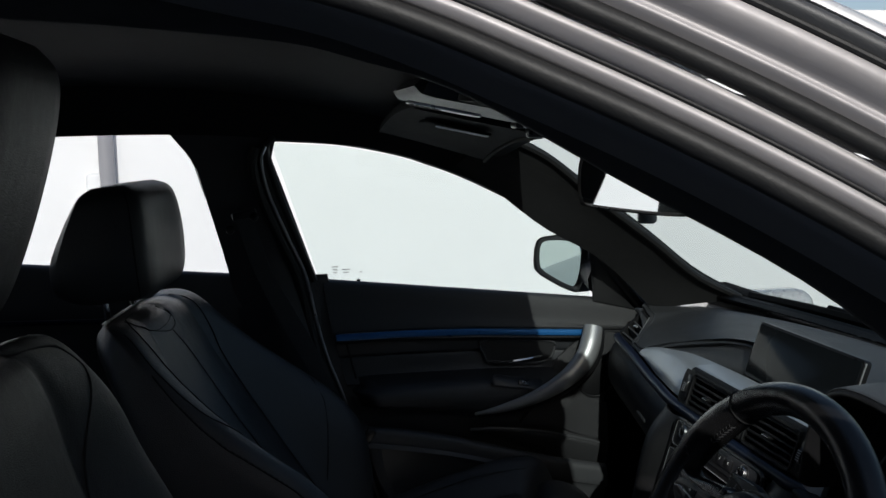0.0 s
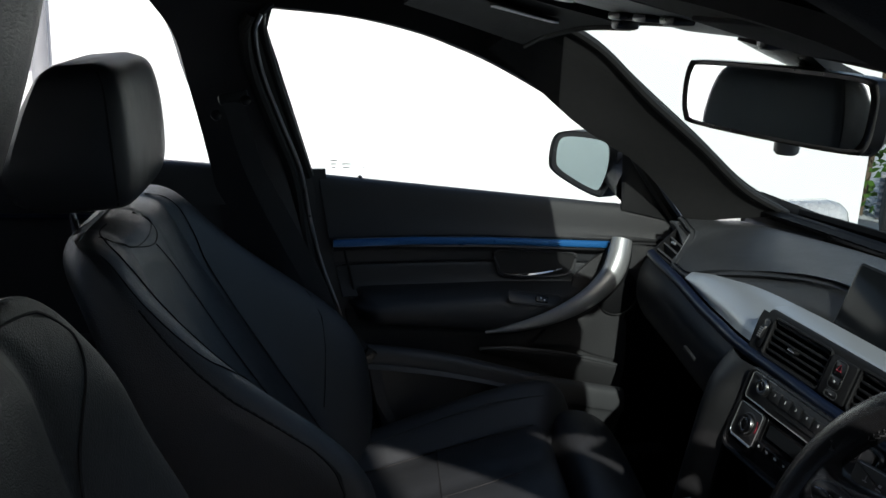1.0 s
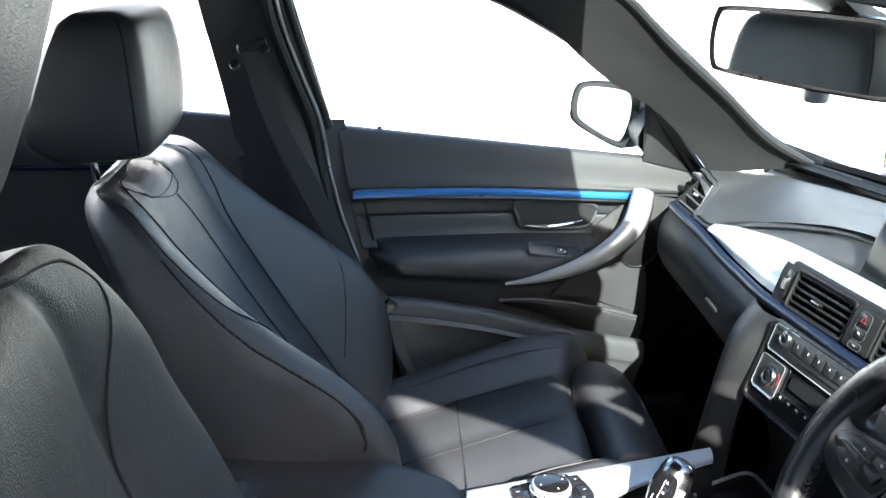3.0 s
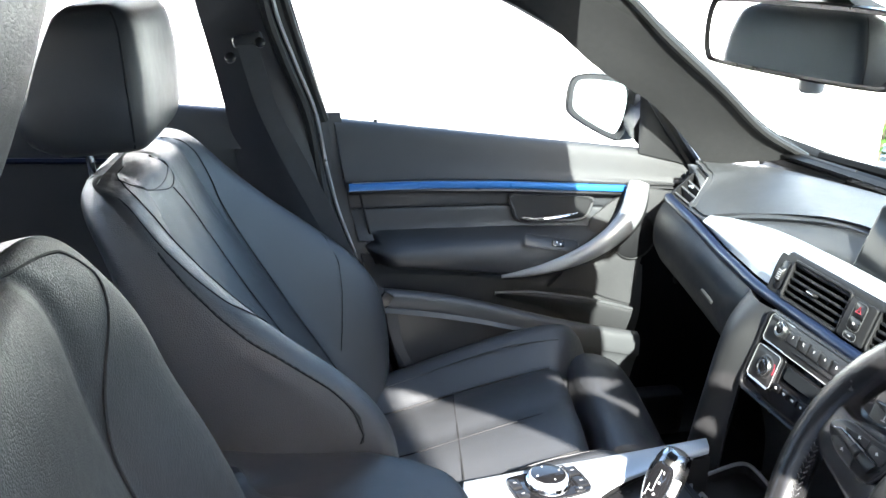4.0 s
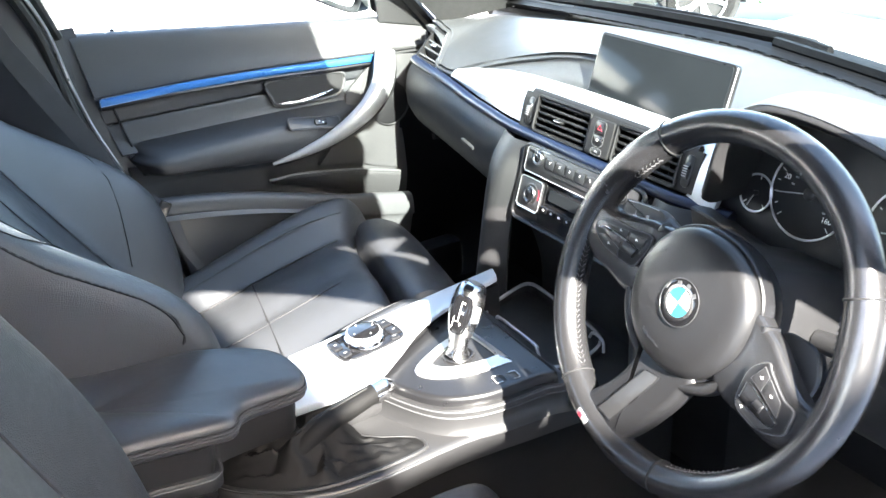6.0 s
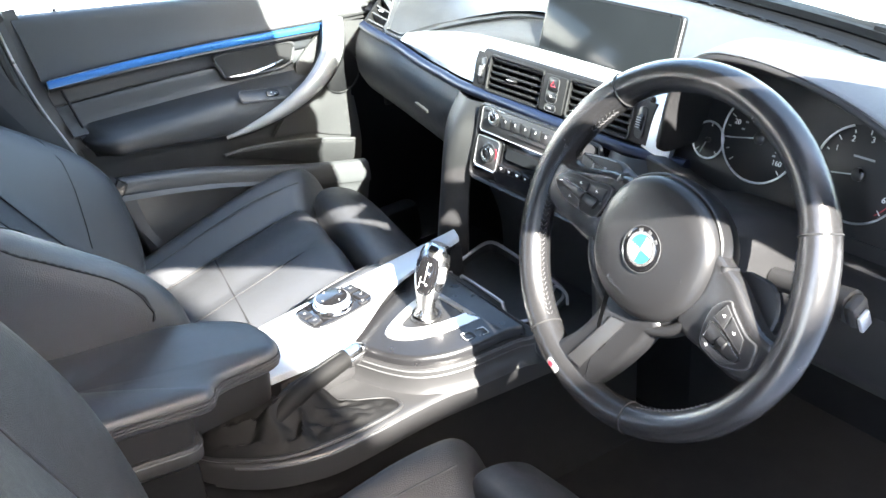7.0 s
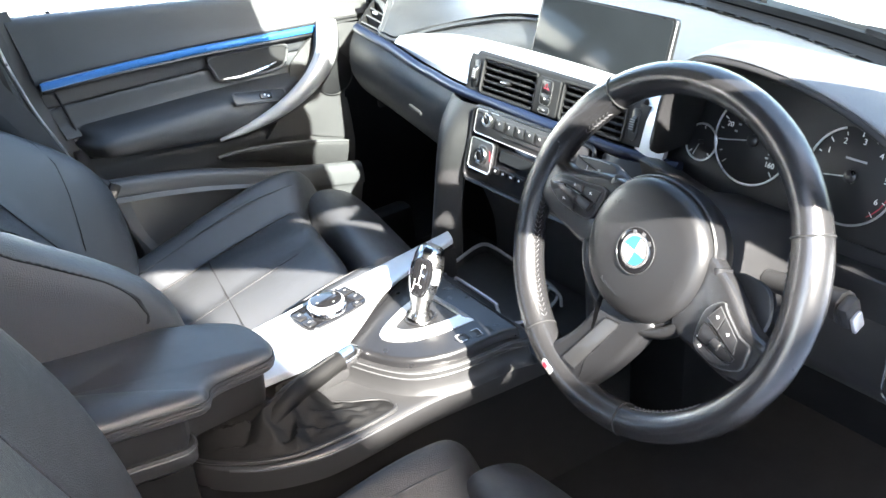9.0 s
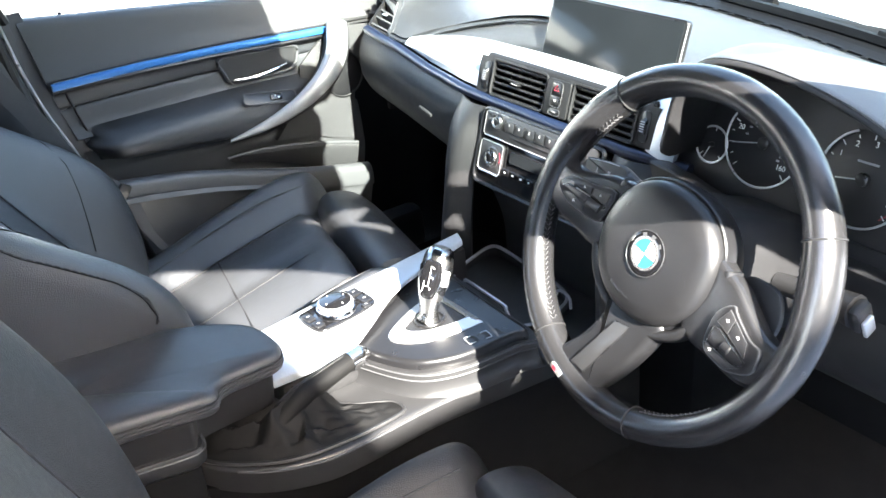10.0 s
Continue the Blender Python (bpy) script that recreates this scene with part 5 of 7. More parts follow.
part("hazard_mark", tube([M_HZ @ Vector((p[0], p[1], 0.0067)) for p in ((-0.0042, 0.0105), (0.0042, 0.0105), (0, 0.0175))], 0.0009, closed=True, seg=5), RED_PRINT, dash, "red hazard triangle")
part("lock_switch", prism(rounded(0.020, 0.0145, 0.004, 3, 0.0, -0.003), 0.0065, M_HZ, 0.0015), SATIN, dash)
part("lock_mark", box(M_HZ @ Vector((0, -0.003, 0.0067)), (0.001, 0.0034, 0.0030), 0.0004), WHITE_PRINT, dash)
part("sensor_switch", prism(rounded(0.021, 0.0085, 0.004, 3, 0.001, -0.0185), 0.0055, M_HZ, 0.001), SATIN, dash)
part("sensor_edge", tube([M_HZ @ Vector((p[0] + 0.001, p[1] - 0.0185, 0.0052)) for p in rounded(0.0215, 0.009, 0.004)], 0.0005, closed=True, seg=5), PLASTIC_GREY, dash)
part("sensor_mark", box(M_HZ @ Vector((0.001, -0.0185, 0.0057)), (0.001, 0.005, 0.0016), 0.0003), POST_GREY, dash)

# navigation screen
scr = thing("navigation_screen", "free-standing dark screen switched off on the dashboard", "screen", (0.73, -0.02, 0.905))
M_SC = axes((0.722, -0.022, 0.947), (0.0, -1, 0), (0.32, 0, 0.95))
part("screen_body", prism(rounded(0.250, 0.100, 0.007), 0.010, M_SC @ Matrix.Translation((0, 0, -0.006)), 0.002), SATIN, scr)
part("display", prism(rounded(0.244, 0.092, 0.005), 0.0016, M_SC @ Matrix.Translation((0, 0, 0.0035)), 0.0006), SCREEN_GLASS, scr, "dark glass display")
part("bright_edge", tube([M_SC @ Vector((0.1250, y, 0.0015)) for y in (-0.046, 0, 0.046)], 0.0010, 6, 6), SATIN_SILVER, scr)
part("foot", box((0.738, -0.02, 0.925), (0.026, 0.15, 0.06), 0.008), SATIN, scr)

# radio and climate panels
M_RA = axes((0.6005, -0.0, 0.808), (0, -1, 0), (0.29, 0, 0.957))
stack = thing("control_stack", "gloss black radio and climate panels with silver knobs", "control panel", (0.60, 0, 0.75))
part("stack_panel", prism(rounded(0.246, 0.106, 0.010), 0.020, M_RA @ Matrix.Translation((0, -0.010, -0.022)), 0.003), GLOSS, stack, "gloss black panel")
part("stack_frame", tube([M_RA @ Vector((p[0], p[1] - 0.010, -0.002)) for p in rounded(0.250, 0.110, 0.012)], 0.003, closed=True, seg=6), SATIN, stack)
part("radio_face", prism(rounded(0.232, 0.036, 0.005), 0.004, M_RA @ Matrix.Translation((0, 0.025, -0.002)), 0.0015), RADIO_GREY, stack, "dark grey radio face")
part("radio_line", tube([M_RA @ Vector((x, 0.0065, 0.0015)) for x in (-0.112, 0, 0.112)], 0.0007, 6, 5), POST_GREY, stack)
part("radio_edge", tube([M_RA @ Vector((x, y, 0.0022)) for x, y in ((-0.066, 0.0425), (-0.111, 0.0425), (-0.1145, 0.039), (-0.1145, 0.011), (-0.111, 0.0075), (-0.070, 0.0075))], 0.0006, 30, 5, smooth_path=False), SATIN_SILVER, stack, "thin silver edge round the volume knob")
for k in range(7):
    part("key_divider", box(M_RA @ Vector((-0.0708 + 0.0215 * k, 0.029, 0.0026)), (0.0012, 0.0010, 0.016), 0, Matrix.Rotation(radians(17), 3, "Y")), DIAL, stack, smooth=0)


def knob(x, y, r, name, label):
    m = M_RA @ Matrix.Translation((x, y, 0.001))
    k = part(name, lathe([(r * 0.88, 0), (r * 0.86, 0.005), (r * 0.82, 0.0062), (r * 0.62, 0.0064), (r * 0.56, 0.0055), (0.001, 0.005)], m), LEVER_SILVER, stack, label)
    part("knob_ring", lathe([(r * 1.1, 0), (r * 1.1, 0.0015), (r * 1.0, 0.002), (r * 0.95, 0.001)], m), GRAPHITE, k)
    part("knob_face", lathe([(r * 0.56, 0.0052), (r * 0.48, 0.006), (0.001, 0.0062)], m), GLOSS, k)
    return k


knob(-0.086, 0.031, 0.0115, "volume_knob", "silver volume knob")
knob(-0.087, -0.022, 0.0145, "temperature_knob", "silver temperature knob")
knob(0.087, -0.022, 0.0145, "temperature_knob", "silver temperature knob")
knob(0.086, 0.031, 0.0115, "tuning_knob", "silver tuning knob")
part("climate_face", prism(rounded(0.05, 0.044, 0.005, 4, -0.09), 0.004, M_RA @ Matrix.Translation((0, -0.022, -0.002)), 0.0015), RADIO_GREY, stack)
part("climate_edge", tube([M_RA @ Vector((p[0], p[1] - 0.022, 0.0025)) for p in rounded(0.05, 0.044, 0.005, 4, -0.09)], 0.0006, closed=True, seg=5), SATIN_SILVER, stack)
part("warm_mark", tube([M_RA @ Vector((-0.087 + 0.019 * math.cos(a), -0.022 + 0.019 * math.sin(a), 0.003)) for a in (-0.2, 0.1, 0.4, 0.6)], 0.0004, 8, 5), RED_PRINT, stack)
part("power_key", prism(rounded(0.014, 0.006, 0.002, 3, -0.104, 0.0385), 0.0035, M_RA, 0.001), SATIN, stack)
for i in range(6):
    x = -0.060 + 0.0215 * i
    kk = part("station_key", prism(rounded(0.0195, 0.015, 0.002, 3, x, 0.029), 0.0035, M_RA, 0.001), RADIO_GREY, stack)
    words(str(i + 1), 0.005, M_RA @ Matrix.Translation((x, 0.031, 0.0037)), WHITE_PRINT, kk, "key_number")
part("disc_slot", box(M_RA @ Vector((0.01, 0.0145, 0.002)), (0.002, 0.12, 0.003), 0.0008), DIAL, stack)
part("climate_display", prism(rounded(0.11, 0.016, 0.003, 4, 0.005, -0.012), 0.001, M_RA, 0.0), SCREEN_GLASS, stack)
for i in range(7):
    kk = part("climate_key", prism(rounded(0.015, 0.010, 0.002, 3, -0.052 + 0.0175 * i, -0.035), 0.003, M_RA, 0.001), GLOSS, stack)
    part("key_mark", box(M_RA @ Vector((-0.052 + 0.0175 * i, -0.035, 0.0032)), (0.0006, 0.003 + 0.001 * (i % 3), 0.0028), 0), WHITE_PRINT, kk, smooth=0)
part("stack_base_line", tube([M_RA @ Vector((x, -0.046, 0.001)) for x in (-0.112, -0.09, -0.07)], 0.0009, 6, 5), SATIN_SILVER, stack)
# cheeks of the stack down to the tunnel
for sgn, wdt in ((1, "cheek"), (-1, "cheek")):
    part("stack_cheek", sheet([
        [(0.66, sgn * 0.225, 0.846), (0.634, sgn * 0.205, 0.847), (0.618, sgn * 0.165, 0.847), (0.622, sgn * 0.132, 0.846)],
        [(0.645, sgn * 0.222, 0.80), (0.600, sgn * 0.200, 0.80), (0.580, sgn * 0.160, 0.80), (0.600, sgn * 0.130, 0.795)],
        [(0.63, sgn * 0.198, 0.70), (0.576, sgn * 0.190, 0.70), (0.563, sgn * 0.168, 0.70), (0.585, sgn * 0.135, 0.70)],
        [(0.62, sgn * 0.205, 0.59), (0.566, sgn * 0.200, 0.59), (0.552, sgn * 0.178, 0.60), (0.58, sgn * 0.14, 0.60)]], 12, 5, 0.008, away=(0.8, 0, 0.75)), PLASTIC, stack, "dark grey plastic side cheek")
part("stack_core", box((0.87, 0, 0.59), (0.26, 0.36, 0.48), 0.02), CARPET, stack)
part("tunnel_front", sheet([[(x, y, z) for y in (0.135, 0, -0.135)] for x, z in ((0.602, 0.757), (0.612, 0.735), (0.63, 0.70), (0.645, 0.65), (0.648, 0.585))], 8, 4, 0.01, away=(1.2, 0, 0.8)), PLASTIC, stack)

# ---------------------------------------------------------------- instrument binnacle
clu = thing("instrument_cluster", "hooded instrument cluster with silver ringed dials", "instruments", (0.66, -0.375, 0.85))
YH = [-0.231, -0.252, -0.288, -0.34, -0.41, -0.48, -0.535, -0.575, -0.60]
HZ = lambda y: knots(-y, [0.231, 0.252, 0.288, 0.34, 0.41, 0.48, 0.535, 0.575, 0.60], [0.89, 0.965, 1.003, 1.012, 1.006, 0.988, 0.960, 0.918, 0.86])
IN = lambda y: -0.4155 + (y + 0.4155) * 0.958
part("hood_lining", sheet([
    [(0.668, IN(y), min(HZ(y), 0.985) - 0.014) for y in YH],
    [(0.612, IN(y), HZ(y) - 0.012) for y in YH],
    [(0.594, IN(y), HZ(y) - 0.005) for y in YH],
    [(0.592, 0.5 * (y + IN(y)), HZ(y) - 0.001) for y in YH],
    [(0.598, y, HZ(y) + 0.002) for y in YH]], 40, 4, 0.004, away=(0.8, -0.4, 0.85)), VENT_BLACK, clu, "black lip and lining of the hood")
part("hood", sheet([
    [(0.596, y, HZ(y) + 0.001) for y in YH],
    [(0.602, y, HZ(y) + 0.0045) for y in YH],
    [(0.66, y, HZ(y) + 0.004) for y in YH],
    [(0.74, y, lerp(HZ(y), 0.965, 0.5)) for y in YH],
    [(0.86, y, 0.945) for y in YH]], 40, 4, 0.006, away=(0.8, -0.4, 0.85)), DASH, clu, "padded soft hood top")
M_CL = axes((0.662, -0.375, 0.885), (0, -1, 0), (0.30, 0, 0.954))
part("dial_plate", prism(rounded(0.335, 0.155, 0.03), 0.004, M_CL @ Matrix.Translation((0, 0.012, -0.004))), DIAL, clu)
part("lower_sill", sheet([
    [(0.66, y, z) for y, z in ((-0.215, 0.845), (-0.27, 0.828), (-0.37, 0.812), (-0.47, 0.810), (-0.585, 0.815))],
    [(0.605, y, z) for y, z in ((-0.215, 0.868), (-0.27, 0.860), (-0.37, 0.842), (-0.47, 0.832), (-0.585, 0.830))],
    [(0.600, y, z) for y, z in ((-0.215, 0.855), (-0.27, 0.845), (-0.37, 0.826), (-0.47, 0.820), (-0.585, 0.818))],
    [(0.62, y, z) for y, z in ((-0.215, 0.80), (-0.27, 0.78), (-0.37, 0.77), (-0.47, 0.77), (-0.585, 0.77))]], 20, 4, 0.006, away=(0.75, -0.4, 0.75)), PLASTIC, clu, "dark grey lower edge of the cluster")


def gauge(u, v, r, name, marks, needle, opening=(-50, 230), nums=(), num_size=0.008):
    m = M_CL @ Matrix.Translation((u, v, 0.001))
    g_ = part(name, lathe([(r, 0), (r * 0.98, 0.0006), (0.001, 0.0006)], m, 40), DIAL, clu)
    a0, a1 = opening
    ring_pts = [m @ Vector((r * math.cos(radians(a)), r * math.sin(radians(a)), 0.003)) for a in np.linspace(a0, a1, 50)]
    part("dial_ring", tube(ring_pts, 0.0013, 50, 6), SATIN_SILVER, g_, "thin silver ring")
    for k in range(marks):
        a = radians(225 - 270 * k / (marks - 1))
        b = box((0, 0, 0), (0.006 if k % 2 == 0 else 0.0035, 0.0011, 0.0004), 0)
        bmesh.ops.transform(b, matrix=m @ Matrix.Rotation(a, 4, "Z") @ Matrix.Translation((r * 0.88, 0, 0.0012)), verts=b.verts)
        part("dial_mark", b, WHITE_PRINT, g_, smooth=0)
    for text, a, k in nums:
        words(text, num_size, m @ Matrix.Translation((k * r * math.cos(radians(a)), k * r * math.sin(radians(a)), 0.0012)), WHITE_PRINT, g_, "dial_number")
    b = box((r * 0.36, 0, 0), (r * 0.9, 0.0014, 0.0008), 0.0003)
    bmesh.ops.transform(b, matrix=m @ Matrix.Rotation(radians(needle), 4, "Z") @ Matrix.Translation((0, 0, 0.005)), verts=b.verts)
    part("needle", b, SATIN_SILVER, g_)
    part("needle_cap", lathe([(r * 0.14, 0.001), (r * 0.14, 0.005), (r * 0.1, 0.0065), (0.0005, 0.0067)], m, 16), SATIN, g_)
    return g_


gauge(-0.119, -0.003, 0.0215, "fuel_gauge", 5, 250, (0, 358))
gauge(-0.052, 0.016, 0.050, "speedometer", 17, 192, (128, 332), [("20", 163, 0.72), ("40", 130, 0.74), ("140", 345, 0.66), ("160", 322, 0.7)], 0.0085)
gauge(0.071, 0.010, 0.0505, "rev_counter", 13, 190, (112, 355), [("1", 148, 0.74), ("2", 117, 0.74), ("3", 84, 0.74), ("4", 48, 0.74), ("5", 8, 0.74), ("6", -28, 0.74)], 0.0088)
for a in (170, 150, 128, 108, 350, 338, 326):
    mk = box((0, 0, 0), (0.0042, 0.0022, 0.0004), 0)
    bmesh.ops.transform(mk, matrix=M_CL @ Matrix.Translation((-0.052 + 0.026 * math.cos(radians(a)), 0.016 + 0.026 * math.sin(radians(a)), 0.0016)), verts=mk.verts)
    part("inner_mark", mk, POST_GREY, clu, smooth=0)
part("scale_bar", box(M_CL @ Vector((0.071, 0.027, 0.0016)), (0.0005, 0.024, 0.003), 0), POST_GREY, clu, smooth=0)
gauge(0.139, -0.003, 0.0205, "temperature_gauge", 5, 110, (0, 358))
part("red_zone", tube([M_CL @ Vector((0.071 + 0.0445 * math.cos(a), 0.010 + 0.0445 * math.sin(a), 0.0014)) for a in np.linspace(-0.9, 0.0, 8)], 0.0008, 12, 5), RED_PRINT, clu)

# light switch panel at the outer end
lsw = thing("light_switch_panel", "black light switch panel by the driver's door", "control panel", (0.60, -0.58, 0.74))
part("panel", prism(rounded(0.09, 0.10, 0.012), 0.01, axes((0.622, -0.585, 0.745), (0, -1, 0), (0.1, 0, 1)), 0.004), PLASTIC, lsw)
part("panel_edge", tube([axes((0.610, -0.585, 0.745), (0, -1, 0), (0.1, 0, 1)) @ Vector((*p, 0)) for p in rounded(0.086, 0.096, 0.012)], 0.0018, closed=True, seg=5), SATIN, lsw)
part("switch_knob", lathe([(0.02, 0), (0.02, 0.012), (0.017, 0.015), (0.001, 0.015)], axes((0.612, -0.59, 0.745), (0, -1, 0), (0.1, 0, 1))), SATIN, lsw)

# ---------------------------------------------------------------- steering wheel
RAKE = radians(23.1)
W_C = Vector((0.45, -0.3705, 0.8594))
W_N = Vector((-math.cos(RAKE), 0, math.sin(RAKE)))
W_U = Vector((math.sin(RAKE), 0, math.cos(RAKE)))
M_W0 = axes(W_C, (0, -1, 0), W_U)
M_W = M_W0 @ Matrix.Rotation(radians(-16), 4, "Z")
wheel = thing("steering_wheel", "worn black leather steering wheel turned slightly clockwise", "steering wheel", W_C)


def rim_r(a):
    """Thickness of the rim: fatter at the upper thumb grips."""
    a = math.degrees(a) % 360
    return 0.0165 + 0.0022 * (math.exp(-((a - 25) / 18) ** 2) + math.exp(-((a - 155) / 18) ** 2))


rings = []
for k in range(96):
    a = 2 * math.pi * k / 96
    t = rim_r(a)
    rad = 0.189 - t
    c = Vector((math.cos(a), math.sin(a), 0))
    rings.append([M_W @ (c * (rad + t * math.cos(b)) + Vector((0, 0, 1.12 * t * math.sin(b)))) for b in [2 * math.pi * j / 16 for j in range(16)]])
rings.append(rings[0])
part("rim", loft(rings, True, False), RIM_LEATHER, wheel, "worn black leather rim")
for a in (40, 141, 245, 296):
    c = Vector((math.cos(radians(a)), math.sin(radians(a)), 0))
    t = rim_r(radians(a)) + 0.0003
    part("rim_seam", tube([M_W @ (c * (0.189 - t + 0.0003 + t * math.cos(b)) + Vector((0, 0, 1.12 * t * math.sin(b)))) for b in [2 * math.pi * j / 20 for j in range(20)]], 0.0009, closed=True, seg=5), SEAM, wheel)


def stitches(a0, a1, inner=True):
    """Cross stitching along the inside of the rim, joined into one part."""
    bm = bmesh.new()
    n = int(abs(a1 - a0) / 2.0)
    for k in range(n):
        a = radians(a0 + (a1 - a0) * (k + 0.5) / n)
        t = rim_r(a)
        c, s_ = Vector((math.cos(a), math.sin(a), 0)), Vector((-math.sin(a), math.cos(a), 0))
        for z in (0.003, 0.0075):
            e = 1 if z < 0.005 else -1
            r0 = 0.189 - t - t * math.sqrt(max(0, 1 - (z / (1.12 * t)) ** 2)) - 0.0002
            p = c * r0 + Vector((0, 0, z))
            tube([M_W @ (p - s_ * 0.0018 + Vector((0, 0, -0.0016 * e))), M_W @ (p + s_ * 0.0018 + Vector((0, 0, 0.0016 * e)))], 0.0006, 2, 5, bm=bm)
    return bm


for a0, a1 in ((146, 160), (190, 243), (300, 330), (20, 36)):
    part("stitching", stitches(a0, a1), THREAD, wheel, "grey cross stitching")
# airbag cover
M_HUB = M_W @ Matrix.Translation((0.0, 0.0, -0.007))
hub_out = smooth_poly([(-0.0725, 0.014), (-0.062, 0.043), (-0.036, 0.064), (0.0, 0.071), (0.036, 0.064), (0.062, 0.043), (0.0725, 0.014), (0.071, -0.016), (0.056, -0.046), (0.031, -0.064), (0.0, -0.070), (-0.031, -0.064), (-0.056, -0.046), (-0.071, -0.016)], 5)
prof = [(0.008, 1.0), (0.017, 0.99), (0.023, 0.955), (0.027, 0.88), (0.030, 0.7), (0.031, 0.4), (0.0315, 0.1)]
part("airbag_cover", loft([[M_HUB @ Vector((p[0] * s_, p[1] * s_, h)) for p in hub_out] for h, s_ in [(-0.01, 0.9), *prof]]), AIRBAG, wheel, "dark grey airbag cover")
part("cover_gap", tube([M_HUB @ Vector((p[0] * 1.012, p[1] * 1.012, 0.010)) for p in hub_out], 0.0022, closed=True, seg=6), DIAL, wheel)
part("hub_back", loft([[M_HUB @ Vector((p[0] * s_, p[1] * s_, h)) for p in hub_out] for h, s_ in ((-0.045, 0.75), (-0.02, 1.0), (0.0, 1.05), (0.009, 1.03))]), SATIN, wheel)
# side spokes, each with a key pod
SPOKE = [(0.05, 0.036), (0.086, 0.035), (0.108, 0.026), (0.138, 0.012), (0.158, 0.010), (0.170, -0.006), (0.163, -0.030), (0.146, -0.041), (0.112, -0.043), (0.06, -0.036)]
POD_R = [(0.092, 0.000), (0.1025, 0.0165), (0.112, 0.0115), (0.134, 0.002), (0.147, 0.001), (0.151, -0.011), (0.151, -0.023), (0.131, -0.0355), (0.113, -0.0365), (0.102, -0.0345), (0.096, -0.026)]
POD_L = [(0.149, -0.011), (0.136, 0.004), (0.104, 0.0135), (0.076, 0.0215), (0.0765, -0.010), (0.087, -0.0176), (0.12, -0.022), (0.138, -0.019)]
KEYS_R = (([(0.099, -0.004), (0.104, 0.0130), (0.1134, 0.0087), (0.1140, -0.0065)], (0.1075, 0.0035)), ([(0.1155, -0.007), (0.1148, 0.0080), (0.1350, -0.0010), (0.1400, -0.0135)], (0.125, -0.0025)), ([(0.1025, -0.0325), (0.0995, -0.0270), (0.134, -0.0265), (0.1425, -0.0230), (0.1305, -0.0335)], (0.108, -0.0295)))
KEYS_L = (([(0.134, -0.0005), (0.104, 0.0105), (0.102, 0.0035), (0.126, -0.0005)], (0.113, 0.0050)), ([(0.100, 0.0110), (0.0785, 0.0180), (0.0785, 0.0050), (0.098, 0.0040)], (0.089, 0.0095)), ([(0.137, -0.0160), (0.120, -0.0195), (0.100, -0.0185), (0.104, -0.0115), (0.130, -0.0105)], (0.118, -0.0150)))
ROCK_R = [(0.1015, -0.0240), (0.0995, -0.0090), (0.106, -0.0075), (0.1430, -0.0165), (0.1425, -0.0210), (0.136, -0.0248)]
ROCK_L = [(0.140, -0.0090), (0.132, -0.0035), (0.100, 0.0015), (0.081, 0.0035), (0.083, -0.0085), (0.101, -0.0105)]
for g, pod_pts, keys, rock in ((1, POD_R, KEYS_R, ROCK_R), (-1, POD_L, KEYS_L, ROCK_L)):
    turn = lambda pts: [(g * x, y) for x, y in pts]
    def ccw(pts):
        area = sum(a[0] * b[1] - b[0] * a[1] for a, b in zip(pts, pts[1:] + pts[:1]))
        return pts if area > 0 else pts[::-1]
    part("spoke", prism(ccw(smooth_poly(turn(SPOKE), 4)), 0.020, M_W @ Matrix.Translation((0, 0, -0.010)), 0.007, 3), RIM_LEATHER, wheel)
    pod = part("key_pod", prism(ccw(smooth_poly(turn(pod_pts), 3)), 0.006, M_W @ Matrix.Translation((0, 0, 0.009)), 0.002), SATIN, wheel, "satin black key pod")
    part("pod_edge", tube([M_W @ Vector((p[0], p[1], 0.0135)) for p in smooth_poly(turn(pod_pts), 3)], 0.0008, closed=True, seg=5), PLASTIC_GREY, pod)
    rk = part("rocker", prism(ccw(turn(rock)), 0.0045, M_W @ Matrix.Translation((0, 0, 0.0145)), 0.0016), SATIN, pod, "satin black rocker bar")
    part("rocker_edge", tube([M_W @ Vector((g * x, y, 0.0180)) for x, y in rock[:4]], 0.0009, 20, 5, smooth_path=False), LEVER_SILVER, rk, "bright edge of the rocker")
    cx, cy = sum(p[0] for p in rock) / len(rock), sum(p[1] for p in rock) / len(rock)
    part("thumb_roller", lathe([(0.0040, -0.005), (0.0050, -0.004), (0.0050, 0.004), (0.0040, 0.005)], M_W @ Matrix.Translation((g * cx, cy, 0.0170)) @ Matrix.Rotation(radians(90), 4, "Y"), 14), DIAL, pod)
    for poly, mark in keys:
        kk = part("key", prism(ccw(turn(poly)), 0.0025, M_W @ Matrix.Translation((0, 0, 0.0145)), 0.0009), PLASTIC, pod)
        part("key_line", tube([M_W @ Vector((g * x, y, 0.0165)) for x, y in poly], 0.00035, closed=True, seg=4), PLASTIC_GREY, kk)
        for dx, dy, w_, h_ in ((0, 0, 0.0036, 0.0008), (0.0006 * g, 0, 0.0008, 0.0030)):
            mk = box((0, 0, 0), (w_, h_, 0.0005), 0)
            bmesh.ops.transform(mk, matrix=M_W @ Matrix.Translation((g * mark[0] + dx, mark[1] + dy, 0.0172)), verts=mk.verts)
            part("key_mark", mk, WHITE_PRINT, kk, smooth=0)
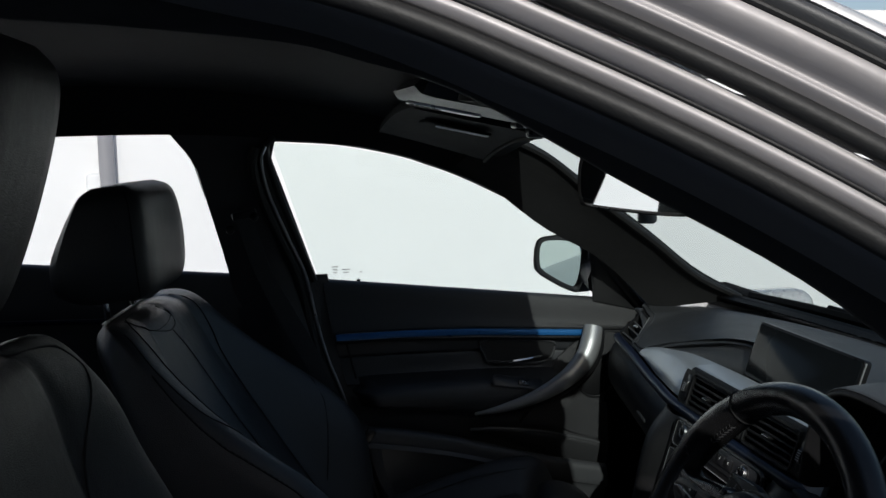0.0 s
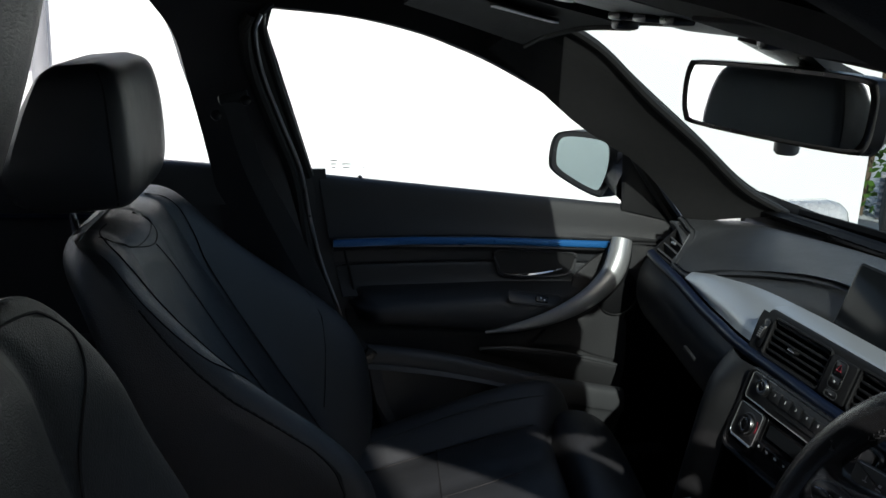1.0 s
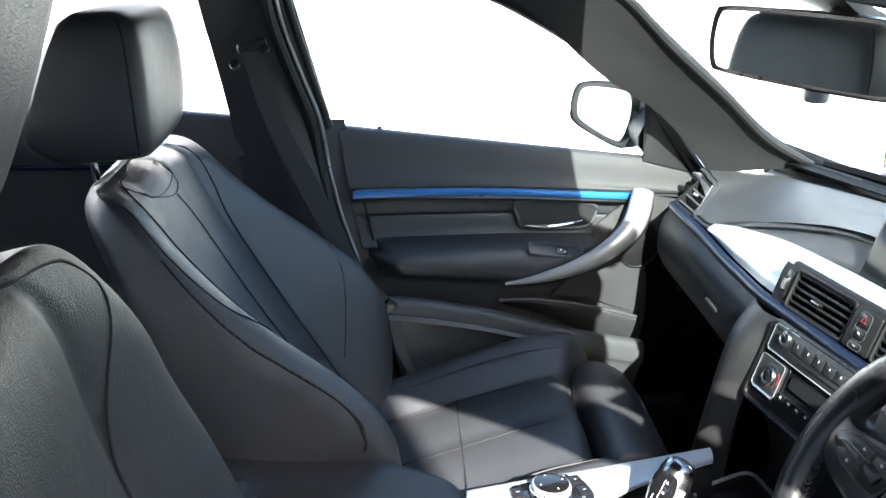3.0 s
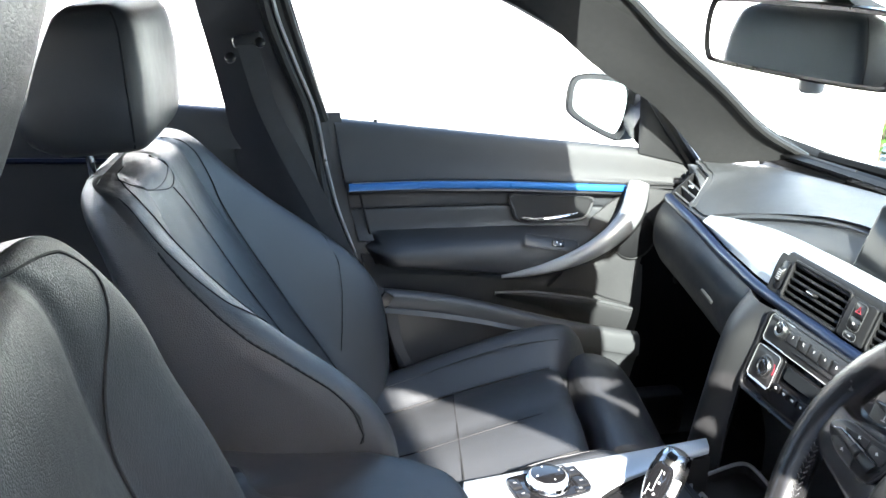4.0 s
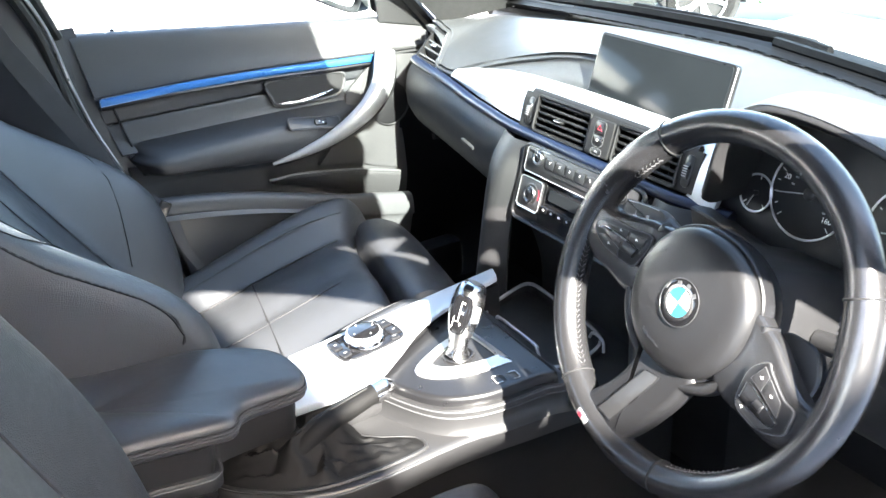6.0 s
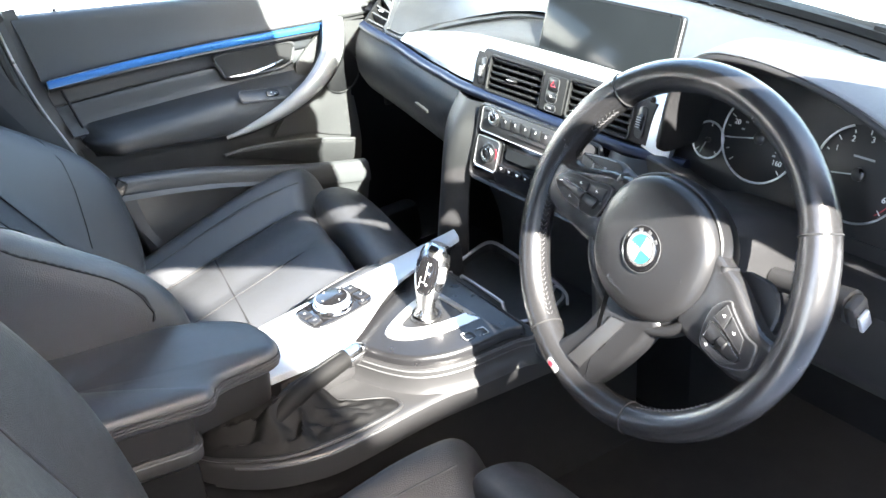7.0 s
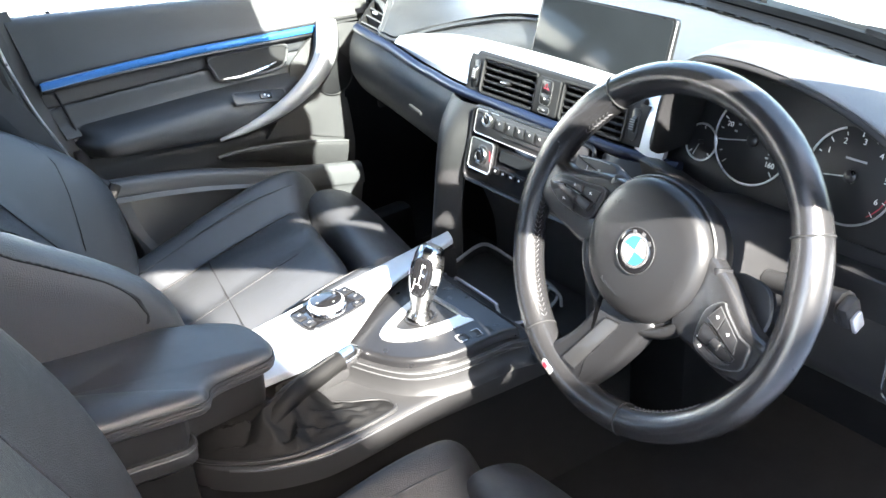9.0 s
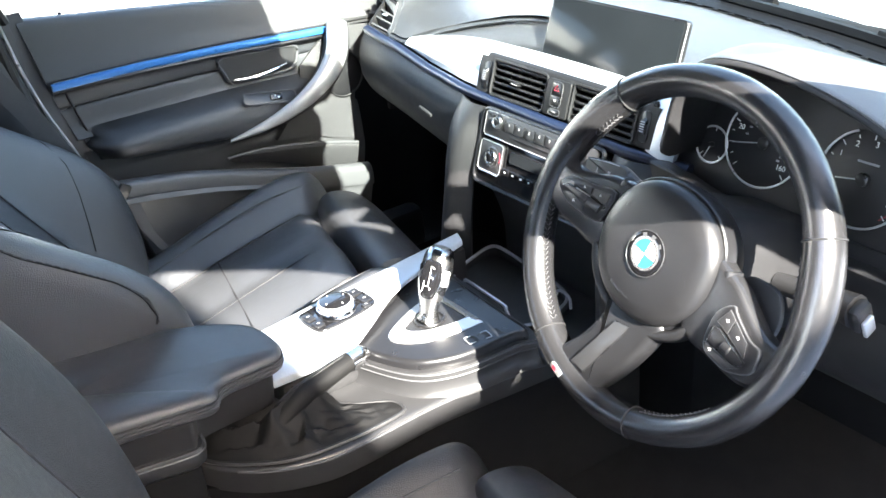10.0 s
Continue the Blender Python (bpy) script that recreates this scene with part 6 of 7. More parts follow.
# grey bezel that cups the lower half of the airbag cover
arc = [p for p in hub_out if p[1] < 0.034]
arc.sort(key=lambda p: math.atan2(p[0], -p[1]))
part("hub_bezel", sheet([[M_HUB @ Vector((p[0] * k_, p[1] * k_, h)) for p in arc] for k_, h in ((1.03, 0.006), (1.045, 0.014), (1.11, 0.017), (1.18, 0.014), (1.21, 0.0))], 48, 3, 0.004, away=tuple(W_C - W_N * 0.3)), AIRBAG, wheel, "satin grey bezel under the airbag cover")
# lower spoke with a metal insert
low = smooth_poly([(-0.030, -0.05), (0.046, -0.05), (0.047, -0.075), (0.042, -0.10), (0.033, -0.13), (0.022, -0.156), (0.012, -0.172), (-0.056, -0.172), (-0.043, -0.150), (-0.028, -0.120), (-0.021, -0.09), (-0.023, -0.07)], 4)
part("lower_spoke", prism(low[::-1], 0.022, M_W @ Matrix.Translation((0, 0, -0.012)), 0.008, 3), AIRBAG, wheel, "satin grey lower spoke")
ins = [(0.001, -0.083), (0.019, -0.077), (0.0185, -0.085), (0.000, -0.153), (-0.021, -0.155), (-0.017, -0.143)]
part("spoke_insert", prism(ins[::-1], 0.003, M_W @ Matrix.Translation((0, 0, 0.0085)), 0.001), GRAPHITE, wheel, "dark satin metal spoke insert")
part("insert_edge", tube([M_W @ Vector((p[0], p[1], 0.0110)) for p in ins], 0.0008, closed=True, seg=5), SATIN, wheel)
bd = part("rim_badge", prism(rounded(0.018, 0.008, 0.002, 3), 0.002, M_W @ Matrix.Translation((-0.026, -0.172, 0.0175)) @ Matrix.Rotation(radians(12), 4, "X") @ Matrix.Rotation(radians(-10), 4, "Z"), 0.0006), SATIN_SILVER, wheel)
part("badge_stripe", prism(rounded(0.006, 0.005, 0.001, 3), 0.0006, M_W @ Matrix.Translation((-0.028, -0.172, 0.0198)) @ Matrix.Rotation(radians(12), 4, "X"), 0), RED_PRINT, bd)
# round badge: dark ring, quartered white and blue
rb = part("round_badge", lathe([(0.0235, 0.0280), (0.0235, 0.0325), (0.0215, 0.0335), (0.017, 0.0335), (0.001, 0.0332)], M_HUB, 40), GLOSS, wheel, "round badge with black ring")
part("badge_ring", tube([M_HUB @ Vector((0.0232 * math.cos(a), 0.0232 * math.sin(a), 0.0328)) for a in [2 * math.pi * k / 40 for k in range(40)]], 0.0006, closed=True, seg=5), GRAPHITE, rb)
part("badge_ring", tube([M_HUB @ Vector((0.0142 * math.cos(a), 0.0142 * math.sin(a), 0.0337)) for a in [2 * math.pi * k / 32 for k in range(32)]], 0.0005, closed=True, seg=5), GRAPHITE, rb)
for q in range(4):
    poly = [(0, 0)] + [(0.0138 * math.cos(radians(90 * q + 90 * k / 10)), 0.0138 * math.sin(radians(90 * q + 90 * k / 10))) for k in range(11)]
    part("badge_quarter", prism(poly, 0.0006, M_HUB @ Matrix.Translation((0, 0, 0.0334))), BLUE_PRINT if q % 2 else WHITE_PRINT, rb)
for a in (55, 90, 125):
    b = box((0, 0, 0), (0.004, 0.0045, 0.0004), 0)
    bmesh.ops.transform(b, matrix=M_HUB @ Matrix.Rotation(radians(a), 4, "Z") @ Matrix.Translation((0.0187, 0, 0.0337)), verts=b.verts)
    part("badge_bar", b, PLASTIC_GREY, rb, smooth=0)
words("AIRBAG", 0.0085, M_HUB @ Matrix.Translation((-0.008, -0.048, 0.0298)) @ Matrix.Rotation(radians(-3), 4, "X"), SATIN, wheel, "embossed_word")
for hx_, hy_, tilt_ in ((0.050, 0.002, 20), (-0.050, 0.026, 20)):
    for dx, dy, w_, h_ in ((0, 0, 0.007, 0.0011), (0.0032, 0, 0.0012, 0.0055), (-0.002, -0.0022, 0.004, 0.0009)):
        hm = box((0, 0, 0), (w_, h_, 0.0006), 0)
        bmesh.ops.transform(hm, matrix=M_HUB @ Matrix.Translation((hx_, hy_, 0.0297)) @ Matrix.Rotation(radians(tilt_), 4, "Z") @ Matrix.Translation((dx, dy, 0)), verts=hm.verts)
        part("horn_mark", hm, SATIN, wheel, smooth=0)

# steering column, stalks
col = thing("steering_column", "grey plastic steering column with two stalks", "steering column", (0.55, -0.37, 0.80))
cc = []
for d, w, h in ((0.03, 0.055, 0.05), (0.06, 0.066, 0.058), (0.12, 0.07, 0.06), (0.19, 0.072, 0.06)):
    c = W_C - W_N * d
    m = axes(c, (0, -1, 0), W_U)
    cc.append([m @ Vector((*p, 0)) for p in rounded(w * 2, h * 2, 0.03, 5)])
part("shroud", loft(cc), VENT_BLACK, col, "dark grey plastic shroud")
PADDLE = [(0.078, 0.004), (0.098, 0.010), (0.118, 0.004), (0.127, -0.018), (0.122, -0.042), (0.108, -0.056), (0.090, -0.046)]
part("gear_paddle", prism(smooth_poly(PADDLE, 4), 0.006, M_W0 @ Matrix.Translation((0, 0, -0.034)), 0.0025), PLASTIC, col, "dark gear paddle")
part("wiper_stalk", tube([W_C - W_N * 0.10 + Vector((0, -0.07, 0.0)), W_C - W_N * 0.10 + Vector((0, -0.12, 0.005)), W_C - W_N * 0.095 + Vector((0, -0.160, 0.006))], [0.010, 0.012, 0.016], 8, 10, flat=1.1), PLASTIC, col, "black stalk with silver tip")
part("stalk_tip", box(W_C - W_N * 0.094 + Vector((0, -0.165, 0.004)), (0.024, 0.014, 0.030), 0.006, Matrix.Rotation(-RAKE, 3, "Y")), PLASTIC, col)
part("tip_edge", box(W_C - W_N * 0.094 + Vector((0, -0.174, -0.003)), (0.015, 0.005, 0.020), 0.002, Matrix.Rotation(-RAKE, 3, "Y")), SATIN_SILVER, col)
M_ST = axes((0.552, -0.193, 0.860), (0, -1, 0.10), (0.45, 0.1, 0.9))
part("lamp_stalk", tube([W_C - W_N * 0.10 + Vector((0, 0.06, 0.022)), W_C - W_N * 0.105 + Vector((0, 0.11, 0.028)), (0.556, -0.215, 0.858)], [0.010, 0.013, 0.013], 8, 10, flat=1.1), PLASTIC, col)
pad = part("stalk_pad", prism(smooth_poly([(-0.036, 0.010), (-0.032, 0.014), (0.020, 0.013), (0.034, 0.004), (0.040, -0.010), (0.034, -0.015), (-0.024, -0.015), (-0.033, -0.010)], 3), 0.012, M_ST @ Matrix.Translation((0, 0, -0.006)), 0.003), PLASTIC, col, "flat black stalk head with printed marks")
part("pad_edge", tube([M_ST @ Vector((x, y, 0.0062)) for x, y in ((-0.030, 0.0125), (0.0, 0.0128), (0.020, 0.0115))], 0.0006, 8, 5), POST_GREY, pad)
for mx_, my_, mw_, mh_ in ((-0.014, -0.002, 0.006, 0.0012), (-0.014, 0.001, 0.0012, 0.006), (0.006, -0.003, 0.008, 0.0014), (0.006, 0.001, 0.004, 0.003), (0.022, -0.006, 0.005, 0.003)):
    part("stalk_mark", prism(rounded(mw_, mh_, 0.0005, 2, mx_, my_), 0.0005, M_ST @ Matrix.Translation((0, 0, 0.0060))), POST_GREY, pad, smooth=0)

# ---------------------------------------------------------------- centre console
con = thing("centre_console", "black centre console with a silver top strip", "console", (0.2, 0.03, 0.32))
base_out = smooth_poly([(0.042, 0.03), (0.055, -0.026), (0.102, -0.078), (0.160, -0.107), (0.215, -0.115), (0.33, -0.113), (0.45, -0.125), (0.53, -0.133), (0.64, -0.142), (0.72, -0.12), (0.72, 0.12), (0.64, 0.152), (0.40, 0.146), (0.20, 0.142), (0.10, 0.138), (0.085, 0.10)], 5)
part("console_body", prism(base_out, 0.036, Matrix.Translation((0, 0, 0.554)), 0.007, 3), CONSOLE_GREY, con, "mid grey satin console body")
part("edge_line", tube([Vector((x, y - 0.001, 0.5865)) for x, y in base_out[8:41]], 0.0016, 80, 6), PLASTIC_GREY, con, "thin grey edge")
part("tunnel", prism([(0.05, 0.13), (0.05, -0.03), (0.15, -0.075), (0.70, -0.11), (0.70, 0.13)][::-1], 0.232, Matrix.Translation((0, 0, 0.325)), 0.0), CARPET, con, "black carpeted tunnel")
isl = smooth_poly([(0.279, 0.02), (0.289, -0.025), (0.312, -0.073), (0.340, -0.100), (0.385, -0.116), (0.456, -0.122), (0.492, -0.124), (0.498, -0.03), (0.501, 0.11), (0.40, 0.12), (0.31, 0.07)], 5)
ic = Vector((0.42, 0.0, 0))
part("gear_island", loft([[Vector((ic.x + (x - ic.x) * k_, ic.y + (y - ic.y) * k_, z)) for x, y in isl] for k_, z in ((1.07, 0.586), (1.03, 0.590), (1.0, 0.598), (0.992, 0.610), (0.995, 0.622), (0.985, 0.625))]), CONSOLE_GREY, con, "raised grey rim under the gear surround")
for k_, z in ((1.002, 0.6225), (1.004, 0.614)):
    part("plate_edge", tube([Vector((ic.x + (x - ic.x) * k_, ic.y + (y - ic.y) * k_, z)) for x, y in isl[3:34]], 0.0011, 60, 6), PLASTIC_GREY, con)
# silver strip along the passenger's side
def top_z(x):
    return knots(x, [0.16, 0.30, 0.45, 0.56], [0.648, 0.652, 0.656, 0.660])


part("silver_strip", sheet([
    [(0.165, -0.006, top_z(0.165) - 0.012), (0.22, -0.010, top_z(0.22) - 0.012), (0.275, -0.008, top_z(0.28) - 0.01), (0.325, 0.020, top_z(0.33) - 0.008), (0.385, 0.060, top_z(0.4) - 0.006), (0.45, 0.085, top_z(0.45) - 0.006), (0.543, 0.108, top_z(0.54) - 0.006)],
    [(0.168, 0.0, top_z(0.165)), (0.225, -0.005, top_z(0.22)), (0.28, -0.002, top_z(0.28)), (0.33, 0.024, top_z(0.33)), (0.39, 0.064, top_z(0.4)), (0.455, 0.089, top_z(0.45)), (0.545, 0.112, top_z(0.54))],
    [(0.19, 0.06, top_z(0.18) + 0.002), (0.24, 0.058, top_z(0.23) + 0.002), (0.30, 0.06, top_z(0.28) + 0.002), (0.35, 0.075, top_z(0.34) + 0.002), (0.41, 0.096, top_z(0.4) + 0.002), (0.47, 0.11, top_z(0.45) + 0.002), (0.55, 0.125, top_z(0.54) + 0.001)],
    [(0.205, 0.108, top_z(0.2)), (0.25, 0.112, top_z(0.24)), (0.31, 0.117, top_z(0.3)), (0.36, 0.121, top_z(0.35)), (0.42, 0.126, top_z(0.41)), (0.48, 0.131, top_z(0.47)), (0.553, 0.136, top_z(0.55))],
    [(0.205, 0.114, top_z(0.2) - 0.015), (0.25, 0.118, top_z(0.24) - 0.015), (0.31, 0.123, top_z(0.3) - 0.015), (0.36, 0.127, top_z(0.35) - 0.015), (0.42, 0.132, top_z(0.41) - 0.015), (0.48, 0.137, top_z(0.47) - 0.015), (0.555, 0.142, top_z(0.55) - 0.015)]], 30, 4, 0.012, away=(0.3, 0.05, 0)), ALU, con, "brushed aluminium console strip")
part("strip_bed", box((0.31, 0.060, 0.61), (0.27, 0.13, 0.05), 0.012, Matrix.Rotation(radians(-1.5), 3, "Y")), PLASTIC, con)
part("strip_bed", box((0.49, 0.122, 0.615), (0.12, 0.024, 0.06), 0.004), PLASTIC, con)
# gear surround plate
plate = smooth_poly([(0.286, 0.015), (0.297, -0.025), (0.318, -0.068), (0.345, -0.092), (0.387, -0.108), (0.456, -0.113), (0.482, -0.115), (0.486, -0.03), (0.490, 0.06), (0.488, 0.100), (0.44, 0.096), (0.37, 0.06), (0.31, 0.035)], 5)
part("gear_plate", prism(plate, 0.034, Matrix.Translation((0, 0, 0.600)) @ Matrix.Rotation(radians(-0.7), 4, "Y"), 0.007, 3), SATIN, con, "satin black gear surround")
zp = 0.6385
tri = smooth_poly([(0.331, -0.010), (0.345, -0.042), (0.392, -0.061), (0.438, -0.066), (0.446, -0.058), (0.444, 0.030), (0.436, 0.040), (0.382, 0.022)], 4)
tri_in = [((x - 0.415) * 0.70 + 0.415, (y + 0.012) * 0.64 - 0.012) for x, y in tri]
bm = bmesh.new()
lo = [bm.verts.new((x, y, zp + 0.002)) for x, y in tri]
li = [bm.verts.new((x, y, zp + 0.005)) for x, y in tri_in]
lb = [bm.verts.new((x, y, zp - 0.006)) for x, y in tri]
lq = [bm.verts.new((x, y, zp - 0.006)) for x, y in tri_in]
for i in range(len(tri)):
    j = (i + 1) % len(tri)
    for a, b in ((lo, li), (lb, lo), (li, lq), (lq, lb)):
        bm.faces.new((a[i], a[j], b[j], b[i]))
part("selector_ring", bm, SATIN_SILVER, con, "bright silver frame round the gear selector")
part("selector_boot", prism(tri_in, 0.002, Matrix.Translation((0, 0, zp - 0.001))), PLASTIC, con)
for k, (x, y) in enumerate(((0.409, -0.090), (0.427, -0.093), (0.446, -0.097))):
    b = part("mode_key", prism(rounded(0.015, 0.017, 0.003, 3), 0.003, axes((x, y, zp - 0.002), (1, -0.15, 0), (0.15, 1, 0)), 0.001), SATIN, con)
    if k < 2:
        part("key_edge", tube([axes((x, y, zp + 0.0015), (1, -0.15, 0), (0.15, 1, 0)) @ Vector(((1 if k else -1) * p[0], p[1], 0)) for p in ((-0.002, -0.008), (0.006, -0.008), (0.0075, -0.006), (0.0075, 0.006), (0.006, 0.008), (-0.002, 0.008))], 0.0007, seg=5), SATIN_SILVER, b)
# open tray in front
tray = thing("storage_tray", "open black tray with silver bars before the gear lever", "tray", (0.575, 0.03, 0.58))
rim_pts = [(0.516, 0.095, 0.606), (0.532, 0.118, 0.606), (0.576, 0.134, 0.607), (0.610, 0.143, 0.608), (0.626, 0.140, 0.608), (0.630, 0.120, 0.608), (0.627, 0.060, 0.606), (0.622, -0.01, 0.605), (0.610, -0.050, 0.604), (0.58, -0.066, 0.602), (0.54, -0.074, 0.602), (0.504, -0.062, 0.604)]
part("tray_floor", prism([(x - 0.002, y * 0.98) for x, y, z in rim_pts][::-1], 0.003, Matrix.Translation((0, 0, 0.5915)), 0.0), RUBBER, tray, "black rubber mat")
part("tray_rim", tube(rim_pts, 0.0028, 60, 6), POST_GREY, tray)
part("tray_wall", sheet([rim_pts, [(x, y * 0.985, 0.592) for x, y, z in rim_pts]], 44, 3, 0.003, away=(0.6, 0.03, 0.3)), PLASTIC, tray)
part("front_line", tube([(0.517, 0.108, 0.608), (0.508, 0.02, 0.608), (0.500, -0.062, 0.607)], 0.0016, 16, 6), SATIN_SILVER, tray)
BAR_1 = [(0.515, 0.079, 0.598), (0.523, 0.081, 0.610), (0.524, 0.075, 0.612), (0.522, 0.03, 0.613), (0.520, -0.018, 0.612), (0.516, -0.026, 0.611), (0.510, -0.045, 0.600)]
BAR_2 = [(0.607, -0.030, 0.600), (0.606, -0.038, 0.611), (0.603, -0.062, 0.611), (0.595, -0.074, 0.600)]
part("tray_bar", tube(BAR_1, 0.0024, 40, 8), SATIN_SILVER, tray, "silver bar")
part("tray_bar", tube(BAR_2, 0.0022, 16, 8), SATIN_SILVER, tray, "silver bar")

# gear selector
gear = thing("gear_selector", "silver and gloss black automatic gear selector", "gear lever", (0.418, 0.005, 0.64))
sections = []
for p, a, b in (((0.395, -0.014, 0.640), 0.0160, 0.0160), ((0.396, -0.013, 0.648), 0.0125, 0.0130), ((0.399, -0.011, 0.660), 0.0120, 0.0130), ((0.405, -0.008, 0.673), 0.0150, 0.0165), ((0.413, -0.005, 0.688), 0.0180, 0.0215), ((0.421, -0.003, 0.704), 0.0190, 0.0225), ((0.429, -0.001, 0.719), 0.0175, 0.0205), ((0.434, 0.000, 0.728), 0.0140, 0.0165), ((0.436, 0.001, 0.731), 0.0080, 0.0095)):
    c = Vector(p)
    sections.append([c + Vector((a * math.copysign(abs(math.cos(t)) ** (0.7 if math.cos(t) < 0 else 1), math.cos(t)), b * math.copysign(abs(math.sin(t)) ** 0.9, math.sin(t)), -0.4 * a * math.cos(t))) for t in [2 * math.pi * k / 24 for k in range(24)]])
lever_rings = [list(r) for r in zip(*[spline([c[k] for c in sections], 30) for k in range(24)])]
part("lever", loft(lever_rings), LEVER_SILVER, gear, "satin silver lever")
part("lever_collar", tube([Vector((0.396 + 0.020 * math.cos(a), -0.0135 + 0.018 * math.sin(a), 0.6415)) for a in [2 * math.pi * k / 24 for k in range(24)]], 0.0022, closed=True, seg=6), SATIN, gear)


def outmost(way):
    # the point of the lever that lies furthest that way
    return max((p for r in lever_rings for p in r), key=lambda p: p.dot(Vector(way)))


GR_X, GR_Y = Vector((0.30, -0.93, -0.08)).normalized(), Vector((0.40, 0.05, 0.90)).normalized()
GR_N = GR_X.cross(GR_Y).normalized()
M_GR = axes(outmost(GR_N) - GR_N * 0.0045 + GR_Y * 0.002, GR_X, GR_Y)
gf = part("gear_face", prism(smooth_poly([(-0.011, 0.023), (0.0, 0.025), (0.011, 0.023), (0.0145, 0.0), (0.009, -0.024), (0, -0.027), (-0.009, -0.024), (-0.0145, 0.0)], 4), 0.007, M_GR, 0.003), GLOSS, gear, "gloss black face with gear pattern")
for a, b in (((0.001, 0.018), (0.001, -0.010)), ((-0.006, -0.010), (0.001, -0.010)), ((-0.006, -0.004), (-0.006, -0.018))):
    part("pattern_line", tube([M_GR @ Vector((*a, 0.0073)), M_GR @ Vector((*b, 0.0073))], 0.0004, 3, 5), WHITE_PRINT, gf)
for t_, x, y in (("R", 0.005, 0.016), ("N", 0.005, 0.003), ("D", 0.005, -0.012), ("S", -0.008, -0.020)):
    words(t_, 0.0042, M_GR @ Matrix.Translation((x, y, 0.0073)), WHITE_PRINT, gf, "gear_letter")
PK_N = Vector((-0.40, -0.25, 0.88)).normalized()
PK_X = (GR_X - PK_N * GR_X.dot(PK_N)).normalized()
part("park_key", prism(rounded(0.012, 0.008, 0.002, 3), 0.003, axes(outmost(PK_N) - PK_N * 0.0018, PK_X, PK_N.cross(PK_X)), 0.0008), SATIN, gear, "black parking key")
SK_N = Vector((0.12, -0.99, 0.05)).normalized()
SK_Y = (GR_Y - SK_N * GR_Y.dot(SK_N)).normalized()
part("side_key", prism(rounded(0.012, 0.022, 0.003, 3), 0.003, axes(outmost(SK_N) - SK_N * 0.0015, SK_Y.cross(SK_N), SK_Y), 0.001), SATIN_SILVER, gear)

# rotary controller
rot = thing("rotary_controller", "round knurled controller knob with keys", "controller", (0.302, 0.072, 0.655))
M_ID = axes((0.302, 0.072, 0.654), (1, 0.12, 0.01), (-0.12, 1, 0))
part("key_base", prism(smooth_poly([(-0.046, 0.022), (-0.047, -0.022), (-0.028, -0.029), (0.0, -0.030), (0.032, -0.029), (0.050, -0.021), (0.051, 0.020), (0.032, 0.029), (0.0, 0.030), (-0.028, 0.029)], 3), 0.0045, M_ID, 0.0015), GLOSS, rot)
part("knob_skirt", lathe([(0.0285, 0.003), (0.0285, 0.007), (0.0265, 0.010), (0.024, 0.0105)], M_ID, 40), CHROME, rot)
kn = part("knob", lathe([(0.0245, 0.006), (0.0245, 0.0155), (0.0235, 0.0175), (0.021, 0.0185)], M_ID, 48), SATIN_SILVER, rot, "silver knurled knob")
part("knob_top", lathe([(0.0222, 0.017), (0.0216, 0.0188), (0.016, 0.0196), (0.001, 0.0198)], M_ID, 40), GLOSS, kn, "black touch surface")
for k in range(4):
    a = math.pi / 2 * k + 0.1
    part("knob_mark", lathe([(0.0011, 0.0192), (0.0011, 0.0199), (0.0003, 0.0200)], M_ID @ Matrix.Translation((0.0155 * math.cos(a), 0.0155 * math.sin(a), 0)), 8), WHITE_PRINT, kn)
bm = bmesh.new()
for k in range(48):
    a = 2 * math.pi * k / 48
    box(M_ID @ Vector((0.0246 * math.cos(a), 0.0246 * math.sin(a), 0.0115)), (0.0012, 0.0012, 0.008), 0, Matrix.Rotation(a + 0.12, 3, "Z"), bm)
part("knurling", bm, CHROME, kn, smooth=0)
for x, y, w, h in ((0.041, 0.014, 0.016, 0.018), (0.041, -0.010, 0.016, 0.020), (0.030, 0.025, 0.014, 0.008), (-0.040, 0.010, 0.013, 0.020), (-0.040, -0.014, 0.013, 0.016), (0.032, -0.025, 0.012, 0.008)):
    kk = part("menu_key", prism(rounded(w, h, 0.002, 3, x, y), 0.003, M_ID @ Matrix.Translation((0, 0, 0.0043)), 0.001), SATIN, rot)
    part("key_mark", box(M_ID @ Vector((x, y, 0.0075)), (0.0042, 0.0009, 0.0005), 0, Matrix.Rotation(0.12, 3, "Z")), POST_GREY, kk, smooth=0)

# armrest box
arm = thing("armrest_box", "padded black leather armrest with stitched edge", "armrest", (-0.05, 0.05, 0.60))
lid = [(-0.30, -0.050), (-0.15, -0.048), (-0.03, -0.050), (0.04, -0.056), (0.066, -0.058), (0.078, -0.053), (0.086, -0.040), (0.102, -0.032), (0.141, -0.031), (0.165, -0.029), (0.177, -0.018), (0.182, 0.01), (0.175, 0.052), (0.154, 0.079), (0.119, 0.105), (0.04, 0.136), (-0.05, 0.146), (-0.30, 0.150)]
lp = smooth_poly(lid, 5)
def lid_z(x):
    f = min(1.0, max(0.0, (x + 0.3) / 0.44))
    return 0.031 * (1 - f * f * (3 - 2 * f)) - 0.001
def rim_in(pts, d, z):
    """The lid's outline drawn in by d, at height z."""
    out, n = [], len(pts)
    for k in range(n):
        a, b = pts[k - 2], pts[(k + 2) % n]
        t = Vector((b[0] - a[0], b[1] - a[1])).normalized()
        out.append(Vector((pts[k][0] - t.y * d, pts[k][1] + t.x * d, z + lid_z(pts[k][0]))))
    return out
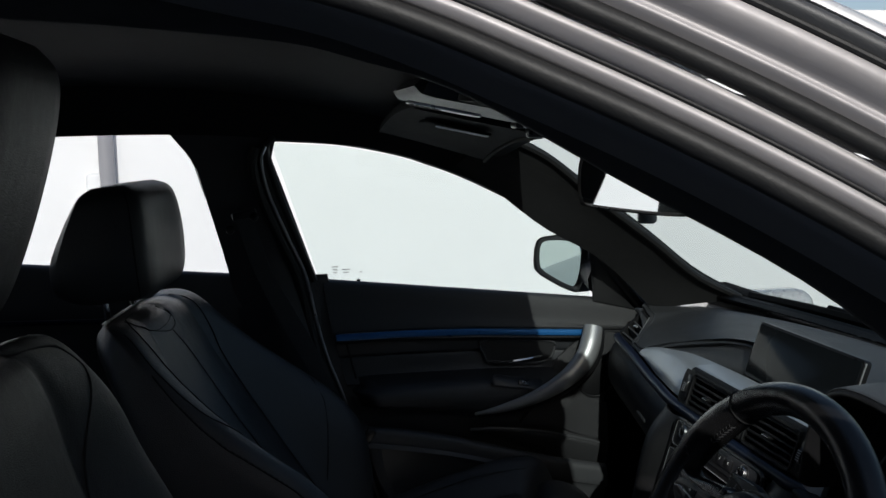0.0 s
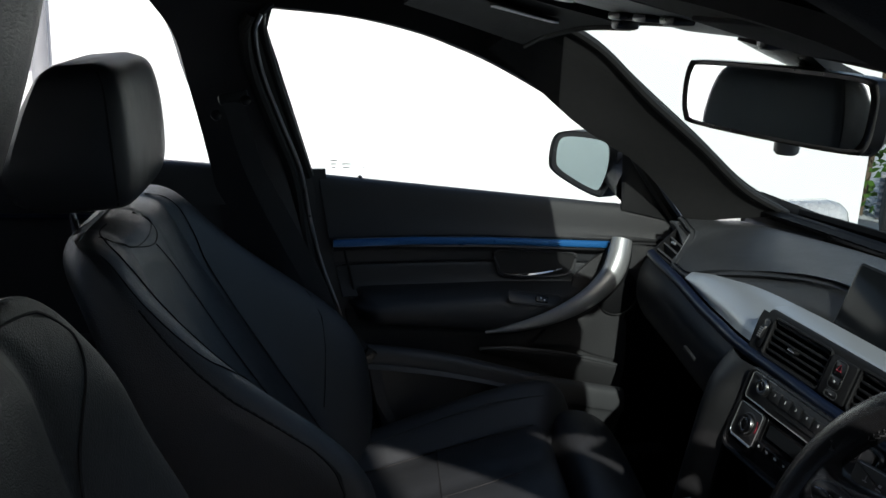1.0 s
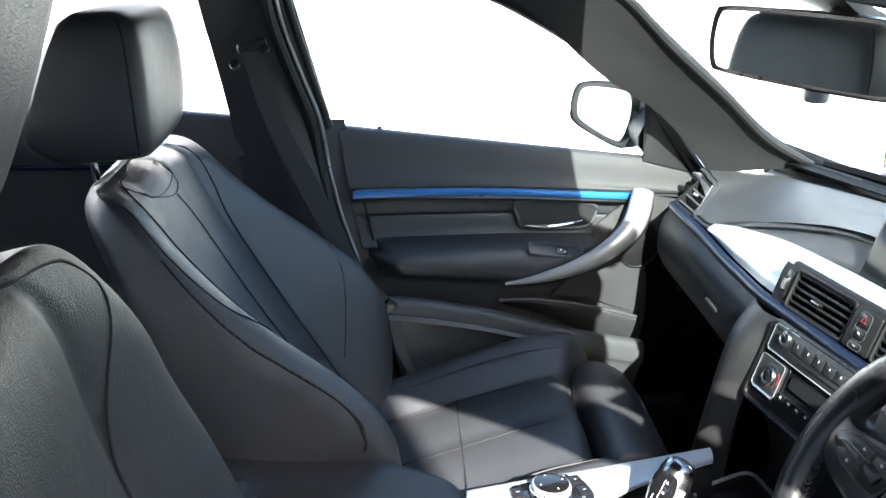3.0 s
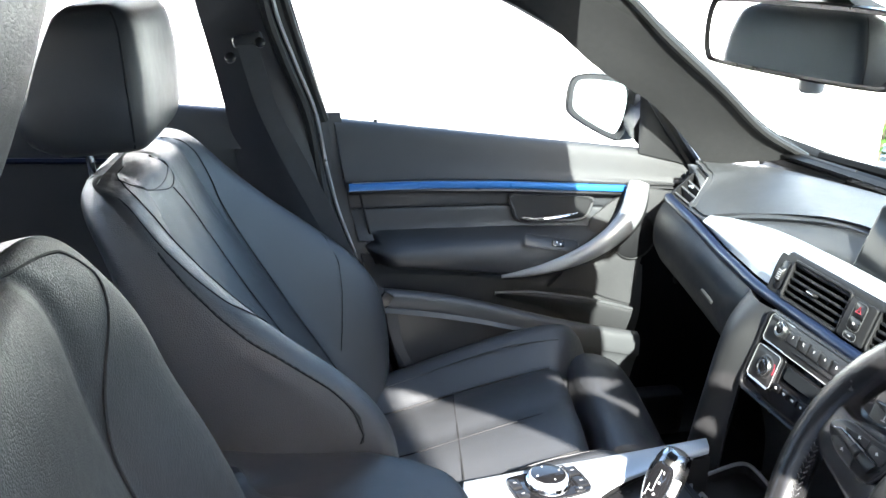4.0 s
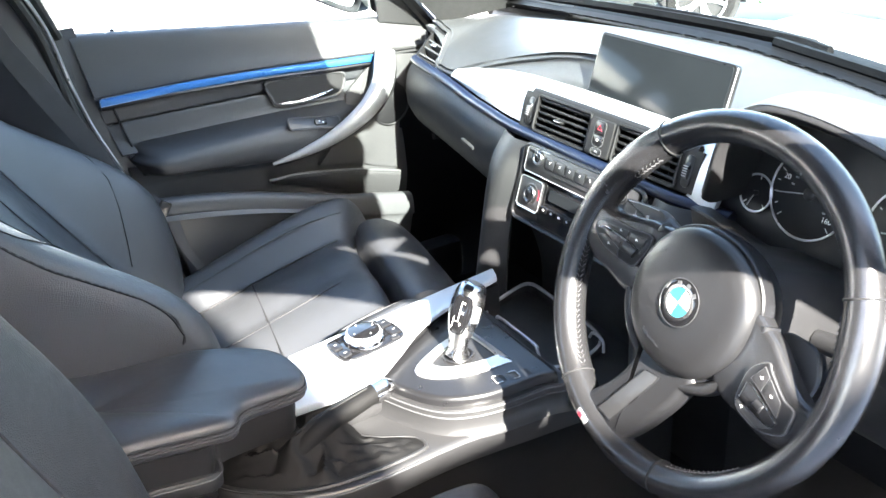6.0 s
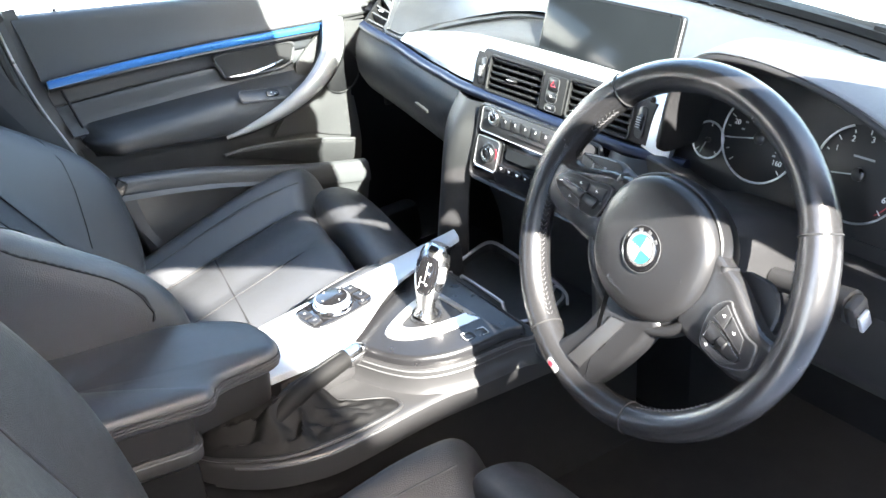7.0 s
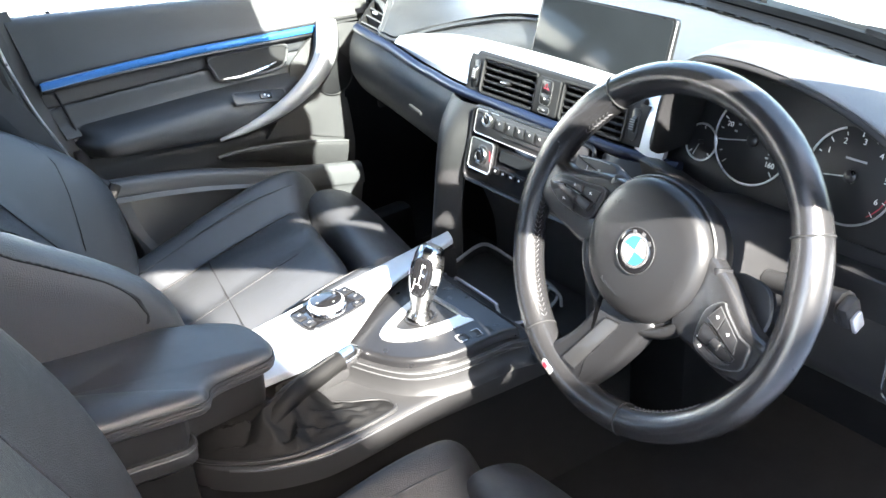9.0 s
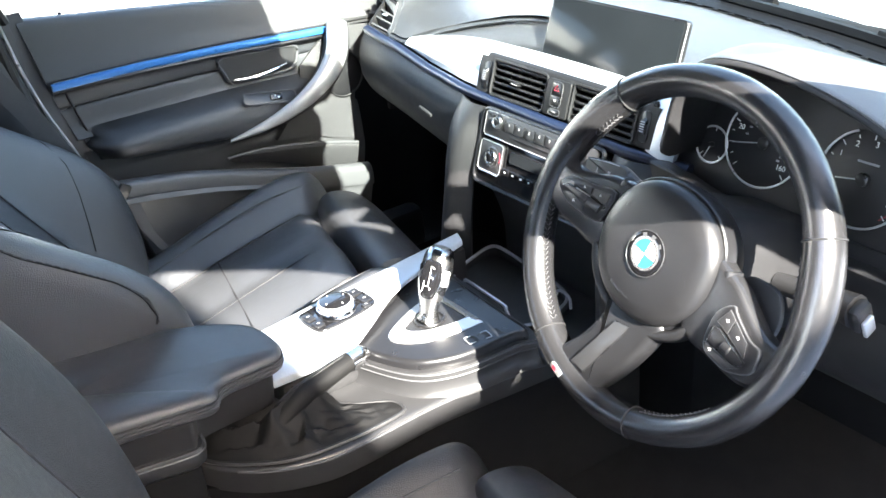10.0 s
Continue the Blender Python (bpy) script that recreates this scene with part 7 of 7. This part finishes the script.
rows_ = [rim_in(lp, d, z) for d, z in ((0.004, 0.672), (0.0, 0.676), (-0.0005, 0.690), (0.0015, 0.696), (0.005, 0.6995), (0.011, 0.7015))]
edge_ = rows_[-1]
mid_ = Vector((-0.06, 0.045, 0.0))
for k_, dz in ((0.86, 0.0025), (0.65, 0.004), (0.35, 0.005), (0.04, 0.005)):
    rows_.append([Vector((mid_.x + (p.x - mid_.x) * k_, mid_.y + (p.y - mid_.y) * k_, p.z + dz)) for p in edge_])
part("lid", loft(rows_), LEATHER_SMOOTH, arm, "padded leather lid")
for zz in (0.686, 0.682):
    part("stitching", tube(rim_in(lp, -0.0012, zz)[:60], 0.0011, 120, 5), THREAD, arm)
part("lid_seam", tube(rim_in(lp, -0.0008, 0.690)[:60], 0.0012, 120, 5), SEAM, arm)
bp = smooth_poly([(-0.30, -0.044), (-0.15, -0.043), (-0.03, -0.045), (0.028, -0.050), (0.045, -0.050), (0.054, -0.036), (0.064, -0.022), (0.10, -0.017), (0.150, -0.015), (0.166, -0.006), (0.172, 0.015), (0.165, 0.048), (0.146, 0.072), (0.112, 0.098), (0.036, 0.128), (-0.05, 0.138), (-0.30, 0.142)], 5)
part("bin", loft([rim_in(bp, d, z) for d, z in ((0.004, 0.62), (0.002, 0.64), (0.0, 0.673))]), PLASTIC, arm, "black plastic bin")
ledge = smooth_poly([(-0.30, -0.047), (-0.15, -0.047), (-0.03, -0.049), (0.026, -0.054), (0.046, -0.052), (0.057, -0.036), (0.060, 0.02), (0.055, 0.10), (-0.05, 0.138), (-0.30, 0.142)], 5)
part("bin_ledge", loft([rim_in(ledge, d, z) for d, z in ((0.008, 0.604), (0.0, 0.612), (-0.001, 0.628), (0.002, 0.633), (0.010, 0.634))]), PLASTIC, arm)
part("bin_line", tube(rim_in(ledge, -0.0014, 0.629)[:28], 0.0009, 60, 5), PLASTIC_GREY, arm)
part("bin_foot", box((-0.12, 0.045, 0.47), (0.34, 0.165, 0.28), 0.01), CARPET, arm)

# handbrake
hb_ = thing("handbrake", "leather handbrake lever with a wrinkled gaiter", "handbrake", (0.17, -0.055, 0.59))
part("grip", tube([(0.132, -0.047, 0.604), (0.156, -0.0425, 0.620), (0.18, -0.038, 0.631), (0.215, -0.031, 0.635), (0.255, -0.023, 0.638), (0.276, -0.019, 0.638)], [0.0165, 0.0165, 0.0160, 0.0148, 0.0135, 0.012], 24, 14, flat=0.9), GAITER, hb_, "black leather grip")
part("grip_seam", tube([(0.15, -0.0425, 0.6415), (0.20, -0.034, 0.6480), (0.255, -0.023, 0.6508)], 0.001, 12, 5), SEAM, hb_)
part("grip_cap", tube([(0.262, -0.0218, 0.638), (0.280, -0.0184, 0.638), (0.290, -0.0166, 0.637)], [0.0142, 0.0142, 0.010], 8, 16), CHROME_SOFT, hb_, "silver end cap")
part("release_button", tube([(0.288, -0.017, 0.637), (0.296, -0.0155, 0.637)], [0.007, 0.0055], 4, 12), SATIN, hb_)
# soft gaiter: flat leather with sharp folds, sewn into the pocket
pocket = smooth_poly([(0.050, 0.022), (0.060, -0.026), (0.108, -0.072), (0.156, -0.095), (0.222, -0.104), (0.279, -0.103), (0.293, -0.095), (0.289, -0.074), (0.25, -0.046), (0.215, -0.006), (0.18, 0.022), (0.12, 0.040)], 10)
FOLDS = (  # a line over the pocket, its height at both ends, its reach
    ([(0.140, -0.045), (0.165, -0.041), (0.200, -0.034)], 0.046, 0.056, 0.026),
    ([(0.078, -0.004), (0.095, -0.022), (0.120, -0.036)], 0.022, 0.034, 0.014),
    ([(0.070, -0.022), (0.092, -0.044), (0.118, -0.062)], 0.006, 0.016, 0.010),
    ([(0.184, -0.016), (0.180, -0.050), (0.162, -0.086)], 0.048, 0.018, 0.012),
    ([(0.160, -0.040), (0.128, -0.030), (0.104, -0.004)], 0.034, 0.016, 0.016),
    ([(0.158, -0.045), (0.140, -0.058), (0.124, -0.060)], 0.030, 0.010, 0.012),
    ([(0.100, 0.020), (0.128, 0.014), (0.160, 0.002)], 0.026, 0.030, 0.018),
    ([(0.178, -0.052), (0.225, -0.070), (0.276, -0.082)], 0.026, 0.004, 0.018),
    ([(0.168, -0.070), (0.200, -0.086), (0.240, -0.094)], 0.015, 0.004, 0.010),
    ([(0.112, -0.030), (0.130, -0.055), (0.150, -0.080)], 0.014, 0.010, 0.012),
    ([(0.200, -0.040), (0.238, -0.055)], 0.020, 0.008, 0.010),
)
def fold(x, y):
    """Height of the gaiter above its rim: soft leather gathered into sharp folds round the lever."""
    out = 0.004
    for line, h0, h1, reach in FOLDS:
        n = len(line) - 1
        best = (9.0, 0.0)
        for k in range(n):
            a, b, p = Vector(line[k]), Vector(line[k + 1]), Vector((x, y))
            f = max(0.0, min(1.0, (p - a).dot(b - a) / (b - a).length_squared))
            best = min(best, ((p - a.lerp(b, f)).length, (k + f) / n))
        d = best[0] / reach
        out = max(out, lerp(h0, h1, best[1]) * max(0.0, 1 - d / 1.6) ** 1.15)
    crumple = noise.noise(Vector((x * 70, y * 70, 0.3))) * 0.0035 + abs(noise.noise(Vector((x * 45 + y * 30, y * 60, 2.0)))) * 0.005
    return out + crumple
bm = bmesh.new()
pc = Vector((0.158, -0.036))
loops = []
for f in np.linspace(1.0, 0.0, 44)[:-1]:
    loop = []
    for x, y in pocket:
        px, py = pc.x + (x - pc.x) * f, pc.y + (y - pc.y) * f
        w = min(1.0, (1 - f) * 5)
        loop.append(bm.verts.new((px, py, 0.592 + w * fold(px, py))))
    loops.append(loop)
for a, b in zip(loops, loops[1:]):
    for k in range(len(a)):
        bm.faces.new((a[k], a[(k + 1) % len(a)], b[(k + 1) % len(a)], b[k]))
cv = bm.verts.new((pc.x, pc.y, 0.592 + fold(pc.x, pc.y)))
for k in range(len(pocket)):
    bm.faces.new((loops[-1][k], loops[-1][(k + 1) % len(pocket)], cv))
part("gaiter", bm, GAITER, hb_, "creased black leather gaiter", 38)
part("gaiter_rim", tube([(x, y, 0.592) for x, y in pocket], 0.0028, closed=True, seg=6), CONSOLE_GREY, hb_)

# ---------------------------------------------------------------- inner mirror and roof console
mir = thing("rear_view_mirror", "black rear view mirror hanging from the windscreen", "mirror", (0.46, -0.08, 1.21))
M_MI = axes((0.458, -0.072, 1.215), (0.318, -0.948, 0.02), (0.02, -0.03, 1)) @ Matrix.Rotation(radians(-8.8), 4, "Y")
ms = smooth_poly([(-0.118, 0.028), (-0.10, 0.034), (0.0, 0.036), (0.10, 0.034), (0.118, 0.026), (0.120, 0.0), (0.114, -0.028), (0.09, -0.034), (0.0, -0.035), (-0.10, -0.033), (-0.118, -0.026), (-0.123, 0.0)], 4)
ms = [(p[0] * 1.06, p[1]) for p in ms]
part("mirror_case", loft([[M_MI @ Vector((p[0] * s_, p[1] * s_, d)) for p in ms] for d, s_ in ((0.004, 0.965), (0.006, 1.0), (-0.006, 1.02), (-0.02, 0.95), (-0.032, 0.7))]), SATIN, mir)
part("mirror_glass", prism([(p[0] * 0.93, p[1] * 0.87) for p in ms], 0.002, M_MI @ Matrix.Translation((0, 0, 0.0045))), MIRROR, mir, "mirror glass")
part("sensor", lathe([(0.012, 0), (0.012, 0.009), (0.009, 0.012), (0.001, 0.0125)], M_MI @ Matrix.Translation((0.012, -0.036, -0.012)) @ Matrix.Rotation(radians(90), 4, "X"), 16), SENSOR_GREY, mir, "pale grey sensor cap")
part("stem", tube([(0.475, -0.07, 1.222), (0.495, -0.06, 1.24), (0.51, -0.055, 1.255)], 0.011, 8, 10), SATIN, mir)
part("stem_cover", sheet([[(0.44, -0.13, 1.272), (0.455, -0.06, 1.266), (0.46, 0.01, 1.270)], [(0.48, -0.12, 1.250), (0.50, -0.06, 1.243), (0.50, 0.0, 1.252)], [(0.53, -0.10, 1.235), (0.555, -0.06, 1.228), (0.55, -0.01, 1.235)]], 10, 4, 0.012, away=(0.5, -0.05, 2)), SATIN, mir, "black sensor cover")

ovh = thing("roof_console", "grey roof console with perforated lamp and switches", "roof console", (0.33, 0.05, 1.27))
part("console_panel", sheet([[(0.185, y, 1.334) for y in (0.085, 0, -0.085)], [(0.20, y, 1.322) for y in (0.095, 0, -0.095)], [(0.27, y, 1.308) for y in (0.098, 0, -0.098)], [(0.36, y, 1.290) for y in (0.092, 0, -0.092)], [(0.44, y, 1.274) for y in (0.080, 0, -0.080)]], 12, 5, 0.02, away=(0.3, 0, 2)), PLASTIC_GREY, ovh)
lamp = part("map_lamp", prism(rounded(0.10, 0.04, 0.012), 0.004, axes((0.25, 0.072, 1.3125), (1, 0, -0.2), (0, 1, 0)) @ Matrix.Rotation(radians(180), 4, 'X'), 0.001), SATIN_SILVER, ovh, "pale perforated lamp lens")
for i in range(6):
    for j in range(3):
        part("perforation", box((0.206 + 0.007 * i, 0.084 - 0.011 * j, 1.3167 - 0.0014 * i), (0.0045, 0.005, 0.0012), 0, Matrix.Rotation(radians(11), 3, "Y")), DIAL, lamp, smooth=0)
for k in range(3):
    part("roof_switch", box((0.35 + 0.004 * k, 0.05 - 0.05 * k, 1.288), (0.024, 0.03, 0.008), 0.003), SATIN, ovh)
for sgn in (1, -1):
    vz = thing("sun_visor", "dark cloth sun visor folded against the roof", "sun visor", (0.34, 0.36 * sgn, 1.27), "sun visors")
    part("visor_panel", sheet([[(0.22, sgn * y, 1.316 - 0.055 * abs(y / 0.6) ** 3) for y in (0.16, 0.3, 0.44, 0.52)], [(0.30, sgn * y, 1.298 - 0.06 * abs(y / 0.6) ** 3) for y in (0.16, 0.3, 0.44, 0.52)], [(0.41, sgn * y, 1.276 - 0.075 * abs(y / 0.6) ** 3) for y in (0.16, 0.3, 0.44, 0.52)]], 12, 4, 0.014, away=(0.35, sgn * 0.3, 2)), HEADLINER, vz)
    part("visor_edge", tube([(0.412, sgn * y, 1.2735 - 0.075 * abs(y / 0.6) ** 3) for y in (0.16, 0.3, 0.44, 0.52)], 0.0035, 16, 8), HEADLINER, vz, "piped edge")
    part("visor_clip", box((0.40, sgn * 0.15, 1.278), (0.03, 0.02, 0.016), 0.005), SATIN, vz)
    part("mirror_flap", box((0.31, sgn * 0.33, 1.2855), (0.10, 0.16, 0.004), 0.0015, Matrix.Rotation(radians(13), 3, "Y")), HEADLINER, vz, "flat mirror cover")
    if sgn > 0:
        part("visor_label", box((0.312, 0.250, 1.2800), (0.080, 0.040, 0.0016), 0, Matrix.Rotation(radians(12), 3, "Y") @ Matrix.Rotation(radians(-8), 3, "Z")), WALL_WHITE, vz, "pale printed label", smooth=0)

# ---------------------------------------------------------------- outside
def ground_z(x, y):
    return -0.146 * min(12.5, max(0.0, 0.72 * x + 0.69 * y - 1.5))


bm = bmesh.new()
xs = [-400, -120, -40, -15, -8, -4, -2, 0, 1, 2, 3, 4, 5, 6, 7, 8, 10, 12, 14, 18, 25, 40, 120, 400]
gv = [[bm.verts.new((x, y, ground_z(x, y))) for y in xs] for x in xs]
for i in range(len(xs) - 1):
    for j in range(len(xs) - 1):
        bm.faces.new((gv[i][j], gv[i + 1][j], gv[i + 1][j + 1], gv[i][j + 1]))
structure("ground", bm, CONCRETE, "pale sunlit concrete forecourt", "ground", 60)
WALL_Y = 3.6
wall = structure("wall_white", box((-4.2, WALL_Y + 0.1, 0.55), (15.6, 0.2, 2.7), 0.02), WALL_WHITE, "smooth white painted wall beside the car", "wall")
# unseen wall added as a sun blocker; its raked top shapes the cabin's shadows
structure("shade_wall", prism([(-3.2, 0.0), (2.6, 0.0), (2.6, 2.48), (-0.16, 2.48), (-0.33, 3.0), (-3.2, 3.0)], 0.2, axes((0, -3.0, 0), (1, 0, 0), (0, 0, 1))), SHADE_WALL_GREY, "unseen dark grey wall with a raked top, added to shade the cabin", "wall", 0)
pipe = thing("downpipe", "grey downpipe on the white wall", "pipe", (-0.70, WALL_Y - 0.05, 0))
part("pipe", tube([(-0.70, WALL_Y - 0.05, -0.6), (-0.70, WALL_Y - 0.05, 0.6), (-0.70, WALL_Y - 0.05, 1.88)], 0.036, 6, 12), POST_GREY, pipe)
part("bracket", box((-0.76, WALL_Y - 0.04, 1.0), (0.07, 0.08, 0.18), 0.02), WALL_WHITE, pipe)


def suv(at, heading):
    """A tall estate car, built in its own axes: x ahead, z up from the ground."""
    s = thing("parked_suv", "dark teal SUV parked on the forecourt", "car", at)
    m = Matrix.Translation(at) @ Matrix.Rotation(radians(heading), 4, "Z")
    secs = []
    for x, zb, zs, zt, w, wt in ((-0.95, 0.55, 0.95, 1.0, 0.70, 0.6), (-0.90, 0.40, 1.00, 1.20, 0.86, 0.66), (-0.72, 0.35, 1.08, 1.60, 0.93, 0.66), (-0.2, 0.32, 1.10, 1.70, 0.95, 0.68), (0.8, 0.32, 1.08, 1.73, 0.95, 0.69), (1.7, 0.32, 1.06, 1.68, 0.95, 0.66), (2.3, 0.33, 1.04, 1.30, 0.94, 0.68), (2.8, 0.35, 1.00, 1.04, 0.93, 0.80), (3.5, 0.4, 0.92, 0.95, 0.85, 0.7), (3.75, 0.5, 0.75, 0.78, 0.65, 0.55)):
        x = x * 0.52 if x < 0 else x
        secs.append([m @ Vector((x, y, z)) for y, z in ((-w * 0.9, zb), (-w, zb + 0.12), (-w, (zb + zs) / 2), (-w * 0.97, zs), (-wt, zt - 0.05), (-wt * 0.8, zt), (0, zt + 0.02), (wt * 0.8, zt), (wt, zt - 0.05), (w * 0.97, zs), (w, (zb + zs) / 2), (w, zb + 0.12), (w * 0.9, zb))])
    part("body", loft([list(r) for r in zip(*[spline([c[k] for c in secs], 40) for k in range(13)])]), SUV_PAINT, s)
    for sg in (-1, 1):
        for x in (0.0, 2.85):
            mw = m @ Matrix.Translation((x, sg * 0.80, 0.37)) @ axes((0, 0, 0), (1, 0, 0), (0, 0, 1) if sg < 0 else (0, 0, -1))
            part("wheel_arch", tube([mw @ Vector((0.44 * math.cos(a), 0.44 * math.sin(a) * (1 if sg < 0 else -1), 0.16)) for a in np.linspace(-0.1, math.pi + 0.1, 24)], 0.05, 24, 8), DIAL, s, "black plastic wheel arch")
            part("arch_cavity", lathe([(0.42, 0.10), (0.42, 0.153), (0.02, 0.153)], mw, 32), DIAL, s)
            wh = part("wheel", lathe([(0.26, 0.0), (0.35, 0.01), (0.375, 0.04), (0.378, 0.12), (0.36, 0.18), (0.30, 0.19), (0.262, 0.18), (0.255, 0.10)], mw, 40), TYRE, s)
            part("rim", tube([mw @ Vector((0.262 * math.cos(a), 0.262 * math.sin(a), 0.185)) for a in [2 * math.pi * k / 40 for k in range(40)]], 0.013, closed=True, seg=6), ALLOY, wh)
            part("hub", lathe([(0.06, 0.12), (0.06, 0.17), (0.04, 0.182), (0.01, 0.184)], mw, 20), ALLOY, wh)
            for k in range(10):
                a = 2 * math.pi * (k // 2) / 5 + (0.16 if k % 2 else -0.16)
                b = 2 * math.pi * (k // 2) / 5 + (0.24 if k % 2 else -0.24)
                part("spoke", tube([mw @ Vector((0.05 * math.cos(a), 0.05 * math.sin(a), 0.17)), mw @ Vector((0.16 * math.cos(a), 0.16 * math.sin(a), 0.176)), mw @ Vector((0.255 * math.cos(b), 0.255 * math.sin(b), 0.18))], [0.022, 0.018, 0.02], 8, 6, flat=0.5, up=tuple(mw.to_3x3() @ Vector((0, 0, 1)))), ALLOY, wh)
        part("side_glass", sheet([[m @ Vector((x, sg * 0.935, 1.10)) for x in (-0.30, 0.5, 1.4, 2.0)], [m @ Vector((x, sg * 0.72, 1.60)) for x in (-0.2, 0.5, 1.2, 1.6)]], 10, 3, 0.01), DARK_GLASS, s)
    b = box((0, 0, 0), (0.16, 1.5, 0.26), 0.06)
    bmesh.ops.transform(b, matrix=m @ Matrix.Translation((-0.44, 0, 0.52)), verts=b.verts)
    part("bumper", b, PLASTIC, s, "black plastic rear bumper")
    return s


D = 10.5
hx, hy = -0.107 + D * 0.722, -0.91 + D * 0.692
suv_m = Matrix.Rotation(radians(-33), 4, "Z")
off = suv_m @ Vector((0, -0.95, 0))
suv((hx - off.x, hy - off.y, 1.3 - 0.2035 * D - 0.37), -33)

# block beside the parked car, that car's shade put into its colour
D2 = 9.6
bx = thing("utility_block", "green grey block, darkened as if in shade, with a pale ribbed end", "block", (-0.107 + D2 * 0.668, -0.91 + D2 * 0.744, 1.3 - 0.205 * D2))
cb = Vector((-0.107 + D2 * 0.668, -0.91 + D2 * 0.744, 1.3 - 0.182 * D2))
part("block_body", box(cb + Vector((0, 0, -0.02)), (0.5, 0.85, 0.46), 0.03, Matrix.Rotation(radians(-38), 3, "Z")), BOX_SHADED, bx)
for k in range(7):
    part("rib", box(cb + Matrix.Rotation(radians(-38), 3, "Z") @ Vector((-0.26, 0.30, -0.2 + 0.065 * k)), (0.06, 0.2, 0.03), 0.006, Matrix.Rotation(radians(-38), 3, "Z")), POST_GREY, bx)

# hedge bank behind
hedge = thing("hedge", "sunlit green hedge behind the parked cars", "hedge", (10, 12, -0.9))
random.seed(11)
verts, faces = [], []
for i in range(9000):
    u, v = random.random(), random.random()
    dist = 14.5 + 2.0 * random.random()
    az = radians(lerp(20, 62, u))
    h = 3.1 + 0.35 * math.sin(u * 31) + 0.25 * math.sin(u * 67 + 1)
    c = Vector((dist * math.cos(az), dist * math.sin(az) - 0.9, -1.9 + h * (v ** 0.8)))
    a = Vector((random.gauss(0, 1), random.gauss(0, 1), random.gauss(0, 0.6))).normalized()
    b = a.cross(Vector((random.gauss(0, 1), random.gauss(0, 1), random.gauss(0, 1)))).normalized()
    s_ = random.uniform(0.05, 0.11)
    k = len(verts)
    verts += [c - a * s_, c + b * s_ * 0.5, c + a * s_, c - b * s_ * 0.5]
    faces.append((k, k + 1, k + 2, k + 3))
me = bpy.data.meshes.new("leaves")
me.from_pydata(verts, [], faces)
me.materials.append(LEAF)
lv = hang(new("leaves", me), hedge)
for k in range(40):
    az = radians(lerp(20, 62, (k + 0.5) / 40))
    part("stem", tube([(15.4 * math.cos(az), 15.4 * math.sin(az) - 0.9, -1.86), (15.4 * math.cos(az) + 0.1, 15.4 * math.sin(az) - 0.9, 0.0), (15.5 * math.cos(az), 15.5 * math.sin(az) - 0.8, 0.8)], [0.06, 0.04, 0.015], 5, 6), BARK, hedge)

# rails behind the car, which the mirrors show
fence = thing("rail_fence", "grey two-rail fence behind the car", "fence", (-7, 1, 0))
for z in (0.75, 1.0):
    part("rail", tube([(-7.5, -5, z), (-7.2, 0, z), (-7.0, 3.5, z)], 0.035, 6, 6), WIRE, fence)
for k in range(5):
    part("post", box((-7.5 + 0.1 * k, -5 + 2.0 * k, 0.55), (0.07, 0.07, 1.1), 0.01), WIRE, fence)
